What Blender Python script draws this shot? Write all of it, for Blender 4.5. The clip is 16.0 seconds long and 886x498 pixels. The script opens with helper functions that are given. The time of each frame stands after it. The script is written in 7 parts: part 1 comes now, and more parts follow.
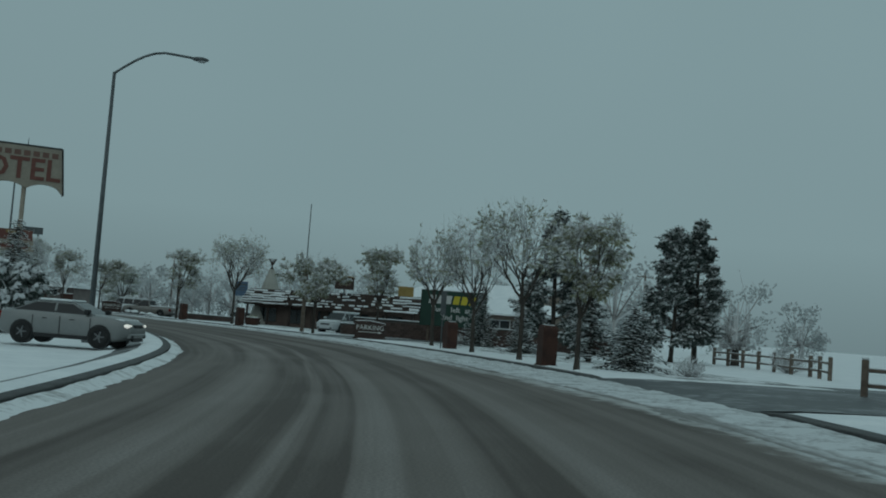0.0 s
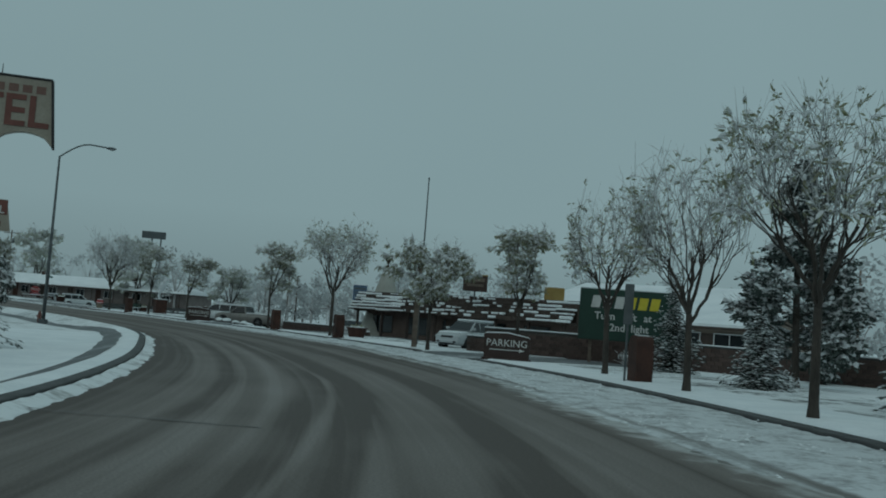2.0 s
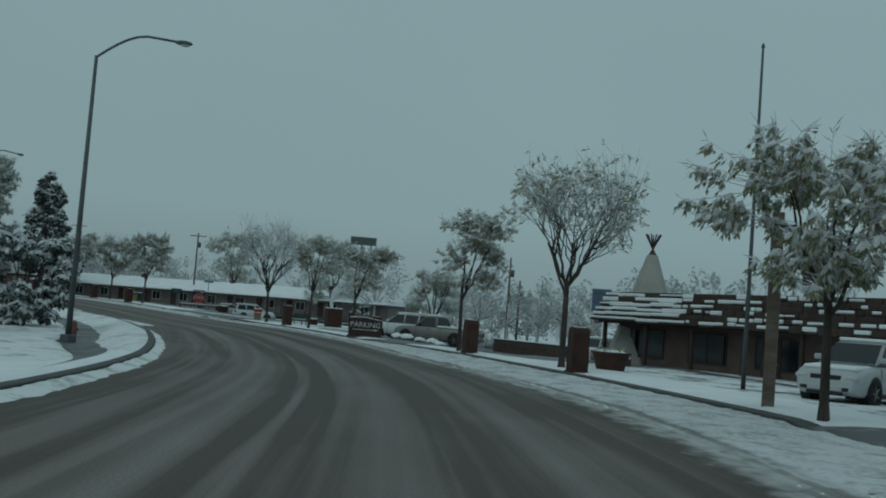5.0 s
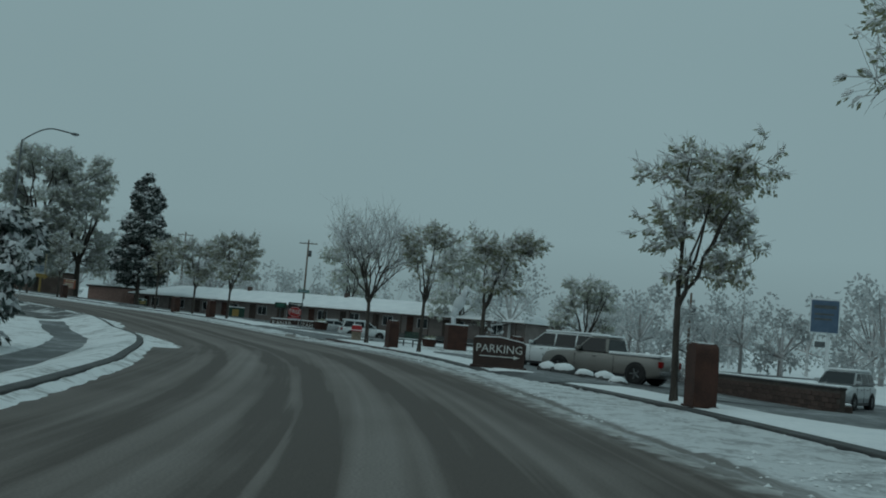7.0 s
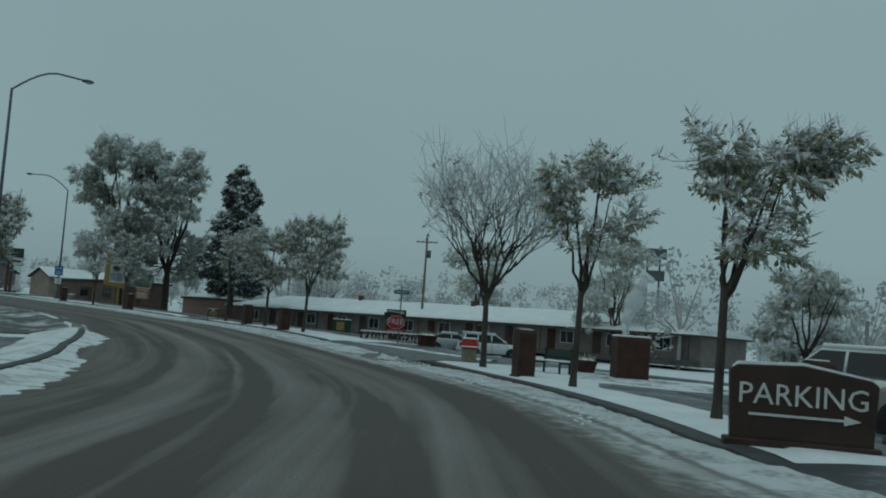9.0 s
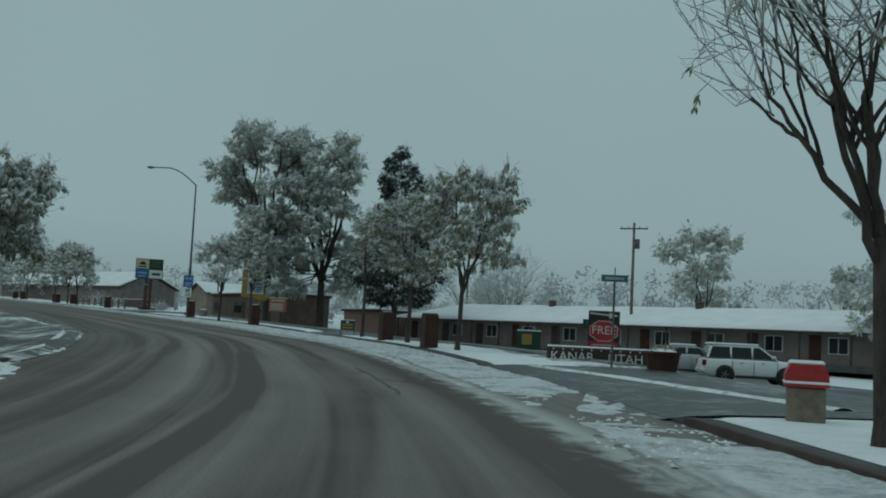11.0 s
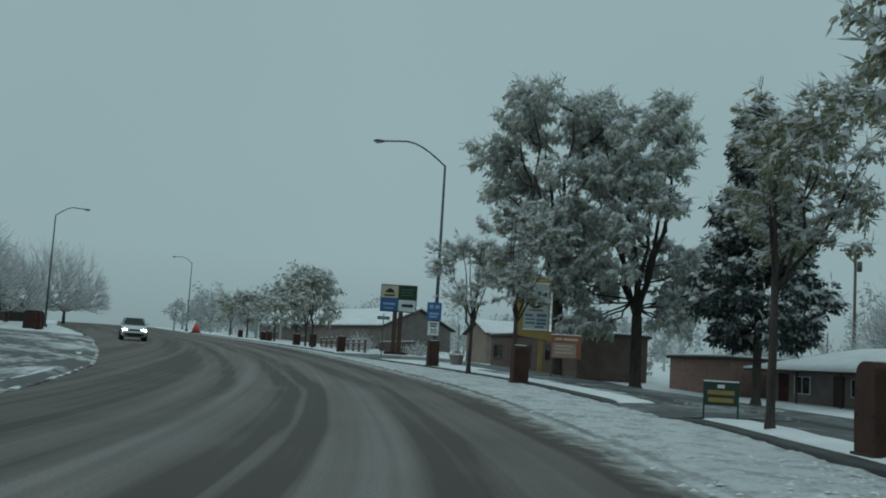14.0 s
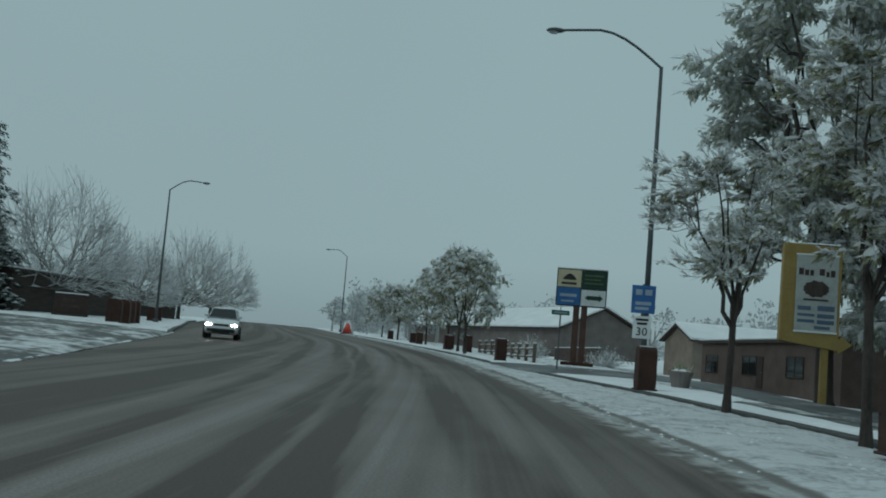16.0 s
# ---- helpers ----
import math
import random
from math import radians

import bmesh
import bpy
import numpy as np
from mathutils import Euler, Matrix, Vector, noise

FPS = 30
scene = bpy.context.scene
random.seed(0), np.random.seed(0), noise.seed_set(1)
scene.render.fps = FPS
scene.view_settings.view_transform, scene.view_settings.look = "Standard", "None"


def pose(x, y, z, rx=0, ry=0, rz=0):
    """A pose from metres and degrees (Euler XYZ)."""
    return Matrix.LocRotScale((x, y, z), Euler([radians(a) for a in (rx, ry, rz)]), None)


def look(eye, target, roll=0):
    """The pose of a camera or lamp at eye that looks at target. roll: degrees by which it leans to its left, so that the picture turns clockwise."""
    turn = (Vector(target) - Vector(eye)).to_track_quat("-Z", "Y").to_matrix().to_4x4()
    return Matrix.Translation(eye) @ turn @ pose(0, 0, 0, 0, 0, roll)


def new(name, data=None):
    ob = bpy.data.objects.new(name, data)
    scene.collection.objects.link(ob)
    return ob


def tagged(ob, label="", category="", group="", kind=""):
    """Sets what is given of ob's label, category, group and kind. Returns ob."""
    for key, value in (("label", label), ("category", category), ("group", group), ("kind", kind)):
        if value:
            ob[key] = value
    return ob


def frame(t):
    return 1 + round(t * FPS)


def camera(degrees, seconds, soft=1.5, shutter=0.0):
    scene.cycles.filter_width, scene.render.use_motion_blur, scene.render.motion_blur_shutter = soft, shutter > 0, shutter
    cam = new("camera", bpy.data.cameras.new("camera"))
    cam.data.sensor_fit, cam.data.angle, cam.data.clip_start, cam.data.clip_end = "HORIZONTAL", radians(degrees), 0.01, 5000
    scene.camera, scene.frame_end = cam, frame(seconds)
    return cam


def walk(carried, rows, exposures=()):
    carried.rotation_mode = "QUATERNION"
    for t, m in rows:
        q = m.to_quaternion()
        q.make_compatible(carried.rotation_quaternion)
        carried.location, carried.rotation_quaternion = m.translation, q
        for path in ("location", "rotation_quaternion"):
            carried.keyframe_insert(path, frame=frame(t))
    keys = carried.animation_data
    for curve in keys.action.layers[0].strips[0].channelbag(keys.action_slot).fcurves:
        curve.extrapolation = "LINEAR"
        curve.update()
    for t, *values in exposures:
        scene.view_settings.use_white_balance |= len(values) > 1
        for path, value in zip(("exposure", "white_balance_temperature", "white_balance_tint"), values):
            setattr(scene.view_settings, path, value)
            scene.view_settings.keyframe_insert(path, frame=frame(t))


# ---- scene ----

# ---------------------------------------------------------------- camera and its way
cam = camera(45.19, 16.0, soft=1.9)
PATH = [
    (0, 0.000, -0.000, 1.400, -0.000, 3.956, -4.267),
    (0.5, 0.016, 5.342, 1.447, 2.191, 3.934, -3.958),
    (1, -0.186, 10.777, 1.480, 3.999, 3.869, -4.384),
    (1.5, -0.641, 16.344, 1.491, 5.757, 3.732, -4.198),
    (2, -1.353, 21.953, 1.466, 7.545, 3.882, -4.331),
    (2.5, -2.227, 27.566, 1.429, 9.526, 3.735, -4.403),
    (3, -3.202, 33.083, 1.391, 11.609, 3.750, -4.624),
    (3.5, -4.393, 38.516, 1.354, 13.733, 3.782, -4.739),
    (4, -5.779, 43.898, 1.325, 15.951, 3.851, -4.665),
    (6.5, -15.654, 68.931, 1.255, 25.216, 4.020, -4.643),
    (7, -18.265, 74.350, 1.216, 27.052, 4.293, -4.842),
    (7.5, -21.000, 79.777, 1.176, 28.942, 4.256, -4.915),
    (8, -23.877, 85.158, 1.150, 30.881, 4.483, -5.020),
    (10.5, -41.042, 110.224, 1.184, 41.725, 4.290, -2.828),
    (11, -45.119, 114.693, 1.190, 45.091, 4.516, -2.837),
    (11.5, -49.463, 118.925, 1.201, 48.387, 4.670, -2.853),
    (12, -53.925, 122.865, 1.234, 51.192, 4.750, -2.931),
    (12.5, -58.510, 126.504, 1.307, 53.711, 5.367, -3.073),
    (13, -63.229, 129.879, 1.412, 56.329, 5.264, -2.198),
    (13.5, -68.083, 133.068, 1.553, 58.892, 5.344, -2.452),
    (14, -73.061, 136.045, 1.700, 61.477, 6.091, -3.443),
    (14.5, -78.150, 138.797, 1.825, 64.220, 5.817, -3.679),
    (15, -83.304, 141.338, 1.919, 66.780, 5.607, -4.451),
    (15.5, -88.555, 143.640, 1.981, 68.909, 5.749, -4.542),
    (16, -93.904, 145.826, 2.029, 70.870, 5.735, -4.754),
]
walk(cam, [(t, pose(x, y, z, 90 + pitch, roll, yaw)) for t, x, y, z, yaw, pitch, roll in PATH],
     exposures=[(0.0, -1.0, 6350, 8), (4.0, -0.86, 6350, 8), (8.0, -0.89, 6350, 8), (11.0, -0.69, 6500, 10), (12.8, -0.68, 6500, 10), (14.6, -0.54, 6490, 11), (16.0, -0.62, 6480, 11)])

# ---------------------------------------------------------------- overcast snow sky and a weak broad sun
world = bpy.data.worlds.new("overcast_sky")
scene.world = world
world.use_nodes = True
wn, wl = world.node_tree.nodes, world.node_tree.links
wn.clear()
sky = wn.new("ShaderNodeTexSky")
sky.sky_type = 'NISHITA'
sky.sun_disc = False
sky.sun_elevation, sky.sun_rotation = radians(48), radians(200)
sky.dust_density = 4.0
bg_clear = wn.new("ShaderNodeBackground")
bg_clear.inputs[1].default_value = 0.05
wl.new(sky.outputs[0], bg_clear.inputs[0])
wcoord = wn.new("ShaderNodeTexCoord")
wsep = wn.new("ShaderNodeSeparateXYZ")
wl.new(wcoord.outputs["Generated"], wsep.inputs[0])
wramp = wn.new("ShaderNodeValToRGB")
wramp.color_ramp.elements[0].position, wramp.color_ramp.elements[0].color = 0.0, (0.335, 0.475, 0.50, 1)
wramp.color_ramp.elements[1].position, wramp.color_ramp.elements[1].color = 0.55, (0.455, 0.655, 0.685, 1)
zenith = wramp.color_ramp.elements.new(1.0)
zenith.color = (0.56, 0.80, 0.835, 1)
e = wramp.color_ramp.elements.new(0.09)
e.color = (0.43, 0.615, 0.645, 1)
wl.new(wsep.outputs[2], wramp.inputs[0])
wnoise = wn.new("ShaderNodeTexNoise")
wnoise.inputs["Scale"].default_value, wnoise.inputs["Detail"].default_value = 1.6, 3.0
wl.new(wcoord.outputs["Generated"], wnoise.inputs["Vector"])
wmul = wn.new("ShaderNodeMapRange")
wmul.inputs["To Min"].default_value, wmul.inputs["To Max"].default_value = 0.90, 1.10
wl.new(wnoise.outputs[0], wmul.inputs["Value"])
bg_cloud = wn.new("ShaderNodeBackground")
wl.new(wramp.outputs[0], bg_cloud.inputs[0])
wl.new(wmul.outputs[0], bg_cloud.inputs[1])
wmix = wn.new("ShaderNodeMixShader")
wmix.inputs[0].default_value = 0.93
wl.new(bg_clear.outputs[0], wmix.inputs[1])
wl.new(bg_cloud.outputs[0], wmix.inputs[2])
wout = wn.new("ShaderNodeOutputWorld")
wl.new(wmix.outputs[0], wout.inputs[0])
sun = new("sun", bpy.data.lights.new("sun", 'SUN'))
sun.data.energy, sun.data.angle, sun.data.color = 0.5, radians(60), (0.93, 1.0, 0.98)
sun.matrix_world = look((0, 0, 50), (18, 45, 0))


# ---------------------------------------------------------------- materials
def material(name, col, col2=None, rough=0.8, scale=4.0, fine=40.0, bump=0.15, metal=0.0, spec=0.4, coat=0.0, dist=0.02, random_tint=0.0, stretch=(1, 1, 1), lo=0.35, hi=0.65):
    """Two scales of variation between two colours, fine relief, an optional random tint for each object."""
    m = bpy.data.materials.new(name)
    m.use_nodes = True
    n, l = m.node_tree.nodes, m.node_tree.links
    b = n["Principled BSDF"]
    b.inputs["Roughness"].default_value, b.inputs["Metallic"].default_value = rough, metal
    b.inputs["Specular IOR Level"].default_value, b.inputs["Coat Weight"].default_value = spec, coat
    co = n.new("ShaderNodeTexCoord")
    mp = n.new("ShaderNodeMapping")
    mp.inputs["Scale"].default_value = stretch
    l.new(co.outputs["Object"], mp.inputs[0])
    big, small = n.new("ShaderNodeTexNoise"), n.new("ShaderNodeTexNoise")
    big.inputs["Scale"].default_value, big.inputs["Detail"].default_value = scale, 4.0
    small.inputs["Scale"].default_value, small.inputs["Detail"].default_value = fine, 3.0
    for q in (big, small):
        l.new(mp.outputs[0], q.inputs["Vector"])
    add = n.new("ShaderNodeMix")
    add.inputs[0].default_value = 0.4
    l.new(big.outputs[0], add.inputs[2])
    l.new(small.outputs[0], add.inputs[3])
    ramp = n.new("ShaderNodeValToRGB")
    ramp.color_ramp.elements[0].position, ramp.color_ramp.elements[1].position = lo, hi
    ramp.color_ramp.elements[0].color = (*col, 1)
    ramp.color_ramp.elements[1].color = (*(col2 or [min(1, c * 1.25) for c in col]), 1)
    l.new(add.outputs[0], ramp.inputs[0])
    out = ramp.outputs[0]
    if random_tint:
        info, hsv = n.new("ShaderNodeObjectInfo"), n.new("ShaderNodeHueSaturation")
        mr = n.new("ShaderNodeMapRange")
        mr.inputs["To Min"].default_value, mr.inputs["To Max"].default_value = 1 - random_tint, 1 + random_tint
        l.new(info.outputs["Random"], mr.inputs["Value"])
        l.new(mr.outputs[0], hsv.inputs["Value"])
        l.new(out, hsv.inputs["Color"])
        out = hsv.outputs[0]
    l.new(out, b.inputs["Base Color"])
    if bump:
        bp = n.new("ShaderNodeBump")
        bp.inputs["Strength"].default_value, bp.inputs["Distance"].default_value = bump, dist
        l.new(small.outputs[0], bp.inputs["Height"])
        l.new(bp.outputs[0], b.inputs["Normal"])
    return m


def island_material(name, cols, rough=0.7, spec=0.3, through_light=0.0):
    """Leaves, needles, twigs: each loose piece takes its own shade."""
    m = bpy.data.materials.new(name)
    m.use_nodes = True
    n, l = m.node_tree.nodes, m.node_tree.links
    b = n["Principled BSDF"]
    b.inputs["Roughness"].default_value, b.inputs["Specular IOR Level"].default_value = rough, spec
    g, r = n.new("ShaderNodeNewGeometry"), n.new("ShaderNodeValToRGB")
    r.color_ramp.elements[0].color, r.color_ramp.elements[1].color = (*cols[0], 1), (*cols[-1], 1)
    for i, c in enumerate(cols[1:-1], 1):
        q = r.color_ramp.elements.new(i / (len(cols) - 1))
        q.color = (*c, 1)
    l.new(g.outputs["Random Per Island"], r.inputs[0])
    l.new(r.outputs[0], b.inputs["Base Color"])
    if through_light:
        tr, mx = n.new("ShaderNodeBsdfTranslucent"), n.new("ShaderNodeMixShader")
        l.new(r.outputs[0], tr.inputs["Color"])
        mx.inputs[0].default_value = through_light
        l.new(b.outputs[0], mx.inputs[1])
        l.new(tr.outputs[0], mx.inputs[2])
        l.new(mx.outputs[0], n["Material Output"].inputs["Surface"])
    return m


def road_material():
    """Wet asphalt with a thin film of slush in long bands where wheels have not run."""
    m = bpy.data.materials.new("wet_asphalt_with_slush")
    m.use_nodes = True
    n, l = m.node_tree.nodes, m.node_tree.links
    b = n["Principled BSDF"]
    uv = n.new("ShaderNodeUVMap")
    uv.uv_map = "along"

    def noise_of(sx, sy, scale, detail, dist=0.0):
        mp, t = n.new("ShaderNodeMapping"), n.new("ShaderNodeTexNoise")
        mp.inputs["Scale"].default_value = (sx, sy, 1)
        l.new(uv.outputs[0], mp.inputs[0])
        t.inputs["Scale"].default_value, t.inputs["Detail"].default_value, t.inputs["Distortion"].default_value = scale, detail, dist
        l.new(mp.outputs[0], t.inputs["Vector"])
        return t.outputs[0]

    def math_of(op, a, c, clamp=False):
        q = n.new("ShaderNodeMath")
        q.operation, q.use_clamp = op, clamp
        for i, v in enumerate((a, c)):
            if isinstance(v, (int, float)):
                q.inputs[i].default_value = v
            else:
                l.new(v, q.inputs[i])
        return q.outputs[0]

    def spread(v, lo, hi):
        q = n.new("ShaderNodeMapRange")
        q.inputs["From Min"].default_value, q.inputs["From Max"].default_value = lo, hi
        l.new(v, q.inputs["Value"])
        return q.outputs[0]

    bands = spread(noise_of(0.009, 0.75, 1.0, 3.0, 0.4), 0.34, 0.66)
    streaks = noise_of(0.03, 5.0, 1.0, 4.0, 0.6)
    lines = spread(noise_of(0.010, 2.6, 1.0, 3.0, 0.35), 0.40, 0.60)
    blotch = noise_of(0.25, 0.5, 1.0, 5.0, 0.2)
    grain = noise_of(30, 30, 1.0, 3.0)
    wander = noise_of(0.028, 0.10, 1.0, 3.0)
    sep = n.new("ShaderNodeSeparateXYZ")
    l.new(uv.outputs[0], sep.inputs[0])
    lane_uv, lane = n.new("ShaderNodeUVMap"), n.new("ShaderNodeSeparateXYZ")
    lane_uv.uv_map = "rim"
    l.new(lane_uv.outputs[0], lane.inputs[0])
    across = math_of('ADD', lane.outputs[1], math_of('MULTIPLY', math_of('SUBTRACT', wander, 0.5), 0.9))
    across = math_of('ADD', across, math_of('MULTIPLY', math_of('SUBTRACT', streaks, 0.5), 0.30))
    where = math_of('DIVIDE', math_of('ADD', across, 8.0), 12.0, True)
    lanes = n.new("ShaderNodeValToRGB")
    stops = [(-8, .30), (-6.4, .42), (-5.4, .20), (-4.6, .20), (-4.05, .44), (-3.95, .74), (-3.85, .50), (-3.5, .52), (-3.35, .20), (-3.05, .14), (-2.85, .60), (-2.4, .74), (-2.0, .68), (-1.82, .26), (-1.5, .08), (-1.32, .14),
             (-1.24, .58), (-1.16, .50), (-1.08, .08), (-0.62, .02), (-0.5, .46), (-0.2, .76), (0.3, .70), (0.55, .5), (0.72, .10), (1.3, .06), (1.5, .50), (1.9, .68), (2.4, .52), (2.9, .16), (3.6, .30)]
    while len(lanes.color_ramp.elements) < len(stops):
        lanes.color_ramp.elements.new(0.5)
    for q, (d, v) in zip(lanes.color_ramp.elements, stops):
        q.position = (d + 8) / 12
    for q, (d, v) in zip(lanes.color_ramp.elements, stops):
        q.color = (v, v, v, 1)
    l.new(where, lanes.inputs[0])
    fade = n.new("ShaderNodeMapRange")
    fade.inputs["From Min"].default_value, fade.inputs["From Max"].default_value = 0.36, 0.60
    fade.inputs["To Min"].default_value, fade.inputs["To Max"].default_value = 0.5, 1.0
    l.new(noise_of(0.035, 0.45, 1.0, 3.0, 0.4), fade.inputs["Value"])
    tracks = math_of('ADD', 0.5, math_of('MULTIPLY', math_of('SUBTRACT', lanes.outputs[0], 0.5), fade.outputs[0]))
    s = math_of('ADD', math_of('MULTIPLY', bands, 0.16), math_of('MULTIPLY', streaks, 0.08))
    s = math_of('ADD', s, math_of('MULTIPLY', lines, 0.10))
    s = math_of('ADD', s, math_of('MULTIPLY', blotch, 0.22))
    fine = noise_of(0.035, 13.0, 1.0, 3.0, 0.5)
    s = math_of('ADD', s, math_of('MULTIPLY', math_of('SUBTRACT', fine, 0.5), 0.07))
    s = math_of('ADD', s, math_of('MULTIPLY', tracks, 0.42))
    ramp = n.new("ShaderNodeValToRGB")
    ramp.color_ramp.elements[0].position, ramp.color_ramp.elements[0].color = 0.36, (0.086, 0.070, 0.061, 1)
    ramp.color_ramp.elements[1].position, ramp.color_ramp.elements[1].color = 0.68, (0.250, 0.229, 0.216, 1)
    mid = ramp.color_ramp.elements.new(0.48)
    mid.color = (0.158, 0.138, 0.125, 1)
    l.new(s, ramp.inputs[0])
    gm = n.new("ShaderNodeMix")
    gm.data_type, gm.blend_type = 'RGBA', 'MULTIPLY'
    gm.inputs[0].default_value = 0.5
    l.new(ramp.outputs[0], gm.inputs[6])
    gr = n.new("ShaderNodeMapRange")
    gr.inputs["From Min"].default_value, gr.inputs["From Max"].default_value = 0.3, 0.7
    gr.inputs["To Min"].default_value, gr.inputs["To Max"].default_value = 0.6, 1.35
    l.new(grain, gr.inputs["Value"])
    l.new(gr.outputs[0], gm.inputs[7])
    # thin speckled slush just outside the gutter snow
    rim = n.new("ShaderNodeUVMap")
    rim.uv_map = "rim"
    rs = n.new("ShaderNodeSeparateXYZ")
    l.new(rim.outputs[0], rs.inputs[0])
    speck = noise_of(1.6, 2.4, 1.0, 6.0, 0.3)
    near = n.new("ShaderNodeMapRange")
    near.interpolation_type = 'SMOOTHSTEP'
    near.inputs["From Min"].default_value, near.inputs["From Max"].default_value = -0.30, 0.42
    l.new(math_of('ADD', math_of('MULTIPLY', rs.outputs[0], 0.9), math_of('MULTIPLY', math_of('SUBTRACT', speck, 0.5), 1.5)), near.inputs["Value"])
    inside = n.new("ShaderNodeMapRange")
    inside.inputs["From Min"].default_value, inside.inputs["From Max"].default_value = -1.5, -0.2
    l.new(rs.outputs[0], inside.inputs["Value"])
    sl = n.new("ShaderNodeMix")
    sl.data_type = 'RGBA'
    beyond = n.new("ShaderNodeMapRange")
    beyond.inputs["From Min"].default_value, beyond.inputs["From Max"].default_value = 0.35, 0.9
    beyond.inputs["To Min"].default_value, beyond.inputs["To Max"].default_value = 1.0, 0.1
    l.new(rs.outputs[0], beyond.inputs["Value"])
    l.new(math_of('MULTIPLY', math_of('MULTIPLY', near.outputs[0], inside.outputs[0]), beyond.outputs[0]), sl.inputs[0])
    l.new(gm.outputs[2], sl.inputs[6])
    sl.inputs[7].default_value = (0.46, 0.46, 0.45, 1)
    l.new(sl.outputs[2], b.inputs["Base Color"])
    ro = n.new("ShaderNodeMapRange")
    ro.inputs["From Min"].default_value, ro.inputs["From Max"].default_value = 0.42, 0.66
    ro.inputs["To Min"].default_value, ro.inputs["To Max"].default_value = 0.62, 0.8
    l.new(s, ro.inputs["Value"])
    l.new(ro.outputs[0], b.inputs["Roughness"])
    b.inputs["Specular IOR Level"].default_value = 0.12
    bp = n.new("ShaderNodeBump")
    bp.inputs["Strength"].default_value, bp.inputs["Distance"].default_value = 0.35, 0.01
    l.new(math_of('ADD', grain, math_of('MULTIPLY', s, 3.0)), bp.inputs["Height"])
    l.new(bp.outputs[0], b.inputs["Normal"])
    return m


def gutter_material():
    """Lumpy snow that turns to grey, gritty slush towards the wheel tracks."""
    # besides real grit, both greys are lowered to imitate the lens's dark corners
    m = material("gutter_snow", (0.31, 0.315, 0.32), (0.60, 0.62, 0.63), rough=0.65, scale=1.5, fine=10, bump=0.6, dist=0.05, spec=0.2, lo=0.37, hi=0.53)
    n, l = m.node_tree.nodes, m.node_tree.links
    b = n["Principled BSDF"]
    src = b.inputs["Base Color"].links[0].from_socket
    rim = n.new("ShaderNodeUVMap")
    rim.uv_map = "rim"
    sep, mp, tx = n.new("ShaderNodeSeparateXYZ"), n.new("ShaderNodeMapping"), n.new("ShaderNodeTexNoise")
    l.new(rim.outputs[0], sep.inputs[0])
    mp.inputs["Scale"].default_value = (2.6, 1.5, 1)
    l.new(rim.outputs[0], mp.inputs[0])
    tx.inputs["Scale"].default_value, tx.inputs["Detail"].default_value = 1.0, 6.0
    l.new(mp.outputs[0], tx.inputs["Vector"])
    k = n.new("ShaderNodeMath")
    k.operation = 'MULTIPLY_ADD'
    k.inputs[1].default_value, k.inputs[2].default_value = 2.6, -1.3
    l.new(tx.outputs[0], k.inputs[0])
    a = n.new("ShaderNodeMath")
    l.new(k.outputs[0], a.inputs[0])
    l.new(sep.outputs[0], a.inputs[1])
    mr = n.new("ShaderNodeMapRange")
    mr.interpolation_type = 'SMOOTHSTEP'
    mr.inputs["From Min"].default_value, mr.inputs["From Max"].default_value = 0.0, 0.75
    l.new(a.outputs[0], mr.inputs["Value"])
    mix = n.new("ShaderNodeMix")
    mix.data_type = 'RGBA'
    l.new(mr.outputs[0], mix.inputs[0])
    mix.inputs[6].default_value = (0.17, 0.16, 0.15, 1)
    l.new(src, mix.inputs[7])
    l.new(mix.outputs[2], b.inputs["Base Color"])
    return m


GUTTER = gutter_material()
SNOW = material("fresh_snow", (0.70, 0.73, 0.75), (0.84, 0.86, 0.87), rough=0.75, scale=0.7, fine=9, bump=0.5, dist=0.05, spec=0.2)
SNOW_DIRTY = material("trodden_wet_snow", (0.36, 0.36, 0.355), (0.74, 0.76, 0.77), rough=0.6, scale=1.1, fine=6, bump=0.6, dist=0.04, spec=0.2, lo=0.36, hi=0.50)
ROAD = road_material()
LOT = material("wet_parking_asphalt", (0.045, 0.047, 0.05), (0.30, 0.31, 0.32), rough=0.5, scale=0.35, fine=3.0, bump=0.3, spec=0.5, lo=0.50, hi=0.68)
SLUSH_LOT = material("slush_streaked_asphalt", (0.05, 0.047, 0.044), (0.62, 0.635, 0.64), rough=0.55, scale=0.22, fine=1.3, bump=0.3, spec=0.4, lo=0.50, hi=0.62, stretch=(1.0, 1.9, 1.0))
PATCHY = material("half_melted_pavement_snow", (0.07, 0.068, 0.066), (0.74, 0.76, 0.77), rough=0.6, scale=0.55, fine=3.5, bump=0.4, dist=0.03, spec=0.3, lo=0.40, hi=0.50)
KERB = material("wet_kerb_concrete", (0.035, 0.035, 0.036), (0.085, 0.085, 0.083), rough=0.7, scale=2, fine=30)
KERB_RED = material("red_painted_kerb", (0.045, 0.026, 0.024), (0.085, 0.052, 0.048), rough=0.7, scale=2, fine=20)
BARK = material("wet_dark_bark", (0.030, 0.024, 0.020), (0.075, 0.062, 0.052), rough=0.85, scale=6, fine=35, bump=0.6, stretch=(1, 1, 0.25))
FROST_BARK = island_material("frosted_boughs", [(0.10, 0.092, 0.085), (0.17, 0.16, 0.15), (0.27, 0.265, 0.26)], rough=0.9)
TWIG = island_material("frosted_twigs", [(0.16, 0.145, 0.14), (0.34, 0.325, 0.32), (0.52, 0.515, 0.515), (0.68, 0.68, 0.69)])
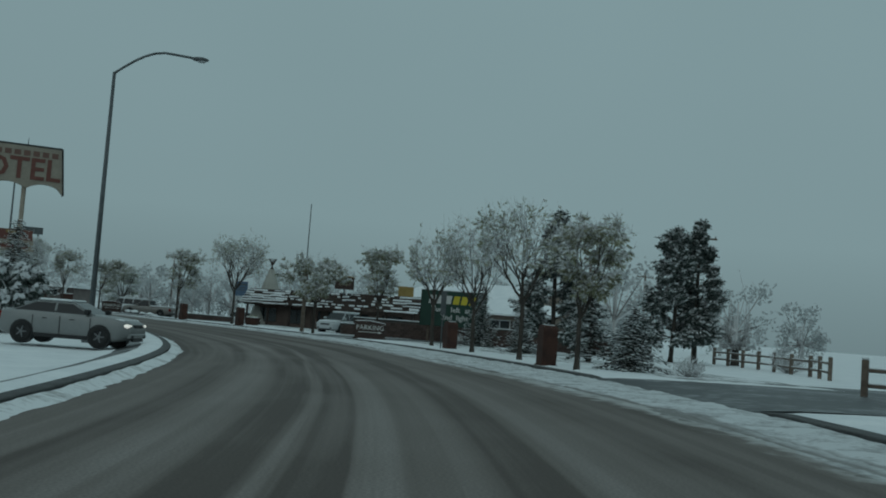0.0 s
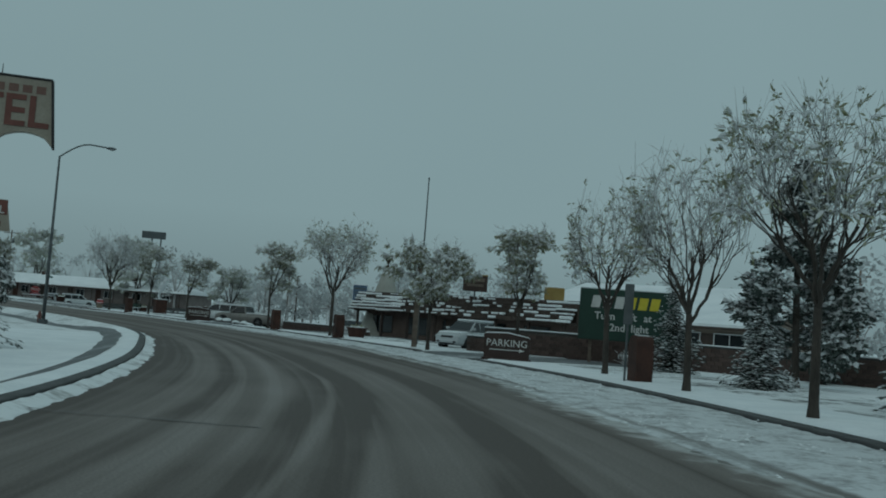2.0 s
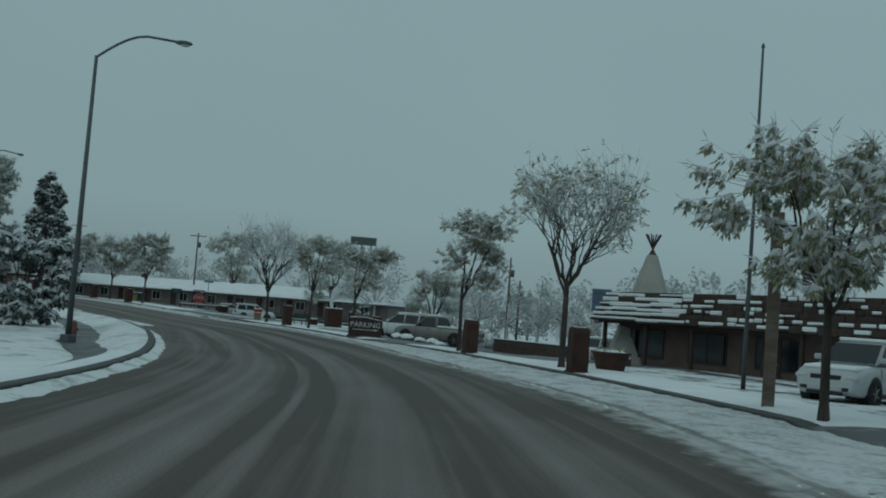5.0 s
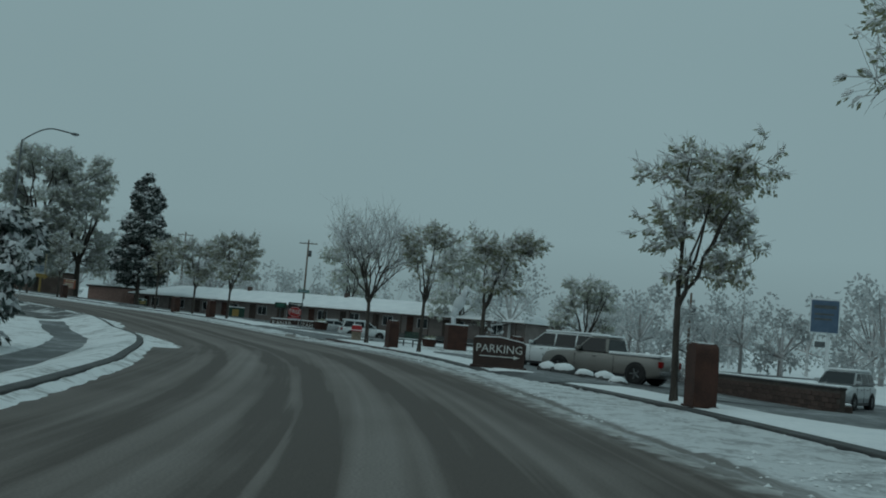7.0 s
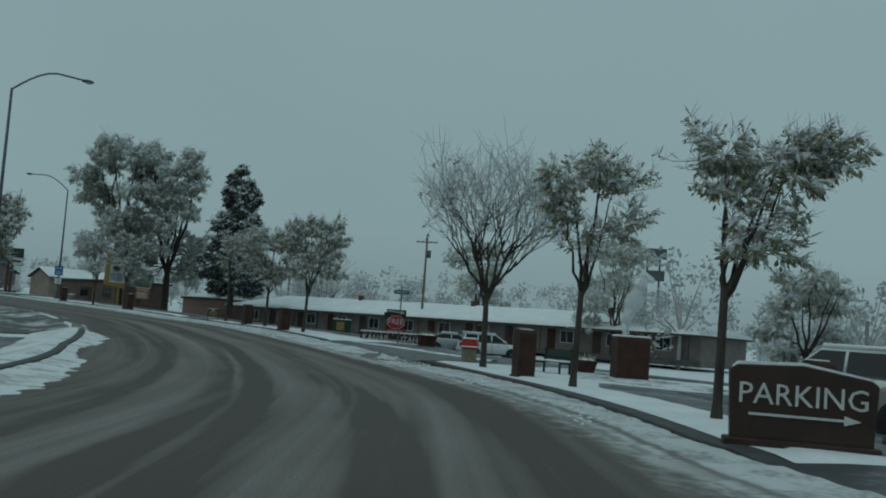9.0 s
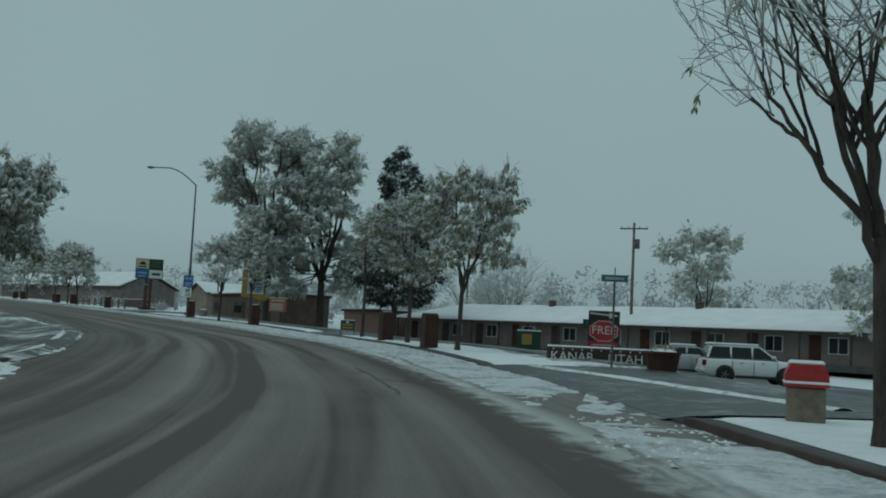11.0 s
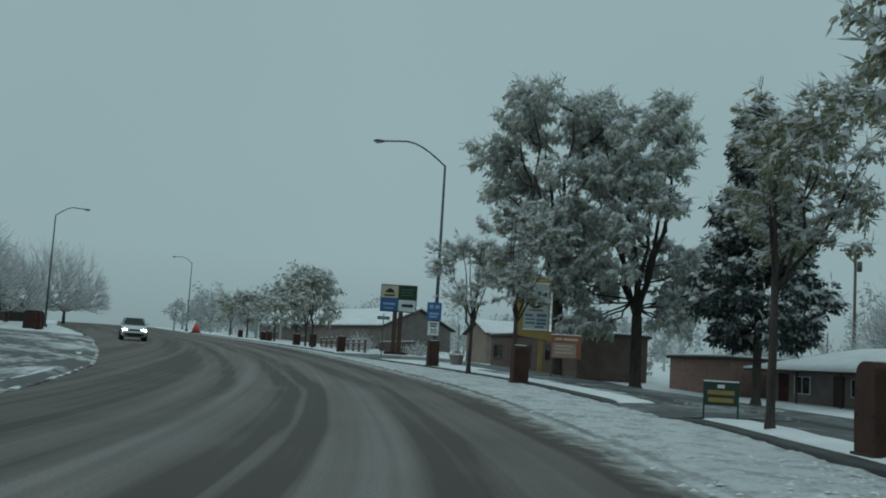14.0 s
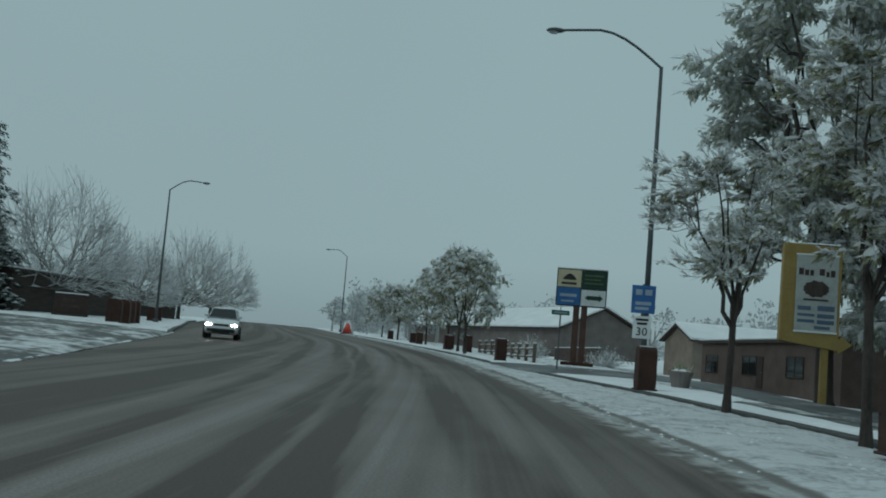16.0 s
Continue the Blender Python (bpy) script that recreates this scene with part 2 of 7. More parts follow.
# both leaf palettes are paled for a snow film and for haze
LEAF = island_material("wet_autumn_leaves", [(0.15, 0.16, 0.08), (0.32, 0.33, 0.21), (0.42, 0.41, 0.30), (0.24, 0.235, 0.155), (0.62, 0.63, 0.58)], through_light=0.5)
LEAF_PALE = island_material("hazed_frosted_leaves", [(0.36, 0.375, 0.29), (0.50, 0.52, 0.44), (0.62, 0.64, 0.58), (0.42, 0.43, 0.35), (0.74, 0.76, 0.73)], through_light=0.5)
# needle greens lightened to include the haze over the far spruce
NEEDLE = island_material("dark_needles", [(0.036, 0.050, 0.044), (0.07, 0.09, 0.08), (0.12, 0.14, 0.13)])
FLAKE = island_material("clinging_snow", [(0.74, 0.76, 0.77), (0.84, 0.85, 0.86), (0.90, 0.91, 0.92)], rough=0.8, spec=0.1, through_light=0.5)
RUST = material("rusted_steel", (0.034, 0.015, 0.011), (0.070, 0.029, 0.020), rough=0.8, scale=2.2, fine=22, bump=0.3, random_tint=0.2)
STEEL = material("grey_galvanised_steel", (0.075, 0.085, 0.088), (0.12, 0.13, 0.135), rough=0.55, scale=3, fine=25, metal=0.3, bump=0.1)
# red brick of the far outbuilding, paled in the colour for haze
BRICK_PALE = material("haze_paled_red_brick", (0.22, 0.13, 0.11), (0.33, 0.21, 0.18), rough=0.9, scale=3, fine=18, bump=0.3)
BRICK = material("red_brick", (0.058, 0.038, 0.033), (0.105, 0.070, 0.060), rough=0.85, scale=4, fine=18, bump=0.4, random_tint=0.25)
MORTAR = material("grey_mortar", (0.07, 0.058, 0.052), (0.11, 0.095, 0.085), rough=0.9, scale=5, fine=40)
SIGN_DARK = material("dark_brown_sign_paint", (0.028, 0.014, 0.011), (0.048, 0.026, 0.020), rough=0.6, scale=3, fine=30, bump=0.1)
LETTER = material("white_letter_paint", (0.48, 0.48, 0.46), (0.62, 0.62, 0.60), rough=0.5, scale=3, fine=30, bump=0.0)
GREEN = material("dark_green_sign_paint", (0.008, 0.032, 0.022), (0.014, 0.05, 0.034), rough=0.45, scale=1, fine=12, bump=0.03)
YELLOW = material("yellow_sign_paint", (0.50, 0.40, 0.02), (0.62, 0.52, 0.05), rough=0.5, scale=2, fine=20, bump=0.0)
OCHRE = material("ochre_yellow_paint", (0.24, 0.155, 0.042), (0.32, 0.22, 0.07), rough=0.55, scale=2, fine=20, bump=0.05)
RED = material("red_sign_paint", (0.30, 0.018, 0.022), (0.42, 0.03, 0.03), rough=0.5, scale=2, fine=20, bump=0.03)
BLUE = material("blue_sign_paint", (0.02, 0.10, 0.28), (0.035, 0.15, 0.38), rough=0.5, scale=2, fine=20, bump=0.03)
CREAM = material("cream_sign_paint", (0.50, 0.42, 0.27), (0.62, 0.54, 0.38), rough=0.55, scale=1.5, fine=15, bump=0.04)
WHITE = material("white_sign_paint", (0.60, 0.62, 0.62), (0.76, 0.77, 0.77), rough=0.5, scale=2, fine=20, bump=0.02)
STUCCO = material("tan_stucco", (0.20, 0.155, 0.125), (0.29, 0.235, 0.195), rough=0.9, scale=1.2, fine=30, bump=0.3)
# wall tone lifted somewhat to stand for haze before the far motel
STUCCO_GREY = material("grey_brown_wall_paint", (0.155, 0.13, 0.12), (0.23, 0.20, 0.19), rough=0.9, scale=1.2, fine=30, bump=0.2)
BROWN_WALL = material("grey_brown_rendered_wall", (0.095, 0.066, 0.056), (0.15, 0.11, 0.095), rough=0.9, scale=1.0, fine=16, bump=0.3)
DARK_WOOD = material("dark_stained_wood", (0.035, 0.024, 0.02), (0.075, 0.052, 0.042), rough=0.75, scale=3, fine=25, bump=0.3, stretch=(1, 1, 0.2))
WOOD = material("weathered_wood", (0.10, 0.075, 0.06), (0.19, 0.15, 0.12), rough=0.85, scale=3, fine=25, bump=0.4, stretch=(0.2, 1, 1))
BLACK = material("black_paint", (0.012, 0.012, 0.013), (0.022, 0.022, 0.023), rough=0.5, scale=3, fine=30, bump=0.02)
RUBBER = material("tyre_rubber", (0.014, 0.014, 0.014), (0.03, 0.03, 0.03), rough=0.85, scale=5, fine=40, bump=0.2)
CHROME = material("dull_alloy", (0.15, 0.155, 0.16), (0.23, 0.235, 0.24), rough=0.4, metal=0.5, scale=4, fine=30, bump=0.02)
POST_DARK = material("brown_painted_steel", (0.06, 0.028, 0.022), (0.10, 0.05, 0.038), rough=0.65, scale=3, fine=20, bump=0.08)


def glass_material(name, tint):
    m = bpy.data.materials.new(name)
    m.use_nodes = True
    b = m.node_tree.nodes["Principled BSDF"]
    b.inputs["Base Color"].default_value = (*tint, 1)
    b.inputs["Roughness"].default_value, b.inputs["Specular IOR Level"].default_value = 0.06, 0.35
    return m


GLASS = glass_material("dark_window_glass", (0.010, 0.013, 0.015))


def lamp_material(name, col, strength):
    m = bpy.data.materials.new(name)
    m.use_nodes = True
    b = m.node_tree.nodes["Principled BSDF"]
    b.inputs["Base Color"].default_value = (*col, 1)
    b.inputs["Emission Color"].default_value, b.inputs["Emission Strength"].default_value = (*col, 1), strength
    return m


HEADLIGHT_ON = lamp_material("lit_headlight", (1.0, 0.97, 0.9), 26.0)
PARKING_LAMP = lamp_material("dim_lit_headlight", (1.0, 0.95, 0.86), 0.8)
HEADLIGHT = glass_material("clear_headlight", (0.45, 0.47, 0.48))
TAILLIGHT = glass_material("red_tail_light", (0.20, 0.01, 0.01))


# ---------------------------------------------------------------- mesh helpers
def mesh_object(name, verts, faces, mat, parent=None, label="", smooth=False):
    me = bpy.data.meshes.new(name)
    me.from_pydata(verts, [], faces)
    me.materials.append(mat)
    if smooth:
        me.polygons.foreach_set("use_smooth", [True] * len(me.polygons))
    me.update()
    ob = new(name, me)
    if parent is not None:
        ob.parent = parent
    return tagged(ob, label)


def part(name, bm, mat, parent=None, label="", smooth=False):
    me = bpy.data.meshes.new(name)
    bmesh.ops.recalc_face_normals(bm, faces=bm.faces[:])
    bm.to_mesh(me)
    bm.free()
    me.materials.append(mat)
    if smooth:
        me.polygons.foreach_set("use_smooth", [True] * len(me.polygons))
    ob = new(name, me)
    if parent is not None:
        ob.parent = parent
    return tagged(ob, label)


def thing(name, m, label, category, group=""):
    ob = new(name)
    ob.empty_display_size = 0.2
    ob.matrix_world = m
    return tagged(ob, label, category, group)


def box(bm, lo, hi, bevel=0.0, m=None):
    lo, hi = Vector(lo), Vector(hi)
    r = bmesh.ops.create_cube(bm, size=1.0, matrix=Matrix.Translation((lo + hi) / 2) @ Matrix.Diagonal((*(hi - lo), 1)))
    vs = r["verts"]
    if bevel:
        es = list({e for v in vs for e in v.link_edges})
        r2 = bmesh.ops.bevel(bm, geom=es, offset=bevel, segments=1, affect='EDGES')
        vs = list({v for f in r2["faces"] for v in f.verts} | {v for v in vs if v.is_valid})
    if m is not None:
        bmesh.ops.transform(bm, matrix=m, verts=vs)
    return bm


def boxed(lo, hi, bevel=0.0, m=None):
    return box(bmesh.new(), lo, hi, bevel, m)


def rod(bm, p, q, r1, r2=None, n=8):
    p, q = Vector(p), Vector(q)
    d = q - p
    rot = d.to_track_quat('Z', 'Y').to_matrix().to_4x4()
    bmesh.ops.create_cone(bm, cap_ends=True, segments=n, radius1=r1, radius2=r1 if r2 is None else r2, depth=d.length,
                          matrix=Matrix.Translation((p + q) / 2) @ rot)
    return bm


def prism(bm, outline, y0, y1):
    """A flat outline of (x, z) points, drawn out from y0 to y1."""
    a = [bm.verts.new((x, y0, z)) for x, z in outline]
    b = [bm.verts.new((x, y1, z)) for x, z in outline]
    bm.faces.new(a)
    bm.faces.new(b[::-1])
    for i in range(len(a)):
        j = (i + 1) % len(a)
        bm.faces.new((a[j], a[i], b[i], b[j]))
    return bm


def lettering(body, size, mat, parent, m, name="lettering", extrude=0.012, align='CENTER', label="", bold=0.0):
    cu = bpy.data.curves.new("text", 'FONT')
    cu.body, cu.size, cu.extrude, cu.align_x, cu.align_y = body, size, extrude, align, 'CENTER'
    cu.resolution_u, cu.offset = 2, bold
    tmp = bpy.data.objects.new("text", cu)
    scene.collection.objects.link(tmp)
    me = bpy.data.meshes.new_from_object(tmp.evaluated_get(bpy.context.evaluated_depsgraph_get()))
    bpy.data.objects.remove(tmp)
    me.materials.clear()
    me.materials.append(mat)
    ob = new(name, me)
    ob.parent = parent
    ob.matrix_local = m
    return tagged(ob, label)


UPRIGHT = Matrix.Rotation(radians(90), 4, 'X')   # text standing in the x-z plane, read from -y

# ---------------------------------------------------------------- the road's line: x, y, height
AXIS = [(0.6, -80.0, 0.0), (0.5, -40.0, 0.0), (0.2, -10.0, 0.0), (0.0, 5.0, 0.04), (-1.1, 19.9, 0.07), (-3.6, 34.7, -0.02), (-7.8, 49.1, -0.09),
        (-13.3, 63.0, -0.13), (-19.5, 76.7, -0.20), (-27.0, 89.7, -0.24), (-35.4, 102.0, -0.23), (-44.5, 114.0, -0.21), (-55.5, 124.1, -0.14),
        (-67.7, 132.8, 0.14), (-80.8, 140.1, 0.47), (-94.6, 146.1, 0.64), (-108.6, 151.4, 0.97), (-127.6, 157.7, 1.41), (-146.8, 163.1, 1.85),
        (-166.3, 167.6, 2.29), (-195.9, 172.7, 2.95), (-225.5, 177.4, 3.61), (-274.9, 185.2, 4.71), (-324.3, 193.0, 5.81)]


def smooth_line(pts, per=8):
    p = np.array(pts)
    p = np.vstack([2 * p[0] - p[1], p, 2 * p[-1] - p[-2]])
    out = []
    for i in range(1, len(p) - 2):
        for t in np.arange(per) / per:
            a, b, c, d = p[i - 1:i + 3]
            out.append(0.5 * (2 * b + (c - a) * t + (2 * a - 5 * b + 4 * c - d) * t * t + (3 * b - a - 3 * c + d) * t ** 3))
    out.append(p[-2])
    return np.array(out)


LINE = smooth_line(AXIS)
RUN = np.concatenate([[0], np.cumsum(np.linalg.norm(np.diff(LINE[:, :2], axis=0), axis=1))]) - 80.2
TAN = np.gradient(LINE[:, :2], RUN, axis=0)
TAN /= np.linalg.norm(TAN, axis=1, keepdims=True)


def on_road(s, d=0.0, h=0.0):
    """A place s metres along the road, d metres to its right, h over it."""
    x, y, z = (np.interp(s, RUN, LINE[:, k]) for k in range(3))
    tx, ty = np.interp(s, RUN, TAN[:, 0]), np.interp(s, RUN, TAN[:, 1])
    q = math.hypot(tx, ty)
    return Vector((x + d * ty / q, y - d * tx / q, z + h + float(camber(s, d))))


def heading(s):
    return math.degrees(math.atan2(np.interp(s, RUN, TAN[:, 1]), np.interp(s, RUN, TAN[:, 0])))


def nearest(x, y):
    """Along and across for arrays of places."""
    x, y = np.atleast_1d(x), np.atleast_1d(y)
    dx, dy = x[:, None] - LINE[None, :, 0], y[:, None] - LINE[None, :, 1]
    k = (dx * dx + dy * dy).argmin(1)
    i = np.arange(len(x))
    along = dx[i, k] * TAN[k, 0] + dy[i, k] * TAN[k, 1]
    across = dx[i, k] * TAN[k, 1] - dy[i, k] * TAN[k, 0]
    far = np.hypot(dx[i, k], dy[i, k])
    return RUN[k] + np.clip(along, -8, 8), np.sign(across) * np.maximum(np.abs(across), np.where(np.abs(along) > 8, far, 0))


KERB_R = [(-80, 6.8), (15, 7.0), (40, 7.6), (55, 8.2), (75, 8.0), (100, 7.0), (106, 6.4), (117, 4.6), (131, 4.8), (142, 5.0), (160, 5.2), (172, 5.9),
          (183, 7.0), (203, 7.0), (214, 5.9), (231, 3.3), (260, 2.3), (330, 1.6), (420, 2.0)]
KERB_L = [(-80, -4.8), (12, -4.8), (30, -5.02), (50, -5.08), (72, -5.05), (85, -5.3), (100, -6.0), (106, -6.2), (122, -7.5), (139, -8.0), (157, -7.1),
          (178, -7.1), (198, -8.6), (225, -12.2), (260, -15.5), (310, -18), (420, -19)]


def table(rows, s):
    a = np.array(rows)
    return np.interp(s, a[:, 0], a[:, 1])




def camber(s, d):
    """The carriageway and all beyond it lie lower on the inside of the bend."""
    return -0.13 * np.clip(np.asarray(d) / -5.0, 0, 1) * np.clip((152 - np.asarray(s)) / 14, 0, 1)


def side_fall(s, d):
    """How far the land falls away from the road on both sides."""
    left = np.clip((table(KERB_L, s) - 0.35 - d) / 2.2, 0, 1)
    right = np.clip((d - 11) / 12, 0, 1) * np.clip((s - 130) / 35, 0, 1)
    left = left * np.clip((204 - s) / 14, 0, 1)
    yard = np.clip((d - 11) / 10, 0, 1) * np.clip((s - 140) / 16, 0, 1) * np.clip((250 - s) / 16, 0, 1)
    hollow = (np.clip((d - 8.4) / 2.6, 0, 1) + 1.4 * np.clip((d - 12.5) / 8, 0, 1)) * np.clip((s - 103) / 6, 0, 1) * np.clip((134 - s) / 8, 0, 1)
    return -0.42 * left * left * (3 - 2 * left) - 0.75 * right - 0.40 * yard - 0.33 * hollow


def ground_z(x, y):
    s, d = nearest(x, y)
    return float((np.interp(s, RUN, LINE[:, 2]) + side_fall(s, d) + camber(s, d))[0]) + 0.12


def stand(x, y, yaw=0.0, dz=0.0):
    """A pose on the ground at x, y."""
    return pose(x, y, ground_z(x, y) + dz, 0, 0, yaw)


def along(s, d, turn=0.0, h=0.14):
    """A pose beside the road, local x along the road, y to its left."""
    p = on_road(s, d, h)
    return pose(p.x, p.y, p.z, 0, 0, heading(s) + turn)


# inner edge of the snow that lies in the gutter
SNOW_EDGE = [(-80, 5.2), (0, 5.2), (16, 4.9), (24, 4.3), (38, 3.9), (44, 3.9), (50, 4.5), (57, 4.5), (64, 4.35), (74, 4.6), (96, 3.35), (110, 3.55), (119, 3.1), (130, 2.6), (147, 2.25),
             (163, 2.35), (174, 2.75), (189, 3.3), (199, 2.9), (210, 2.3), (225, 1.6), (260, 1.0), (330, 0.6), (420, 0.6)]
snow_edge = lambda s: table(SNOW_EDGE, s)
# how far the wheel tracks stray from the axis
LANE_SHIFT = [(-80, 0), (26, 0.05), (36, 0.4), (46, 0.85), (60, 0.6), (80, 0.0), (100, -0.4), (108, -0.5), (118, -1.1), (128, -1.75), (136, -1.6), (146, -1.2), (156, -1.2), (165, -0.75), (178, -0.4), (190, -0.45), (201, -1.0), (230, -2.5), (300, -4), (420, -4)]
lane_shift = lambda s: table(LANE_SHIFT, s)
kerb_r = lambda s: table(KERB_R, s)
kerb_l = lambda s: table(KERB_L, s)
DRIVES_L = [(152, 249)]
DRIVES_R = [(20, 30), (66.5, 73), (110, 114.5), (143.5, 157), (186, 190.5), (228, 238)]      # lowered kerbs and side street


def kerb_h(s, drives=DRIVES_R, high=0.14):
    h = high
    for a, b in drives:
        k = max(a - s, s - b)
        h = min(h, 0.025 + (high - 0.025) * min(1, max(0, k / 1.2)))
    return h


def strip(name, s0, s1, ds, cols, mat, smooth=True):
    """A ribbon along the road: cols(s) gives its (d, h) pairs from left to right."""
    ss = np.arange(s0, s1 + ds * 0.5, ds)
    verts, uvs, n = [], [], 0
    for s in ss:
        c = cols(s)
        n = len(c)
        x, y, z = (np.interp(s, RUN, LINE[:, k]) for k in range(3))
        tx, ty = np.interp(s, RUN, TAN[:, 0]), np.interp(s, RUN, TAN[:, 1])
        q = math.hypot(tx, ty)
        for d, h in c:
            verts.append((x + d * ty / q, y - d * tx / q, z + h + float(camber(s, d))))
            uvs.append((s, d))
    faces = [(i * n + j, i * n + j + 1, (i + 1) * n + j + 1, (i + 1) * n + j) for i in range(len(ss) - 1) for j in range(n - 1)]
    ob = mesh_object(name, verts, faces, mat, smooth=smooth)
    layer = ob.data.uv_layers.new(name="along")
    idx = np.empty(len(ob.data.loops), dtype=np.int32)
    ob.data.loops.foreach_get("vertex_index", idx)
    layer.data.foreach_set("uv", np.array(uvs)[idx].ravel())
    rim = ob.data.uv_layers.new(name="rim")
    rim.data.foreach_set("uv", np.array([(d - snow_edge(s), d - lane_shift(s)) for s, d in uvs])[idx].ravel())
    return tagged(ob, kind="structure")


def wob(s, d, f=1.0, k=0):
    return noise.noise((s * f, d * f, 3.7 + k))


# ---------------------------------------------------------------- the ground, one sheet to the horizon
def build_ground():
    gx = np.concatenate([[-2600, -1500, -900, -600, -480], np.arange(-420, 121, 4), [150, 220, 340, 600, 1200, 2600]])
    gy = np.concatenate([[-2600, -1300, -700, -400, -220, -150], np.arange(-104, 321, 4), [350, 420, 560, 900, 1500, 2600]])
    X, Y = np.meshgrid(gx, gy)
    x, y = X.ravel(), Y.ravel()
    s, d = nearest(x, y)
    z = np.interp(s, RUN, LINE[:, 2]) + 0.10 + side_fall(s, d) + camber(s, d)
    inside = (d > kerb_l(s) - 8) & (d < kerb_r(s) + 4.5) & (s > -79) & (s < 419)
    z = np.where(inside, z - 0.45, z)
    bumpy = np.array([noise.noise((a * 0.07, b * 0.07, 0)) for a, b in zip(x, y)]) * 0.02
    z = z + bumpy
    n = len(gx)
    faces = [(j * n + i, j * n + i + 1, (j + 1) * n + i + 1, (j + 1) * n + i) for j in range(len(gy) - 1) for i in range(n - 1)]
    ob = mesh_object("ground", np.stack([x, y, z], 1).tolist(), faces, SNOW, smooth=True)
    tagged(ob, "ground under fresh snow, level and open", "ground", kind="structure")


build_ground()
tagged(strip("road", -79, 419, 1.0, lambda s: [(kerb_l(s) + (kerb_r(s) - kerb_l(s)) * k / 14, 0.03 * (1 - (k / 7 - 1) ** 2)) for k in range(15)], ROAD),
       "wet dark asphalt road with slush bands and wheel tracks", "road")
kr = strip("kerb_right", -79, 330, 0.5, lambda s: [(kerb_r(s), -0.05), (kerb_r(s) + 0.01, kerb_h(s) - 0.015), (kerb_r(s) + 0.03, kerb_h(s)), (kerb_r(s) + 0.40, kerb_h(s) + 0.004)], KERB, smooth=False)
tagged(kr, "wet grey concrete kerb with lowered driveways", "kerb")
tagged(strip("kerb_left", -79, 330, 0.5, lambda s: [(kerb_l(s) - 0.26, kerb_h(s, DRIVES_L) + 0.004), (kerb_l(s) - 0.03, kerb_h(s, DRIVES_L)), (kerb_l(s) - 0.01, kerb_h(s, DRIVES_L) - 0.015), (kerb_l(s), -0.05)], KERB, smooth=False),
       "wet grey concrete kerb of the inner bend", "kerb")


def strip_w(s):
    """Width of the planted strip between kerb and pavement or car park."""
    return 3.3 - (1.2 if s < 150 else 1.8) * max(min(1.0, max(0.0, (s - p) / 3)) * min(1.0, max(0.0, (q - s) / 3)) for p, q in ((97, 133), (174, 216)))


def pavement_cols(s):
    a, h, full = kerb_r(s), kerb_h(s), strip_w(s)
    w = min(max(0.02, 0.38 + 0.3 * wob(s, 0, 0.3)), 0.2 * full)
    out = [(a + 0.44, h + 0.002), (a + 0.45 + w, h + 0.004), (a + 0.55 + w, h + 0.035 + 0.02 * wob(s, 1, 1.1))]
    out += [(a + q, h + 0.04 + (0.13 - h) * min(1, q / 5) * (h < 0.1) + 0.022 * wob(s, q, 0.9)) for q in (0.62 * full, 0.75 * full, 0.9 * full, full)]
    return out[:3] + [(d, h + float(side_fall(s, d))) for d, h in out[3:]]


def back_cols(s):
    a, h = kerb_r(s), kerb_h(s)
    out = [(a + q, h + 0.04 + (0.13 - h) * min(1, q / 5) * (h < 0.1) + 0.022 * wob(s, q, 0.9)) for q in (strip_w(s), 3.8, 4.6, 5.6, 7.0, 8.5)]
    return [(d, h + float(side_fall(s, d))) for d, h in out] + [(a + 9.0, -0.9)]


tagged(strip("pavement_right", -79, 330, 0.5, pavement_cols, SNOW), "snow-covered strip with trees behind the kerb", "pavement")
for a, b, mat in ((-79, 98, PATCHY), (98, 132, LOT), (132, 174, PATCHY), (174, 214, SLUSH_LOT), (214, 330, PATCHY)):
    tagged(strip("pavement_back", a, b, 0.5, back_cols, mat), "pavement with wet bare patches between the snow" if mat is PATCHY else "wet asphalt apron between the trees and the car park", "pavement")


def verge_cols(s):
    a = kerb_l(s)
    b = 0.12 * wob(s, 9, 0.35)
    wide = 1.9 * min(1.0, max(0.0, (s - 84) / 14))
    far = 1.74 + wide
    out = [(a - 14.0, -0.3), (a - 13.5, 0.16)]
    out += [(a - q, 0.17 + 0.035 * wob(s, q, 0.7)) for q in (11, 9, 7.5, 6.6)]
    out += [(a - far - q, 0.19 + 0.03 * wob(s, q, 0.8)) for q in (2.2, 1.3, 0.7, 0.3)]
    near = 0.96 + 0.65 * wide
    out += [(a - far - 0.08 + b, 0.17), (a - far + 0.04 + b, 0.130), (a - far + 0.4 + b, 0.12), (a - near - 0.04 + b, 0.130), (a - near + 0.08 + b, 0.17), (a - 0.6, 0.19 + 0.02 * wob(s, 0.6, 0.9))]
    out += [(a - 0.34 + 0.06 * wob(s, 3, 1.1), 0.165), (a - 0.25, 0.143)]
    low = kerb_h(s, DRIVES_L) - 0.14
    return [(d, h + low + float(side_fall(s, d))) for d, h in out]


for a, b, mat in ((-79, 84, SNOW), (84, 330, SNOW_DIRTY)):
    tagged(strip("pavement_left", a, b, 0.5, verge_cols, mat), "snow-covered verge on the inside of the bend" if mat is SNOW else "verge of wet greying snow on the inside of the bend", "pavement")
def track_cols(s):
    wide = 1.9 * min(1.0, max(0.0, (s - 84) / 14))
    out = []
    for q in (1.74 + wide, 1.35 + 0.8 * wide, 0.96 + 0.65 * wide):
        d = kerb_l(s) - q + 0.12 * wob(s, 9, 0.35)
        out.append((d, 0.156 + float(side_fall(s, d))))
    return out


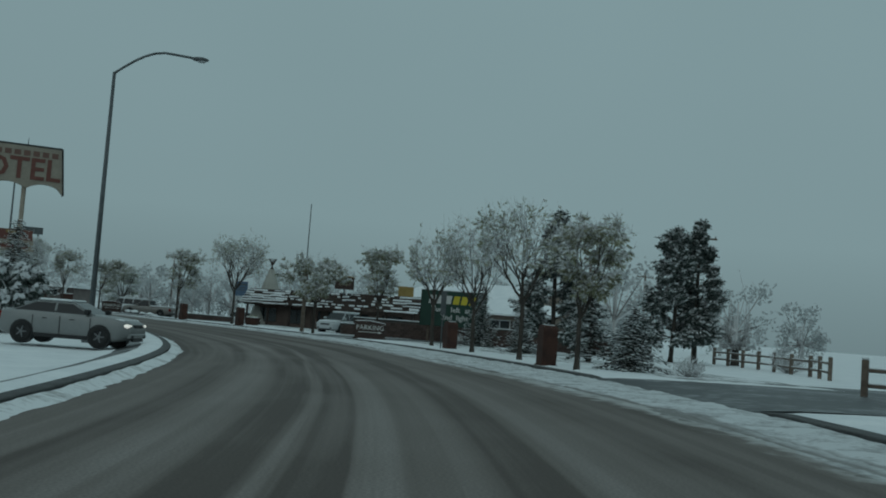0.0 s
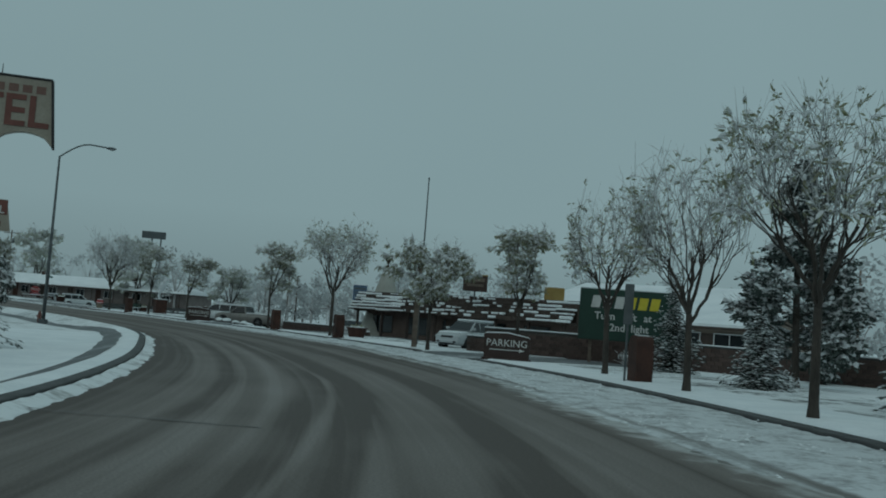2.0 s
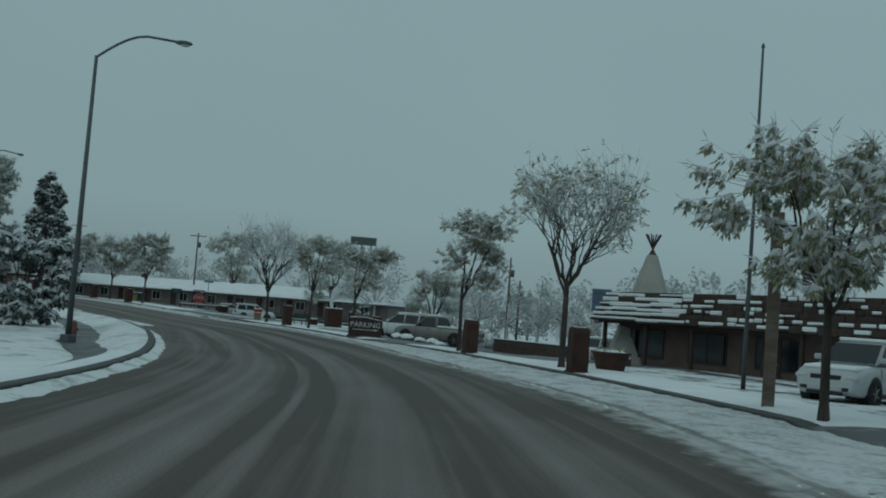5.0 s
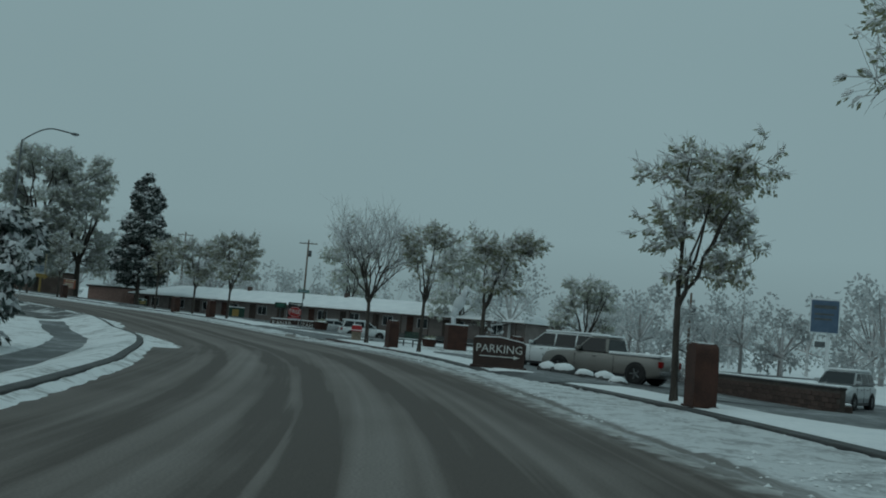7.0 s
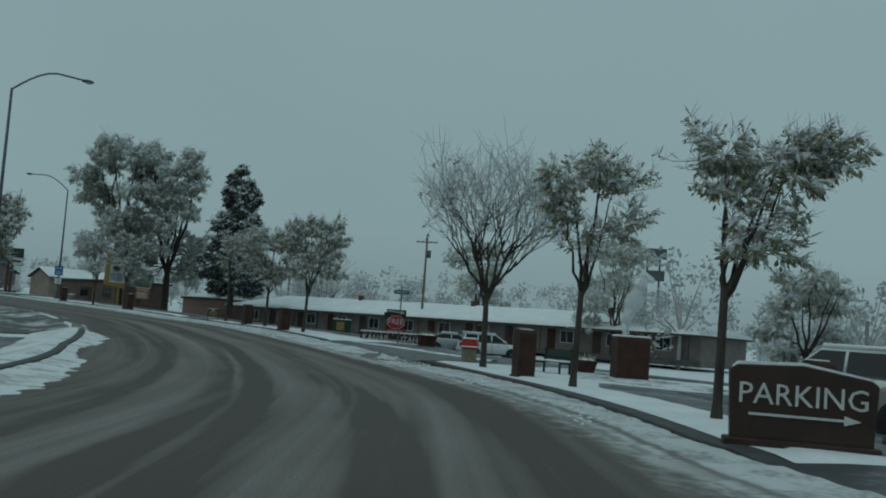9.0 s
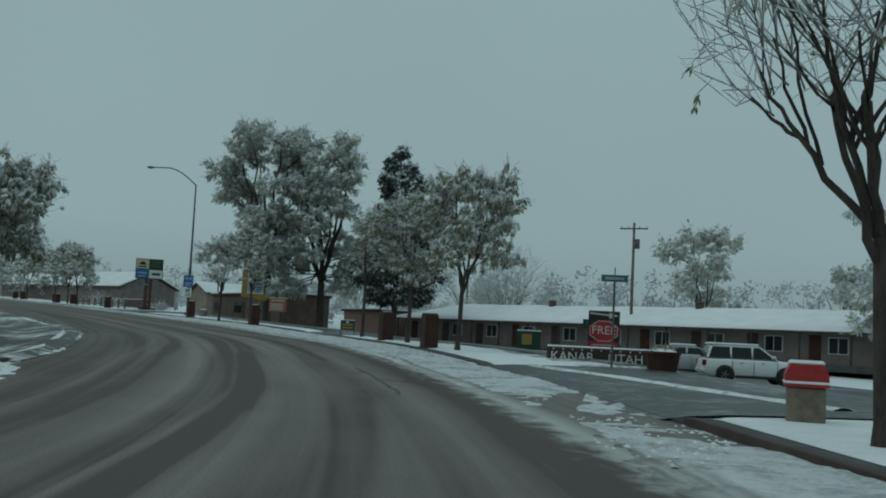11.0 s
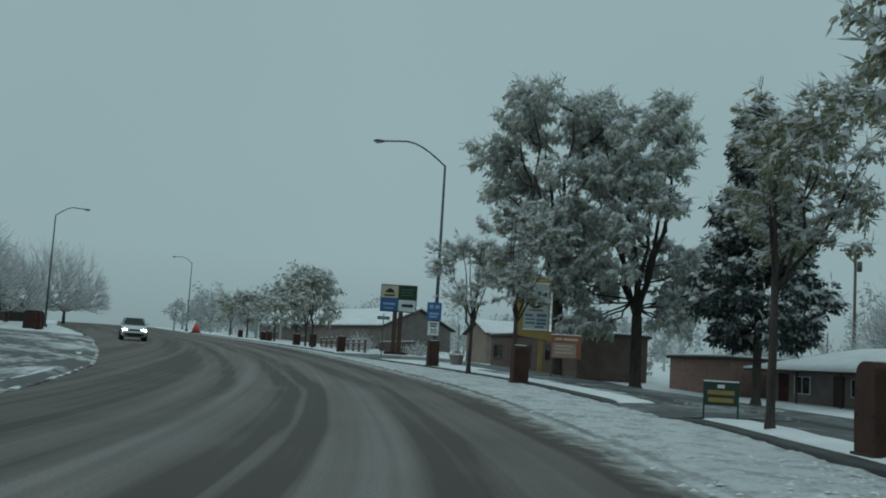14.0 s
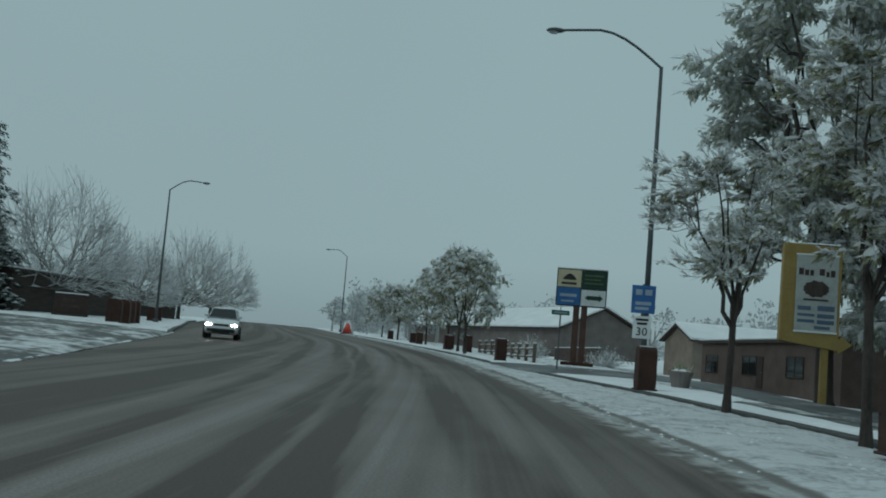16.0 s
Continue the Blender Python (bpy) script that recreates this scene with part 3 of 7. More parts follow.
tagged(strip("verge_track", -20, 148, 0.5, track_cols, LOT, smooth=False),
       "dark wet wheel track through the verge snow", "driveway")


def slush_cols(s):
    edge = float(snow_edge(s)) + 0.16 * wob(s, 0, 0.3) + 0.14 * wob(s, 5, 0.9) + 0.10 * wob(s, 7, 2.3)
    edge = min(edge, kerb_r(s) - 0.9)
    a = kerb_r(s) - 0.02
    bare = 0.0
    for p, q in DRIVES_R:
        if p - 1 < s < q + 1:
            bare = 0.02
    bare += 0.05 * max(0.0, 1 - abs(s - 142.5) / 5.5) ** 0.5 if abs(s - 142.5) < 5.5 else 0.0
    out = []
    for k in range(23):
        d = edge + (a - edge) * k / 22
        rise = min(1.0, (d - edge) / 0.9)
        h = -0.012 + 0.085 * rise + (0.010 + 0.030 * rise) * wob(s, d, 0.9) + (0.008 + 0.026 * rise) * wob(s, d, 2.7) + 0.020 * wob(s, d, 5.5) - bare * (1 + wob(s, d, 0.5))
        # a tyre has cut through the ridge at the corner of the side street
        if 139 < s < 148.5:
            cut = abs(d - (2.5 + 2.0 * ((s - 139.5) / 8) ** 1.6)) / 0.34
            h -= 0.16 * max(0.0, 1 - cut * cut) + 0.05 * max(0.0, wob(s, d, 1.3, 4) + 0.15)
        # chunks of slush churned up by turning wheels
        if 137 < s < 157:
            h += (1 - abs(s - 147) / 10) * (0.05 * wob(s, d, 1.9, 6) + 0.04 * wob(s, d, 4.3, 7) - 0.012)
        if k == 22:
            h = min(h, 0.08)
        out.append((d, h + 0.012))
    return out


tagged(strip("gutter_snow", -12, 330, 0.2, slush_cols, GUTTER), "lumpy wet snow pushed against the kerb", "snow")


def slush_left(s):
    a = kerb_l(s)
    thin = s > 150
    w = 0.36 + 0.12 * wob(s, 20, 0.09) + 0.15 * wob(s, 2, 0.8) + 0.1 * wob(s, 4, 2.0) + (1.2 * (0.5 + wob(s, 3, 0.1)) if 118 < s < 150 else 0)
    out = []
    for k in range(8):
        d = a + 0.02 + max(0.4, w) * (0.35 if thin else 1.0) * k / 7
        h = (0.03 if thin else 0.10) * (1 - k / 6.0) + 0.03 * wob(s, d, 1.1) + 0.02 * wob(s, d, 3.0)
        out.append((d, max(h, -0.05) if k < 7 else -0.05))
    return out


tagged(strip("gutter_snow_inner", 2, 250, 0.25, slush_left, SNOW_DIRTY), "thin ridge of wet snow along the inner kerb", "snow")


for a, b in DRIVES_R:
    tagged(strip("driveway", a - 0.4, b + 0.4, 0.35, lambda s: [(kerb_r(s) + q, max(kerb_h(s), 0.025) + 0.012 + 0.063 * min(1, max(0, q) / 1.2) + (0.11 - kerb_h(s)) * min(1, q / 5) * (kerb_h(s) < 0.1) - (0.04 if q < 0 else 0) + float(side_fall(s, kerb_r(s) + q))) for q in (-0.15, 0.3, 1.0, 2.0, 3.0, 4.0, 5.5, 7.0, 9.2)], LOT),
           "wet asphalt driveway with slush across the pavement", "driveway")


def ridge_cols(s):
    """A low ridge of ploughed snow across the mouth of the side street."""
    mid = 7.36 + (153.85 - s) * 0.175 + 0.12 * wob(s, 3, 0.5)
    w = 0.20 + 0.14 * wob(s, 1, 0.7) + 0.05 * wob(s, 2, 2.2)
    out = []
    for k in range(7):
        d = mid + max(0.05, w) * (k / 3 - 1)
        q = d - kerb_r(s)
        base = max(kerb_h(s), 0.025) + 0.075 + (0.11 - kerb_h(s)) * min(1, q / 5) * (kerb_h(s) < 0.1) + float(side_fall(s, d))
        out.append((d, base - 0.02 + 0.075 * (1 - (k / 3 - 1) ** 2) + 0.015 * wob(s, d, 2.5)))
    return out


tagged(strip("snow_ridge", 144.6, 157.4, 0.15, ridge_cols, SNOW_DIRTY), "thin ridge of ploughed snow across the side street mouth", "snow")
tagged(strip("kerb_red", 128.5, 142.6, 0.5, lambda s: [(kerb_r(s) - 0.006, -0.05), (kerb_r(s) + 0.004, kerb_h(s) - 0.01), (kerb_r(s) + 0.024, kerb_h(s) + 0.005), (kerb_r(s) + 0.16, kerb_h(s) + 0.009)], KERB_RED, smooth=False),
       "kerb painted dull red at the corner", "kerb")


def lot(name, corners, label, dz=0.02):
    """A paved patch laid just over the ground, cut into strips so that it follows the slope."""
    a, b, c, d = [Vector((*q, 0)) for q in corners]
    n, verts = 14, []
    steps = [0, 0.006] + [k / (n - 2) for k in range(1, n - 2)] + [0.994, 1]
    for i in range(n + 1):
        for j in range(n + 1):
            u, v = steps[i], steps[j]
            edge = i in (0, n) or j in (0, n)
            p = (a * (1 - u) + b * u) * (1 - v) + (d * (1 - u) + c * u) * v
            verts.append((p.x, p.y, ground_z(p.x, p.y) + dz - (0.2 if edge else 0)))
    faces = [(i * (n + 1) + j, i * (n + 1) + j + 1, (i + 1) * (n + 1) + j + 1, (i + 1) * (n + 1) + j) for i in range(n) for j in range(n)]
    tagged(mesh_object(name, verts, faces, LOT, smooth=True), label, "parking lot", kind="structure")


def sd_quad(s0, s1, d0, d1):
    return [tuple(on_road(s, d)[:2]) for s, d in ((s0, d0), (s1, d0), (s1, d1), (s0, d1))]


lot("parking_lot_diner", sd_quad(66, 114, 15.8, 19), "wet asphalt parking lot with thin snow", 0.03)
lot("parking_lot_side", sd_quad(105.5, 131, 9.6, 30), "wet asphalt car park with thin snow", 0.10)
lot("side_street", sd_quad(143.5, 157, 13.5, 60), "wet asphalt side street with snow patches", 0.05)
lot("parking_lot_motel", sd_quad(157, 205, 14, 31), "wet asphalt motel forecourt with snow patches", 0.03)
lot("parking_lot_shops", sd_quad(205, 262, 14.5, 26), "wet asphalt forecourt with snow patches", 0.03)
tagged(strip("side_street_inner", 151, 250, 0.5, lambda s: [(kerb_l(s) - q, 0.075 + 0.022 * q + 0.035 * wob(s, q, 0.25) - (0.05 if q < 0 else 0) + float(side_fall(s, kerb_l(s) - q))) for q in (12.5, 11, 9.5, 8, 6.5, 5, 4, 3.0, 2.0, 1.0, 0.4, -0.15)], SLUSH_LOT),
       "wet asphalt mouth of the side street with snow patches", "side street")
lot("forecourt", sd_quad(190, 236, 9.4, 17), "wet asphalt forecourt with thin snow", 0.11)
lot("forecourt", sd_quad(186, 205, 17.2, 24), "wet asphalt forecourt with thin snow", 0.06)
lot("motel_forecourt", sd_quad(158.5, 189, 10.2, 13.4), "wet asphalt strip with thin snow before the motel", 0.12)
lot("parking_lot_entry", sd_quad(14, 34, 15.5, 30), "wet asphalt car park with snow patches", 0.03)


# cracks sealed with tar
def tar_crack(pts, w):
    verts, n = [], len(pts)
    for i, (s, d) in enumerate(pts):
        for k in (-1, 1):
            q = w * (0.6 + 0.8 * abs(wob(s * 3, d * 3, 1.0)))
            a = pts[min(i + 1, n - 1)]
            b = pts[max(i - 1, 0)]
            ts, td = a[0] - b[0], a[1] - b[1]
            u = math.hypot(ts, td)
            u = (-td / u, ts / u)
            verts.append(tuple(on_road(s + k * q * u[0], d + k * q * u[1], 0.034)))
    ob = mesh_object("road_crack", verts, [(2 * i, 2 * i + 1, 2 * i + 3, 2 * i + 2) for i in range(n - 1)], TAR)
    tagged(ob, "dark tar-filled crack in the asphalt", "crack", kind="structure")


def wander(s0, d0, s1, d1, n, amp, seed):
    return [(s0 + (s1 - s0) * k / n + amp * wob(k, seed, 0.7), d0 + (d1 - d0) * k / n + amp * wob(k, seed + 9, 0.7)) for k in range(n + 1)]


TAR = material("tar_seal", (0.018, 0.017, 0.016), (0.04, 0.038, 0.035), rough=0.5, scale=3, fine=20, bump=0.2)
tar_crack(wander(146.0, 0.75, 154.5, 0.75, 24, 0.12, 1), 0.03)
tar_crack(wander(149.6, -0.3, 149.8, 1.5, 12, 0.15, 2), 0.04)
tar_crack(wander(150.4, 0.7, 148.8, 1.9, 10, 0.12, 3), 0.025)
tar_crack(wander(151.4, 0.2, 152.6, 0.9, 8, 0.1, 4), 0.03)
tar_crack(wander(37.0, -5.0, 35.5, -1.6, 16, 0.12, 5), 0.03)
tar_crack(wander(24.0, -4.8, 23.0, -2.0, 14, 0.12, 6), 0.03)


# ---------------------------------------------------------------- trees
class Growth:
    """Collects tubes and small blades as plain vertex and face lists."""

    def __init__(self, seed):
        self.r = random.Random(seed)
        self.v, self.f = [], []

    def tube(self, pts, radii, n):
        base = len(self.v)
        for i, p in enumerate(pts):
            t = (pts[min(i + 1, len(pts) - 1)] - pts[max(i - 1, 0)]).normalized()
            a = t.orthogonal().normalized()
            b = t.cross(a)
            for k in range(n):
                w = 2 * math.pi * k / n
                self.v.append(tuple(p + (a * math.cos(w) + b * math.sin(w)) * radii[i]))
        for i in range(len(pts) - 1):
            for k in range(n):
                self.f.append((base + i * n + k, base + i * n + (k + 1) % n, base + (i + 1) * n + (k + 1) % n, base + (i + 1) * n + k))
        self.f.append(tuple(base + (len(pts) - 1) * n + k for k in range(n)))

    def blade(self, p, along_, up, length, width):
        """A small leaf-shaped quad with a bend."""
        side = along_.cross(up)
        if side.length < 1e-4:
            side = along_.orthogonal()
        side = side.normalized() * width / 2
        base = len(self.v)
        mid = p + along_ * length * 0.5 + up * width * 0.15
        self.v += [tuple(p), tuple(mid + side), tuple(p + along_ * length), tuple(mid - side)]
        self.f.append((base, base + 1, base + 2, base + 3))

    def pad(self, p, q, wide, high):
        """A soft long pad of snow lying from p to q."""
        d = q - p
        side = Vector((-d.y, d.x, 0))
        side = (side.normalized() if side.length > 1e-4 else Vector((1, 0, 0))) * wide / 2
        n = Vector((0, 0, 1)) - d * (d.z / max(1e-6, d.length_squared))
        up = (n.normalized() if n.length > 0.05 else Vector((1, 0, 0))) * high
        base = len(self.v)
        self.v.append(tuple(p))
        for u, k in ((0.28, 1.0), (0.72, 0.85)):
            c = p + d * u
            w = k * self.r.uniform(0.8, 1.2)
            self.v += [tuple(c - side * w - up * 0.2), tuple(c + up * w), tuple(c + side * w - up * 0.2)]
        self.v.append(tuple(q))
        for k in range(3):
            j = (k + 1) % 3
            self.f += [(base, base + 1 + j, base + 1 + k), (base + 1 + k, base + 1 + j, base + 4 + j, base + 4 + k), (base + 4 + k, base + 4 + j, base + 7)]

    def lump(self, p, size, flat=0.5):
        """A small five-sided lump of snow."""
        base = len(self.v)
        r = self.r
        n = 5
        for k in range(n):
            w = 2 * math.pi * k / n + r.uniform(-0.3, 0.3)
            q = size * r.uniform(0.7, 1.2)
            self.v.append((p.x + q * math.cos(w), p.y + q * math.sin(w), p.z + r.uniform(-0.15, 0.1) * size))
        self.v.append((p.x, p.y, p.z + size * flat))
        self.f += [(base + k, base + (k + 1) % n, base + n) for k in range(n)]
        self.f.append(tuple(base + n - 1 - k for k in range(n)))


def rvec(r, z0=-1.0, z1=1.0):
    v = Vector((r.gauss(0, 1), r.gauss(0, 1), 0))
    v.normalize()
    z = r.uniform(z0, z1)
    q = math.sqrt(max(0, 1 - z * z))
    return Vector((v.x * q, v.y * q, z))


def bough(g, p, q, r0, r1, sag, steps=5, n=5, wobble=0.05):
    """A gently curved bough from p to q; sag bends it up (minus) or down (plus) on the way."""
    d = q - p
    pts = []
    for i in range(steps + 1):
        u = i / steps
        c = p + d * u + Vector((0, 0, -sag * d.length * 4 * u * (1 - u)))
        if 0 < i < steps:
            c = c + rvec(g.r) * wobble * d.length
        pts.append(c)
    g.tube(pts, [r0 + (r1 - r0) * i / steps for i in range(steps + 1)], n)
    return pts


def finger(g_leaf, g_snow, r, p, d, length, wide, leaves, snow):
    """A hanging bunch of leaves, with snow lying along its upper side where snow is over 0."""
    side = d.orthogonal().normalized()
    under = Vector((0, 0, -0.25 * wide))
    for k in range(leaves):
        u = (k + r.random() * 0.6) / leaves
        o = (side * r.uniform(-0.5, 0.5) + rvec(r) * 0.3) * wide
        g_leaf.blade(p + d * length * u * 0.75 + o + under, (d + rvec(r, -0.9, 0.2) * 0.55).normalized(), rvec(r, 0.1, 1.0), length * r.uniform(0.35, 0.6), wide * r.uniform(0.45, 0.8))
    if snow > 0:
        lift = Vector((0, 0, wide * 0.3))
        g_snow.pad(p + lift, p + d * length * r.uniform(0.65, 0.95) + lift * 0.5, wide * (0.7 + 0.6 * snow), wide * 0.6)


def vase(u):
    """Crown radius by height for an upswept young tree."""
    return (0.30 + 0.70 * min(1.0, u / 0.6) ** 0.9) * math.sqrt(max(0.0, 1 - 0.72 * max(0.0, (u - 0.6) / 0.4) ** 2))


def dome(u):
    """Crown radius by height for a bowed, spreading tree."""
    return math.sqrt(max(0.03, 1 - (1.15 * u - 0.22) ** 2)) * (0.55 + 0.45 * min(1.0, u / 0.2))


def spire(u):
    """Crown radius by height for a pine."""
    return (1.02 - u) ** 0.62 * min(1.0, 0.6 + 3 * u)


def billow(u):
    """Crown radius by height for a tall old tree."""
    return math.sqrt(max(0.05, 1 - (1.5 * u - 0.62) ** 2))


def crown_tree(name, m, label, category, group, left, right, height, fork, low, seed, leafy, snowy, shape=vase, limbs=5, clusters=13, sprays=13, wind=(-0.3, 0.0), droop=0.3,
               thick=0.092, size=0.25, wide=0.085, spread=0.46, twiggy=1.0, leaf=None, deep=None, fingers=6, bark=None):
    """A tree by its crown: limbs leave the fork for leaf clusters spread through the crown's shape, and every cluster carries twigs with hanging leaf bunches under snow.
    left and right: the crown's reach along x; low: where it begins; leafy, snowy: the share of twigs that keep leaves, and of bunches with snow on them."""
    t = thing(name, m, label, category, group)
    r = random.Random(seed)
    g_trunk, g_limb, g_twig, g_leaf, g_snow = [Growth(seed + 50 * k) for k in range(5)]
    cx, rx = (left + right) / 2, (right - left) / 2
    ry = deep or rx * 0.92
    w3 = Vector((wind[0], wind[1], 0))
    sway = Vector((r.uniform(-0.08, 0.08), r.uniform(-0.08, 0.08), 0)) * fork * 0.4
    top = Vector((0, 0, fork)) + sway
    g_trunk.tube([Vector((0, 0, -0.25)), Vector((0, 0, 0.06)), Vector((0, 0, 0.32)) + sway * 0.1, Vector((0, 0, fork * 0.6)) + sway * 0.7, top], [thick * 1.5, thick * 1.3, thick * 1.03, thick * 0.92, thick * 0.85], 9)
    mains = []
    if shape is spire:
        mains.append(bough(g_limb, top, Vector((0, 0, height * 0.96)), thick * 0.8, thick * 0.12, 0, 7, 6, 0.01))
        mains.append([Vector((0, 0, low + (fork - low) * k / 7)) for k in range(8)])
    for i in range(0 if shape is spire else limbs):
        a = 2 * math.pi * (i + r.uniform(-0.25, 0.25)) / limbs + seed
        u = r.uniform(0.62, 0.86)
        k = shape(u) * r.uniform(0.35, 0.62)
        e = Vector((cx + math.cos(a) * rx * k, math.sin(a) * ry * k, low + (height - low) * u))
        mains.append(bough(g_limb, top - Vector((0, 0, r.uniform(0.0, 0.12) * fork)), e, thick * r.uniform(0.5, 0.66), thick * 0.13, 0.07, 7, 6, 0.025))
    for i in range(clusters):
        a = 2 * math.pi * 0.381966 * i + r.uniform(-0.35, 0.35) + seed
        u = ((i * 0.7549 + r.uniform(-0.06, 0.06)) % 1.0) * 0.92
        k = shape(u) * r.uniform(0.55, 0.88)
        c = Vector((cx + math.cos(a) * rx * k, math.sin(a) * ry * k, low + (height - low) * u))
        if shape is spire and i == 0:
            c, u = mains[0][-1], 1.0
        elif shape is not spire and i < limbs:
            c = mains[i][-1]
        limb_ = min(mains, key=lambda q: (q[5] - c).length)
        root = min((p for p in limb_[1:] if p.z < c.z + 0.1 * height or shape is spire), key=lambda p: (p - c).length + 0.6 * max(0.0, p.z - c.z + 0.12 * height), default=limb_[2])
        arm = bough(g_limb, root, c, thick * 0.22, thick * 0.07, 0.06, 5, 4, 0.04)
        full = noise.noise(c * (2.2 / rx) + Vector((seed, 0, 0))) * 0.55 + 0.5
        ball = spread * rx * r.uniform(0.8, 1.2) * (0.35 + 0.65 * shape(u) if shape is spire else 1.0)
        for j in range(sprays):
            o = rvec(r, -0.65, 1.0) * ball * r.uniform(0.45, 1.05)
            tip = c + Vector((o.x, o.y, o.z * 0.85)) + w3 * r.uniform(0.0, 0.5)
            k0 = arm[r.randint(2, 5)]
            tw = bough(g_twig, k0, tip, 0.012 * max(1.0, size / 0.3), 0.006, 0.03 + 0.08 * droop * r.random(), 3, 3, 0.06)
            out = (tip - k0).normalized()
            keep = full + r.uniform(-0.35, 0.35) < leafy
            # fine bare twigs beyond every spray
            for q in range(int(8 * twiggy + r.random())):
                st = tw[r.randint(1, 3)].lerp(tw[3], r.random())
                e = st + (out * 0.75 + Vector((0, 0, 0.35 - 0.5 * droop)) + rvec(r, -0.4, 0.6) * 0.75 + w3 * 0.6).normalized() * r.uniform(0.5, 1.5) * size
                bough(g_twig, st, e, 0.006 * max(1.0, size / 0.3), 0.003, 0.0, 1, 3)
                if r.random() < snowy * 0.8:
                    g_snow.pad(st.lerp(e, 0.15), st.lerp(e, 0.9), 0.028 * max(1.0, size / 0.3), 0.02 * max(1.0, size / 0.3))
            if keep:
                for q in range(fingers):
                    st = tw[3].lerp(tw[1], r.random() * 0.8)
                    d = (out * 0.55 + rvec(r, -0.5, 0.3) * 0.6 + w3 * 0.9 + Vector((0, 0, -droop * r.uniform(0.5, 1.8)))).normalized()
                    finger(g_leaf, g_snow, r, st, d, size * r.uniform(0.75, 1.35), wide * r.uniform(0.8, 1.25), 6, snowy if r.random() < snowy else 0)
            elif r.random() < 0.25:
                finger(g_leaf, g_snow, r, tip, (out + w3).normalized(), size * 0.8, wide, 3, snowy if r.random() < snowy else 0)
    mesh_object("trunk", g_trunk.v, g_trunk.f, bark or BARK, t, smooth=True)
    crown = mesh_object("crown", g_limb.v, g_limb.f, bark or BARK, t, smooth=True)
    for nm, g, mt in (("twig_mass", g_twig, TWIG), ("foliage", g_leaf, leaf or LEAF), ("snow", g_snow, FLAKE)):
        if g.v:
            tagged(mesh_object(nm, g.v, g.f, mt, crown), kind="stuff")
    return t


def street_tree(x, y, turn, label, left, right, height, fork, low, seed, **more):
    """A young street tree; turn sets the way in which its crown reaches from left to right."""
    return crown_tree("street_tree", at_xy(x, y, turn), label, "tree", "street trees along the pavement", left, right, height, fork, low, seed, **more)


def upswept_tree(x, y, turn, label, left, right, height, fork, seed, limbs=7, frost=0.7, leafy=0.1, thick=0.10, snow=0.5):
    """A young street tree whose limbs and fine frosted twigs sweep up and out like a vase."""
    t = thing("street_tree", at_xy(x, y, turn), label, "tree", "street trees along the pavement")
    r = random.Random(seed)
    g_t, g_b, g_w, g_l, g_s = [Growth(seed + 40 * k) for k in range(5)]
    base = Vector((r.uniform(-0.08, 0.08), r.uniform(-0.08, 0.08), fork))
    g_t.tube([Vector((0, 0, -0.25)), Vector((0, 0, 0.06)), Vector((0, 0, 0.32)), base * 0.6, base], [thick * 1.5, thick * 1.3, thick * 1.05, thick * 0.95, thick * 0.85], 9)
    deep = (right - left) * 0.45

    tall = height - fork

    def shell(d):
        wide = right if d.x > 0 else -left
        flat = max(0.05, math.hypot(d.x / wide, d.y / deep))
        return min(tall * (1 - 0.30 * min(1.0, flat * tall * 0.7 / d.z) ** 2) / d.z, 1 / flat)

    def grow(p, d, r0, level, lobe):
        e = base + d * shell(d) * lobe * (0.40, 0.62, 0.80, 0.92, 1.0)[level] * r.uniform(0.88, 1.06)
        g = g_b if level < 2 else g_w
        bough(g, p, e, r0, r0 * 0.55, 0.05 if level < 2 else 0.02, 5 if level < 2 else (2 if level == 2 else 1), 6 if level == 0 else (4 if level == 1 else 3), 0.03)
        if level > 1 and r.random() < frost:
            g_s.pad(p.lerp(e, 0.1), p.lerp(e, 0.95), 0.020 + 0.006 * (4 - level), 0.016)
        if level < 4:
            for k in range((4, 3, 3, 3)[level]):
                dd = d + rvec(r, -0.5, 0.7) * (0.30, 0.22, 0.18, 0.14)[level]
                dd = dd.normalized()
                dd.z = max(0.76 - 0.05 * level, dd.z)
                grow(p.lerp(e, r.uniform(0.5, 1.0)), dd.normalized(), max(0.004, r0 * 0.52), level + 1, lobe * r.uniform(0.92, 1.05))
        elif r.random() < leafy:
            out = (e - p).normalized()
            finger(g_l, g_s, r, e.lerp(p, 0.3), (out + Vector((0, 0, -0.4)) + rvec(r) * 0.4).normalized(), r.uniform(0.22, 0.36), 0.085, 6, snow if r.random() < snow else 0)

    for i in range(limbs):
        a = 2 * math.pi * (i + r.uniform(-0.3, 0.3)) / limbs + seed
        z = (0.80 if i % 2 else 0.93) + r.uniform(-0.05, 0.05)
        q = math.sqrt(max(0.02, 1 - z * z))
        grow(base - Vector((0, 0, r.choice((0, 0.02, 0.14)) * fork)), Vector((math.cos(a) * q, math.sin(a) * q, z)).normalized(), thick * r.uniform(0.48, 0.62), 0, r.uniform(0.80, 1.08))
    mesh_object("trunk", g_t.v, g_t.f, BARK, t, smooth=True)
    crown = mesh_object("crown", g_b.v, g_b.f, BARK, t, smooth=True)
    for nm, g, mt in (("twig_mass", g_w, FROST_BARK), ("foliage", g_l, LEAF), ("snow", g_s, FLAKE)):
        if g.v:
            tagged(mesh_object(nm, g.v, g.f, mt, crown), kind="stuff")
    return t


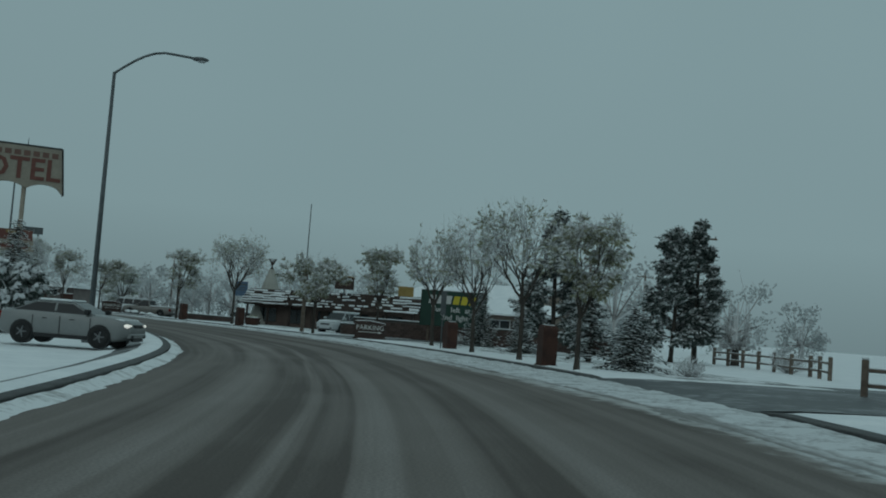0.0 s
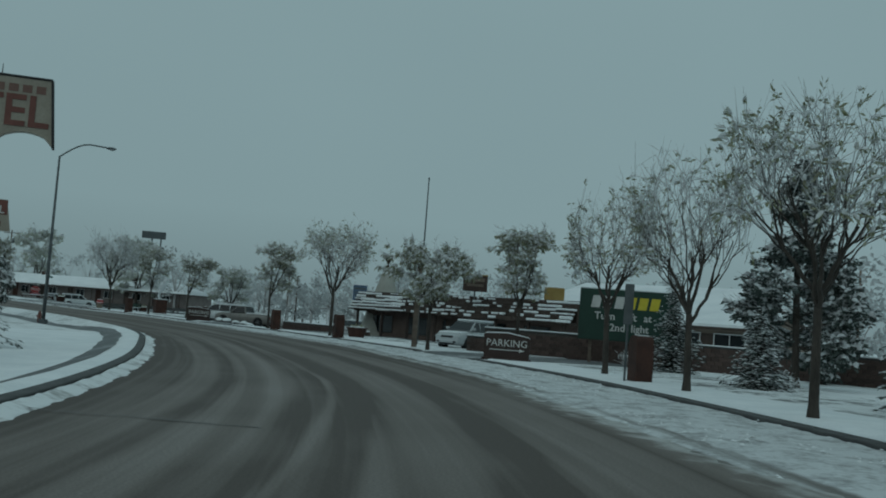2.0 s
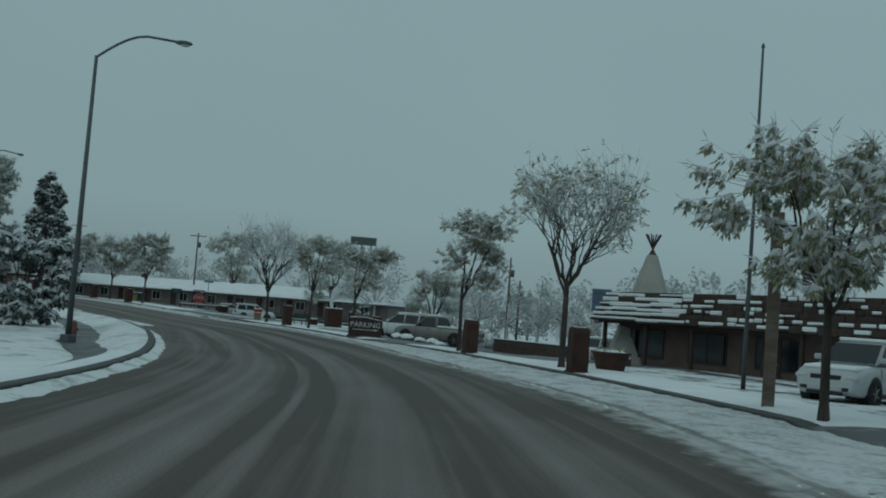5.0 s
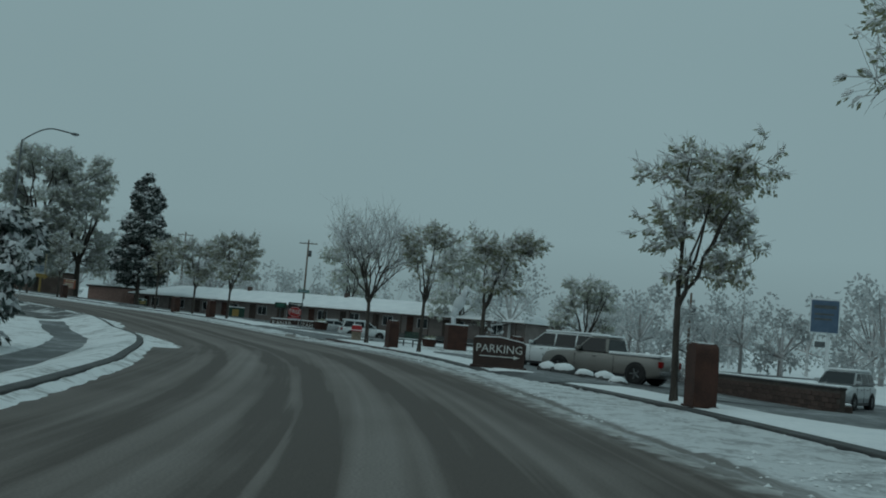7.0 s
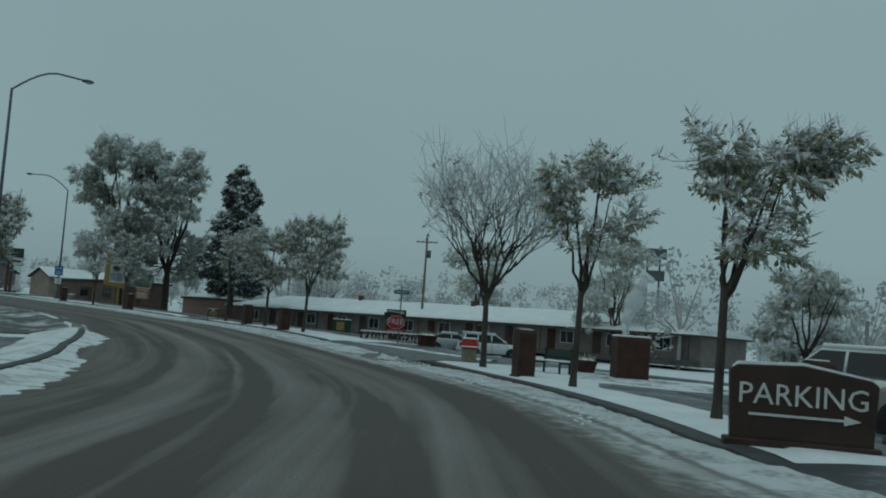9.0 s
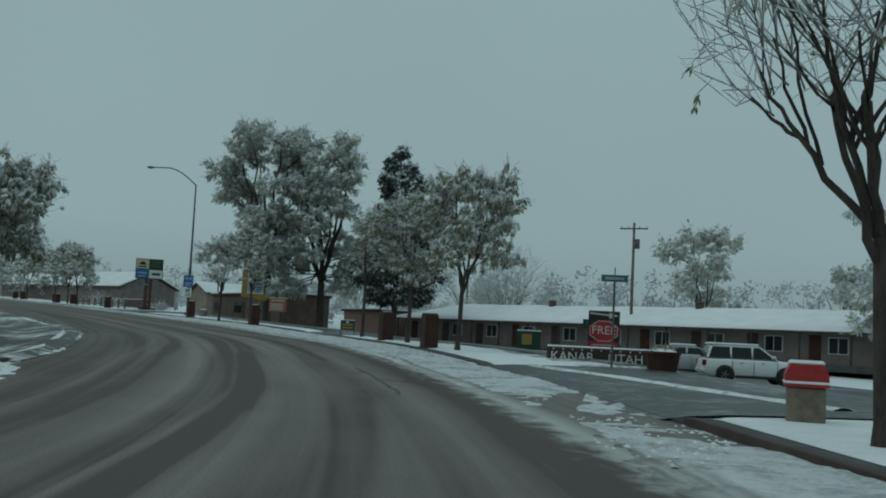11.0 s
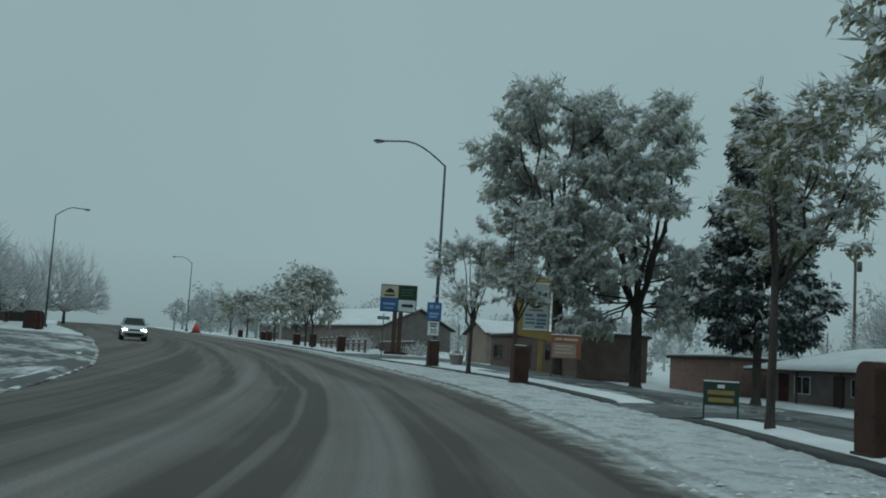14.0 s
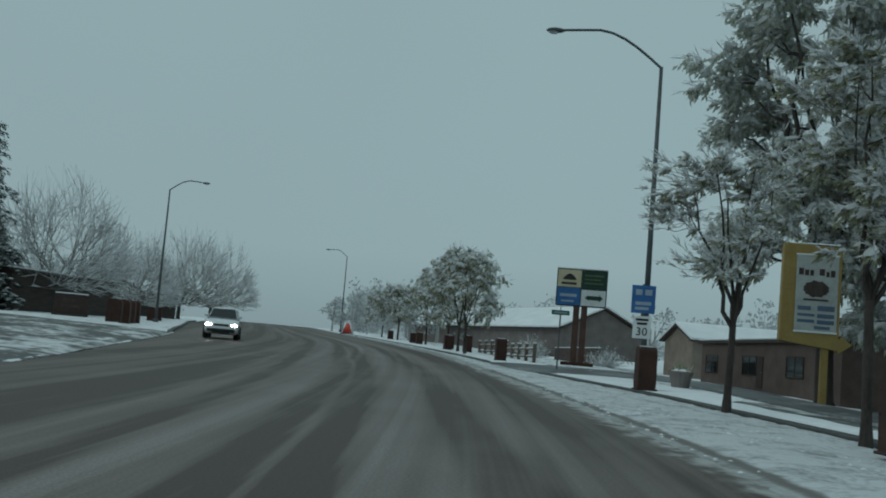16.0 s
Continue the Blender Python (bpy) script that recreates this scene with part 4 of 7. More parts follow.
def fan_tree(m, label, height, width, seed, limbs=13, frost=0.6):
    """A leafless tree of fine straight twigs that fan out to an even dome."""
    t = thing("tree", m, label, "tree")
    r = random.Random(seed)
    g_t, g_b, g_w, g_s = [Growth(seed + k) for k in range(4)]
    base = Vector((0, 0, height * 0.14))
    g_t.tube([Vector((0, 0, -0.5)), Vector((0, 0, 0.3)), base], [0.36, 0.28, 0.22], 8)

    def shell(d):
        return 1 / math.sqrt((d.x * d.x + d.y * d.y) / (width / 2) ** 2 + d.z * d.z / (height * 0.86) ** 2)

    def grow(p, d, r0, level):
        reach = shell(d)
        e = base + d * reach * (0.42, 0.68, 0.86, 1.0)[level] * r.uniform(0.9, 1.06)
        g = g_b if level < 2 else g_w
        bough(g, p, e, r0, r0 * 0.5, 0.02, 4 if level < 2 else 1, 4 if level < 2 else 3, 0.02)
        if level > 1 and r.random() < frost:
            g_s.pad(p.lerp(e, 0.1), p.lerp(e, 0.95), 0.05, 0.035)
        if level < 3:
            for k in range((5, 5, 4)[level]):
                dd = (d + rvec(r, -0.7, 0.9) * (0.34, 0.26, 0.2)[level]).normalized()
                if dd.z > -0.05:
                    grow(p.lerp(e, r.uniform(0.55, 1.0)), dd, r0 * 0.5, level + 1)

    for i in range(limbs):
        a = 2 * math.pi * 0.381966 * i
        z = 0.06 + 0.9 * ((i * 0.7549) % 1.0)
        q = math.sqrt(1 - z * z)
        grow(base, Vector((math.cos(a) * q, math.sin(a) * q, z)), 0.13, 0)
    mesh_object("trunk", g_t.v, g_t.f, BARK, t)
    crown = mesh_object("crown", g_b.v, g_b.f, FROST_BARK, t)
    tagged(mesh_object("twig_mass", g_w.v, g_w.f, TWIG, crown), kind="stuff")
    tagged(mesh_object("snow", g_s.v, g_s.f, FLAKE, crown), kind="stuff")
    return t


def conifer(m, label, height=8.0, width=3.2, seed=1, snowy=0.5, bare=0.08, dense=1.0, name="conifer", power=0.85, ragged=0.0, fill=0.0):
    t = thing(name, m, label, "conifer")
    r = random.Random(seed)
    g_trunk, g_need, g_snow = Growth(seed), Growth(seed + 1), Growth(seed + 2)
    g_trunk.tube([Vector((0, 0, -0.1)), Vector((0, 0, height * 0.5)), Vector((0, 0, height * 0.97))], [0.035 * height * 0.55 + 0.03, 0.02 * height * 0.5, 0.012], 7)
    z = height * bare
    tiers = 0
    while z < height * 0.98:
        f = (z / height - bare) / (1 - bare)
        reach = width / 2 * (1 - f) ** power * r.uniform(0.75, 1.15) + 0.08
        n = max(4, int((5 + reach * 3.2) * dense))
        for k in range(n):
            a = 2 * math.pi * (k + r.uniform(-0.4, 0.4)) / n
            ln = reach * r.uniform(0.6 - 0.3 * ragged, 1.15 + 0.15 * ragged)
            d = Vector((math.cos(a), math.sin(a), r.uniform(-0.05, 0.25)))
            pts = []
            p = Vector((0, 0, z + r.uniform(-0.1, 0.1)))
            for q in range(5):
                pts.append(p)
                d.z -= 0.12
                p = p + d * ln / 4
            g_trunk.tube(pts[::2], [0.03, 0.018, 0.006], 3)
            for q in range(int(5 + ln * 9 * dense)):
                u = r.random() ** 0.7
                i = min(3, int(u * 4))
                c = pts[i].lerp(pts[i + 1], u * 4 - i)
                sd = (Vector((-math.sin(a), math.cos(a), 0)) * r.choice((-1, 1)) * r.uniform(0.4, 1) + d * 0.8 + Vector((0, 0, r.uniform(-0.5, 0.1)))).normalized()
                L = r.uniform(0.16, 0.34) * (0.6 + 0.25 * ln) * max(1.0, height / 9)
                if fill:
                    c = c + Vector((r.gauss(0, 0.12), r.gauss(0, 0.12), r.gauss(-0.1, 0.22))) * fill
                g_need.blade(c, sd, Vector((0, 0, 1)), L, L * 0.42)
                if r.random() < snowy:
                    g_snow.lump(c + sd * L * 0.5 + Vector((0, 0, 0.03)), L * r.uniform(0.28, 0.5), 0.35)
        z += max(0.13, height * 0.035) * r.uniform(0.8, 1.2)
        tiers += 1
    mesh_object("trunk", g_trunk.v, g_trunk.f, BARK, t)
    tagged(mesh_object("needles", g_need.v, g_need.f, NEEDLE, t), kind="stuff")
    tagged(mesh_object("snow", g_snow.v, g_snow.f, FLAKE, t), kind="stuff")
    return t


def pine(m, label, height, width, seed, snowy=0.3, power=0.8, low=0.8, dense=1.0, fill=0.5):
    return conifer(m, label, height, width, seed, snowy=snowy, bare=low / height, dense=dense, name="pine", power=power, ragged=0.8, fill=fill)


def at_xy(x, y, turn=0.0):
    return stand(x, y, turn, 0.03)


# street trees in the order in which the road passes them
BAREISH = "young street tree with dark upswept limbs, few leaves and snow"
GREENISH = "young street tree with green-brown leaves under clinging snow"
HEAVY = "young street tree bowed by leaves thick with snow"
street_tree(4.63, 36.3, 4, GREENISH, -1.1, 1.8, 5.35, 1.7, 2.7, 11, leafy=0.62, snowy=0.40, clusters=18, wind=(-0.1, 0))
upswept_tree(3.23, 43.95, 6, BAREISH, -2.15, 2.1, 6.85, 2.5, 12, limbs=6, leafy=0.42, frost=0.45)
upswept_tree(1.48, 51.5, 7, BAREISH, -2.2, 2.05, 6.4, 2.1, 13, limbs=6, leafy=0.22, frost=0.55)
upswept_tree(-0.55, 59.5, 10, BAREISH, -1.7, 2.0, 6.9, 2.5, 14, limbs=6, leafy=0.42, frost=0.45)
street_tree(-4.6, 73.5, 16, GREENISH, -1.45, 2.0, 6.5, 2.4, 3.2, 15, leafy=0.70, snowy=0.45, clusters=19, limbs=5)
street_tree(-9.14, 75.5, 16, HEAVY, -2.7, 2.6, 5.5, 2.2, 2.7, 16, leafy=0.86, snowy=0.80, clusters=16, limbs=6, shape=dome, droop=0.9, size=0.28, wide=0.09, wind=(-0.25, 0), twiggy=0.6, fingers=9)
upswept_tree(-18.0, 91.2, 24, BAREISH, -3.0, 2.5, 7.9, 2.9, 17, limbs=8, leafy=0.5, thick=0.11, frost=0.5)
street_tree(-25.2, 100.85, 27, GREENISH, -1.3, 2.6, 6.7, 2.6, 3.3, 18, leafy=0.66, snowy=0.58, clusters=20, limbs=6, wind=(-0.3, 0))
street_tree(-37.2, 115.0, 30, GREENISH, -1.1, 2.2, 5.75, 2.5, 3.2, 19, leafy=0.72, snowy=0.5, clusters=15, limbs=5, wind=(0.25, 0))
street_tree(-43.5, 121.3, 31, GREENISH, -1.4, 1.9, 6.4, 2.6, 3.5, 20, leafy=0.66, snowy=0.5, clusters=16, limbs=5, wind=(0.0, 0))
upswept_tree(-50.8, 128.3, 41, BAREISH, -2.9, 3.2, 8.3, 2.7, 21, limbs=9, leafy=0.05, thick=0.11, frost=0.75)
street_tree(-73.9, 144.2, 54, HEAVY, -2.5, 3.3, 6.9, 2.4, 3.7, 22, leafy=0.92, snowy=0.80, clusters=22, limbs=6, shape=dome, droop=1.1, size=0.30, wide=0.085, thick=0.095, wind=(-0.2, 0), twiggy=0.5, fingers=9)
street_tree(-80.6, 147.8, 56, HEAVY, -1.9, 2.9, 6.8, 2.4, 3.2, 23, leafy=0.70, snowy=0.72, clusters=20, limbs=7, droop=0.5, size=0.28, thick=0.10, wind=(-0.35, 0), twiggy=1.4, fingers=9)
street_tree(-88.9, 152.2, 59, GREENISH, -1.2, 2.8, 6.9, 3.0, 3.6, 24, leafy=0.72, snowy=0.5, clusters=20, limbs=5, size=0.27, wind=(-0.35, 0))
street_tree(-108.7, 158.6, 68, HEAVY, -1.6, 2.2, 6.9, 2.4, 3.2, 25, leafy=0.56, snowy=0.78, clusters=17, limbs=6, wind=(-0.45, 0), twiggy=1.5, fingers=9)
street_tree(-115.6, 160.5, 68, BAREISH, -2.0, 1.8, 6.3, 2.1, 3.0, 26, leafy=0.52, snowy=0.80, clusters=15, limbs=6, wind=(-0.6, 0), twiggy=1.5)
for i, (x, y, h) in enumerate([(-158.0, 169.5, 6.4), (-163.5, 171.0, 7.4), (-170.0, 172.5, 6.4), (-186.0, 176.0, 6.0), (-205.0, 179.0, 6.0), (-222.0, 182.0, 6.0)]):
    street_tree(x, y, 60 + 60 * i, HEAVY, -2.9, 2.9, h, 1.9, 2.4, 31 + i, leafy=0.86, snowy=0.85, shape=dome, clusters=12, sprays=11, limbs=5, droop=0.7, size=0.42, wide=0.16, wind=(-0.15, 0), twiggy=0.5, fingers=5)

# evergreens


def tufted_pine(x, y, label, height, width, seed, snowy=0.5, clusters=26, low=0.12, thick=0.14, **more):
    """A loose pine: uneven clumps of needle tufts round a straight stem, snow on the clumps."""
    opts = dict(shape=spire, limbs=4, sprays=17, wind=(0, 0), droop=0.15, size=0.30, wide=0.12, spread=0.46, twiggy=0.3, fingers=7)
    opts.update(more)
    return crown_tree("pine", at_xy(x, y), label, "conifer", "", -width / 2, width / 2, height, height * 0.55, height * low, seed, 0.97, snowy, clusters=clusters, thick=thick, leaf=NEEDLE, **opts)


def juniper(x, y, height, width, seed):
    return crown_tree("juniper", at_xy(x, y), "low spreading juniper loaded with snow", "conifer", "", -width / 2, width / 2, height, height * 0.2, 0.3, seed, 1.0, 0.85, shape=dome, limbs=6, clusters=26, sprays=14,
                      wind=(0, 0), droop=0.6, thick=0.12, size=0.40, wide=0.16, spread=0.30, twiggy=0.2, leaf=NEEDLE, fingers=6)


tufted_pine(15.75, 66.5, "tall dark pine with a narrow top and light snow", 9.0, 3.6, 51, 0.32, 40)
tufted_pine(14.2, 66.2, "tall dark pine with light snow on its boughs", 8.3, 5.0, 52, 0.36, 46)
conifer(at_xy(6.7, 48.5), "young spruce with snow on level boughs", 4.8, 2.4, 53, snowy=0.8, dense=0.8)
pine(at_xy(6.9, 38.6), "low bushy pine loaded with snow", 2.4, 2.8, 54, 0.9, 0.7, 0.2, 0.8)
tufted_pine(6.6, 63.5, "tall pine behind the street trees with snow", 8.4, 6.0, 55, 0.55, 36, size=0.34, wide=0.14, spread=0.34)
tufted_pine(9.0, 70.0, "lower pine behind the street trees with snow", 5.2, 3.8, 64, 0.55, 18)
pine(at_xy(4.2, 57.0), "small spruce heaped with snow", 2.5, 2.3, 56, 0.85, 0.8, 0.1)
pine(at_xy(7.9, 45.3), "small spruce heaped with snow", 2.2, 2.2, 57, 0.85, 0.8, 0.1)
pine(at_xy(2.4, 68.0), "young spruce with snow on its boughs", 4.2, 2.4, 58, 0.7, 0.85, 0.2)
juniper(-27.5, 55.5, 4.4, 5.2, 59)
pine(at_xy(-21.9, 53.8), "tall snow-laden spruce below the motel sign", 5.7, 4.4, 66, 0.9, 0.75, 0.2, 0.9)
juniper(-44.0, 89.0, 5.0, 5.8, 60)
juniper(-47.0, 97.0, 5.0, 6.0, 61)
juniper(-19.5, 47.0, 3.4, 4.0, 63)
# part of this spruce's snow is extra, laid on to lighten it like haze
tufted_pine(-119.3, 182.0, "tall dark spruce beside the cottonwoods", 18.5, 9.4, 62, 0.46, 84, 0.19, 0.26, size=0.6, wide=0.24, spread=0.26, droop=0.4, sprays=16, fingers=7)
pine(at_xy(-188.0, 138.3), "dark tall spruce by the house with frost", 16.0, 6.0, 65, 0.45, 0.8, 1.0)

# large trees
# pale leaf shades and the high snow share partly imitate haze here
crown_tree("cottonwood", at_xy(-131.0, 182.5, 60), "huge old cottonwood with frosted leaves paled for haze", "tree", "old cottonwoods", -7.0, 5.4, 21.6, 5.0, 4.0, 71, 0.95, 0.72, shape=billow, limbs=7, clusters=58, sprays=17,
           wind=(-0.2, 0), droop=0.55, thick=0.42, size=0.6, wide=0.21, spread=0.27, twiggy=0.5, leaf=LEAF_PALE, deep=6.0, fingers=7)
crown_tree("cottonwood", at_xy(-134.2, 178.2, 60), "tall cottonwood with frosted, haze-paled leaves and dark trunk", "tree", "old cottonwoods", -7.0, 6.0, 21.6, 6.0, 6.4, 72, 0.92, 0.72, shape=billow, limbs=6, clusters=50, sprays=17,
           wind=(-0.2, 0), droop=0.55, thick=0.42, size=0.6, wide=0.21, spread=0.27, twiggy=0.6, leaf=LEAF_PALE, deep=5.6, fingers=7)


# ---------------------------------------------------------------- street furniture
def rusty_pillar(m, tall=1.45, wide=0.66, snow=True):
    """A hollow rusted steel pillar with a notched, rounded top, as used for planters along this street."""
    t = thing("steel_pillar", m, "rust-brown riveted steel pillar with rounded snow-dusted top", "pillar", "steel pillars along the pavement")
    bm = bmesh.new()
    w = wide / 2
    outline = [(-w, 0), (w, 0), (w * 1.02, tall * 0.45), (w * 0.97, tall * 0.78), (w * 0.97, tall * 0.86), (w * 0.86, tall * 0.93), (w * 0.62, tall * 0.98), (w * 0.25, tall), (-w * 0.4, tall * 0.995),
               (-w * 0.72, tall * 0.965), (-w * 0.9, tall * 0.92), (-w * 0.97, tall * 0.85), (-w * 0.96, tall * 0.6), (-w * 1.02, tall * 0.3)]
    prism(bm, outline, -w * 0.85, w * 0.85)
    bmesh.ops.bevel(bm, geom=bm.edges[:], offset=0.018, segments=1, affect='EDGES')
    part("body", bm, RUST, t)
    part("base_plate", boxed((-w * 1.08, -w, 0), (w * 1.08, w, 0.05), 0.012), RUST, t)
    bm = bmesh.new()
    for z in (0.25, 0.62, 1.0):
        for sx in (-1, 1):
            for sy in (-1, 1):
                rod(bm, (sx * w * 0.8, sy * w * 0.84, z * tall / 1.45), (sx * w * 0.8, sy * w * 0.9, z * tall / 1.45), 0.018, n=6)
    part("rivets", bm, RUST, t)
    if snow:
        bm = bmesh.new()
        box(bm, (-w * 0.5, -w * 0.6, tall * 0.985), (w * 0.42, w * 0.6, tall + 0.014), 0.012)
        part("snow_cap", bm, SNOW, t)
    return t


for x, y, h in [(3.89, 39.4, 1.5), (0.43, 55.5, 1.45), (-16.9, 88.8, 1.5), (-24.2, 99.4, 1.5), (-47.15, 124.9, 1.5), (-76.0, 144.7, 1.4), (-84.1, 149.6, 1.42), (-106.6, 157.5, 1.4), (-123.3, 162.7, 1.35)]:
    s, d = nearest(x, y)
    rusty_pillar(stand(x, y, heading(s[0]), 0.02), h)
for s, d, h in [(241, 4.2, 1.2), (258, 4.6, 1.2), (262, 3.8, 1.1), (266, 4.6, 1.1), (280, 4.2, 1.1), (284, 4.2, 1.0), (300, 4.0, 1.0)]:
    rusty_pillar(along(s, d), h)
rusty_pillar(along(119, 7.2, 20), 1.25, 0.5)


def street_lamp(m, tall=11.2, arm=2.6, turn=0.0):
    t = thing("street_lamp", m, "tall grey steel street lamp with one curved arm", "street lamp", "street lamps")
    bm = bmesh.new()
    rod(bm, (0, 0, 0.3), (0, 0, tall), 0.12, 0.065, 12)
    part("pole", bm, STEEL, t, smooth=True)
    bm = boxed((-0.22, -0.22, -0.05), (0.22, 0.22, 0.32), 0.03)
    part("base", bm, STEEL, t)
    g = Growth(3)
    c, s = math.cos(radians(turn)), math.sin(radians(turn))
    pts = [Vector((c * u * arm, s * u * arm, tall - 0.05 + arm * (0.36 * math.sin(min(1, u * 1.5) * math.pi / 2) - 0.06 * max(0, u - 0.6)))) for u in np.linspace(0, 1, 9)]
    g.tube(pts, [0.05] * 9, 7)
    part_arm = mesh_object("arm", g.v, g.f, STEEL, t, smooth=True)
    e = pts[-1]
    bm = bmesh.new()
    bmesh.ops.create_uvsphere(bm, u_segments=12, v_segments=6, radius=0.5, matrix=Matrix.Translation(e + Vector((c * 0.28, s * 0.28, -0.02))) @ Matrix.Rotation(radians(turn), 4, 'Z') @ Matrix.Diagonal((0.72, 0.36, 0.20, 1)))
    head = part("lamp_head", bm, STEEL, t, smooth=True)
    bm = bmesh.new()
    bmesh.ops.create_uvsphere(bm, u_segments=10, v_segments=5, radius=0.5, matrix=Matrix.Translation(e + Vector((c * 0.34, s * 0.34, -0.07))) @ Matrix.Rotation(radians(turn), 4, 'Z') @ Matrix.Diagonal((0.42, 0.28, 0.2, 1)))
    part("lens", bm, HEADLIGHT, head, smooth=True)
    return t


street_lamp(stand(-13.85, 42.0, 0, 0), 10.9, 3.0, 14)
street_lamp(stand(-36.0, 87.0, 0, 0), 11.0, 2.9, 32)
street_lamp(stand(-80.4, 127.4, 0, 0), 12.1, 3.6, 72)
street_lamp(stand(-127.9, 165.2, 0, 0), 11.7, 3.7, 246)
street_lamp(stand(-190.5, 152.5, 0, 0), 11.8, 2.8, 80)
street_lamp(stand(-259.0, 185.6, 0, 0), 12.0, 2.8, 250)


def parking_sign(m):
    """A low dark sign block with the word, a rule and an arrow, and snow along its curved top."""
    t = thing("parking_sign", m, "low dark brown parking sign with white letters and arrow", "sign", "parking signs")
    bm = bmesh.new()
    prism(bm, [(-0.95, 0), (0.95, 0), (1.0, 0.95), (0.9, 1.02), (0, 1.16), (-0.9, 1.12), (-1.0, 1.05)], -0.16, 0.16)
    bmesh.ops.bevel(bm, geom=bm.edges[:], offset=0.02, segments=1, affect='EDGES')
    part("panel", bm, SIGN_DARK, t)
    bm = boxed((-1.05, -0.24, -0.05), (1.05, 0.24, 0.10), 0.02)
    part("plinth", bm, SIGN_DARK, t)
    lettering("PARKING", 0.42, LETTER, t, Matrix.Translation((0, -0.175, 0.72)) @ UPRIGHT, extrude=0.01)
    bm = boxed((-0.72, -0.19, 0.43), (0.58, -0.165, 0.465))
    prism(bm, [(0.55, 0.38), (0.78, 0.448), (0.55, 0.515)], -0.19, -0.165)
    part("arrow", bm, LETTER, t)
    part("snow_cap", prism(bmesh.new(), [(-0.96, 1.08), (-0.88, 1.115), (0, 1.155), (0.88, 1.015), (0.96, 0.99), (0.88, 1.05), (0.0, 1.20), (-0.88, 1.165)], -0.14, 0.14), SNOW, t)
    return t


def facing(x, y, ex, ey, dz=0.02):
    """A pose at x, y whose -y side looks towards ex, ey."""
    a = math.degrees(math.atan2(ey - y, ex - x)) + 90
    return stand(x, y, a, dz)


parking_sign(facing(-4.55, 67.3, -4.5, 36))
parking_sign(facing(-34.5, 110.9, -23, 84))


# ---------------------------------------------------------------- buildings
def wall_frame(ax, ay, bx, by):
    """A pose at a with local x running to b; returns pose and length. Local -y is the outer side when the outside lies right of a to b."""
    L = math.hypot(bx - ax, by - ay)
    return stand(ax, ay, math.degrees(math.atan2(by - ay, bx - ax)), -0.05), L


def window_unit(parent, x0, x1, z0, z1, y=-0.03, bar=0.05, mat=None):
    w = new("window", None)
    w.parent = parent
    bm = bmesh.new()
    for lo, hi in (((x0, y - 0.04, z0), (x1, y + 0.03, z0 + bar)), ((x0, y - 0.04, z1 - bar), (x1, y + 0.03, z1)),
                   ((x0, y - 0.04, z0 + bar), (x0 + bar, y + 0.03, z1 - bar)), ((x1 - bar, y - 0.04, z0 + bar), (x1, y + 0.03, z1 - bar)),
                   (((x0 + x1) / 2 - 0.02, y - 0.035, z0 + bar), ((x0 + x1) / 2 + 0.02, y + 0.03, z1 - bar))):
        box(bm, lo, hi)
    part("window_frame", bm, mat or WHITE, w)
    part("pane", boxed((x0 + bar, y - 0.01, z0 + bar), (x1 - bar, y + 0.01, z1 - bar)), GLASS, w)
    return w


def door_unit(parent, x0, x1, z1, y=-0.03, mat=None):
    d = part("door", boxed((x0, y - 0.035, 0.02), (x1, y + 0.03, z1), 0.01), mat or DARK_WOOD, parent)
    bm = bmesh.new()
    rod(bm, (x1 - 0.1, y - 0.09, 1.0), (x1 - 0.1, y - 0.035, 1.0), 0.025, n=8)
    part("door_handle", bm, CHROME, d)
    return d


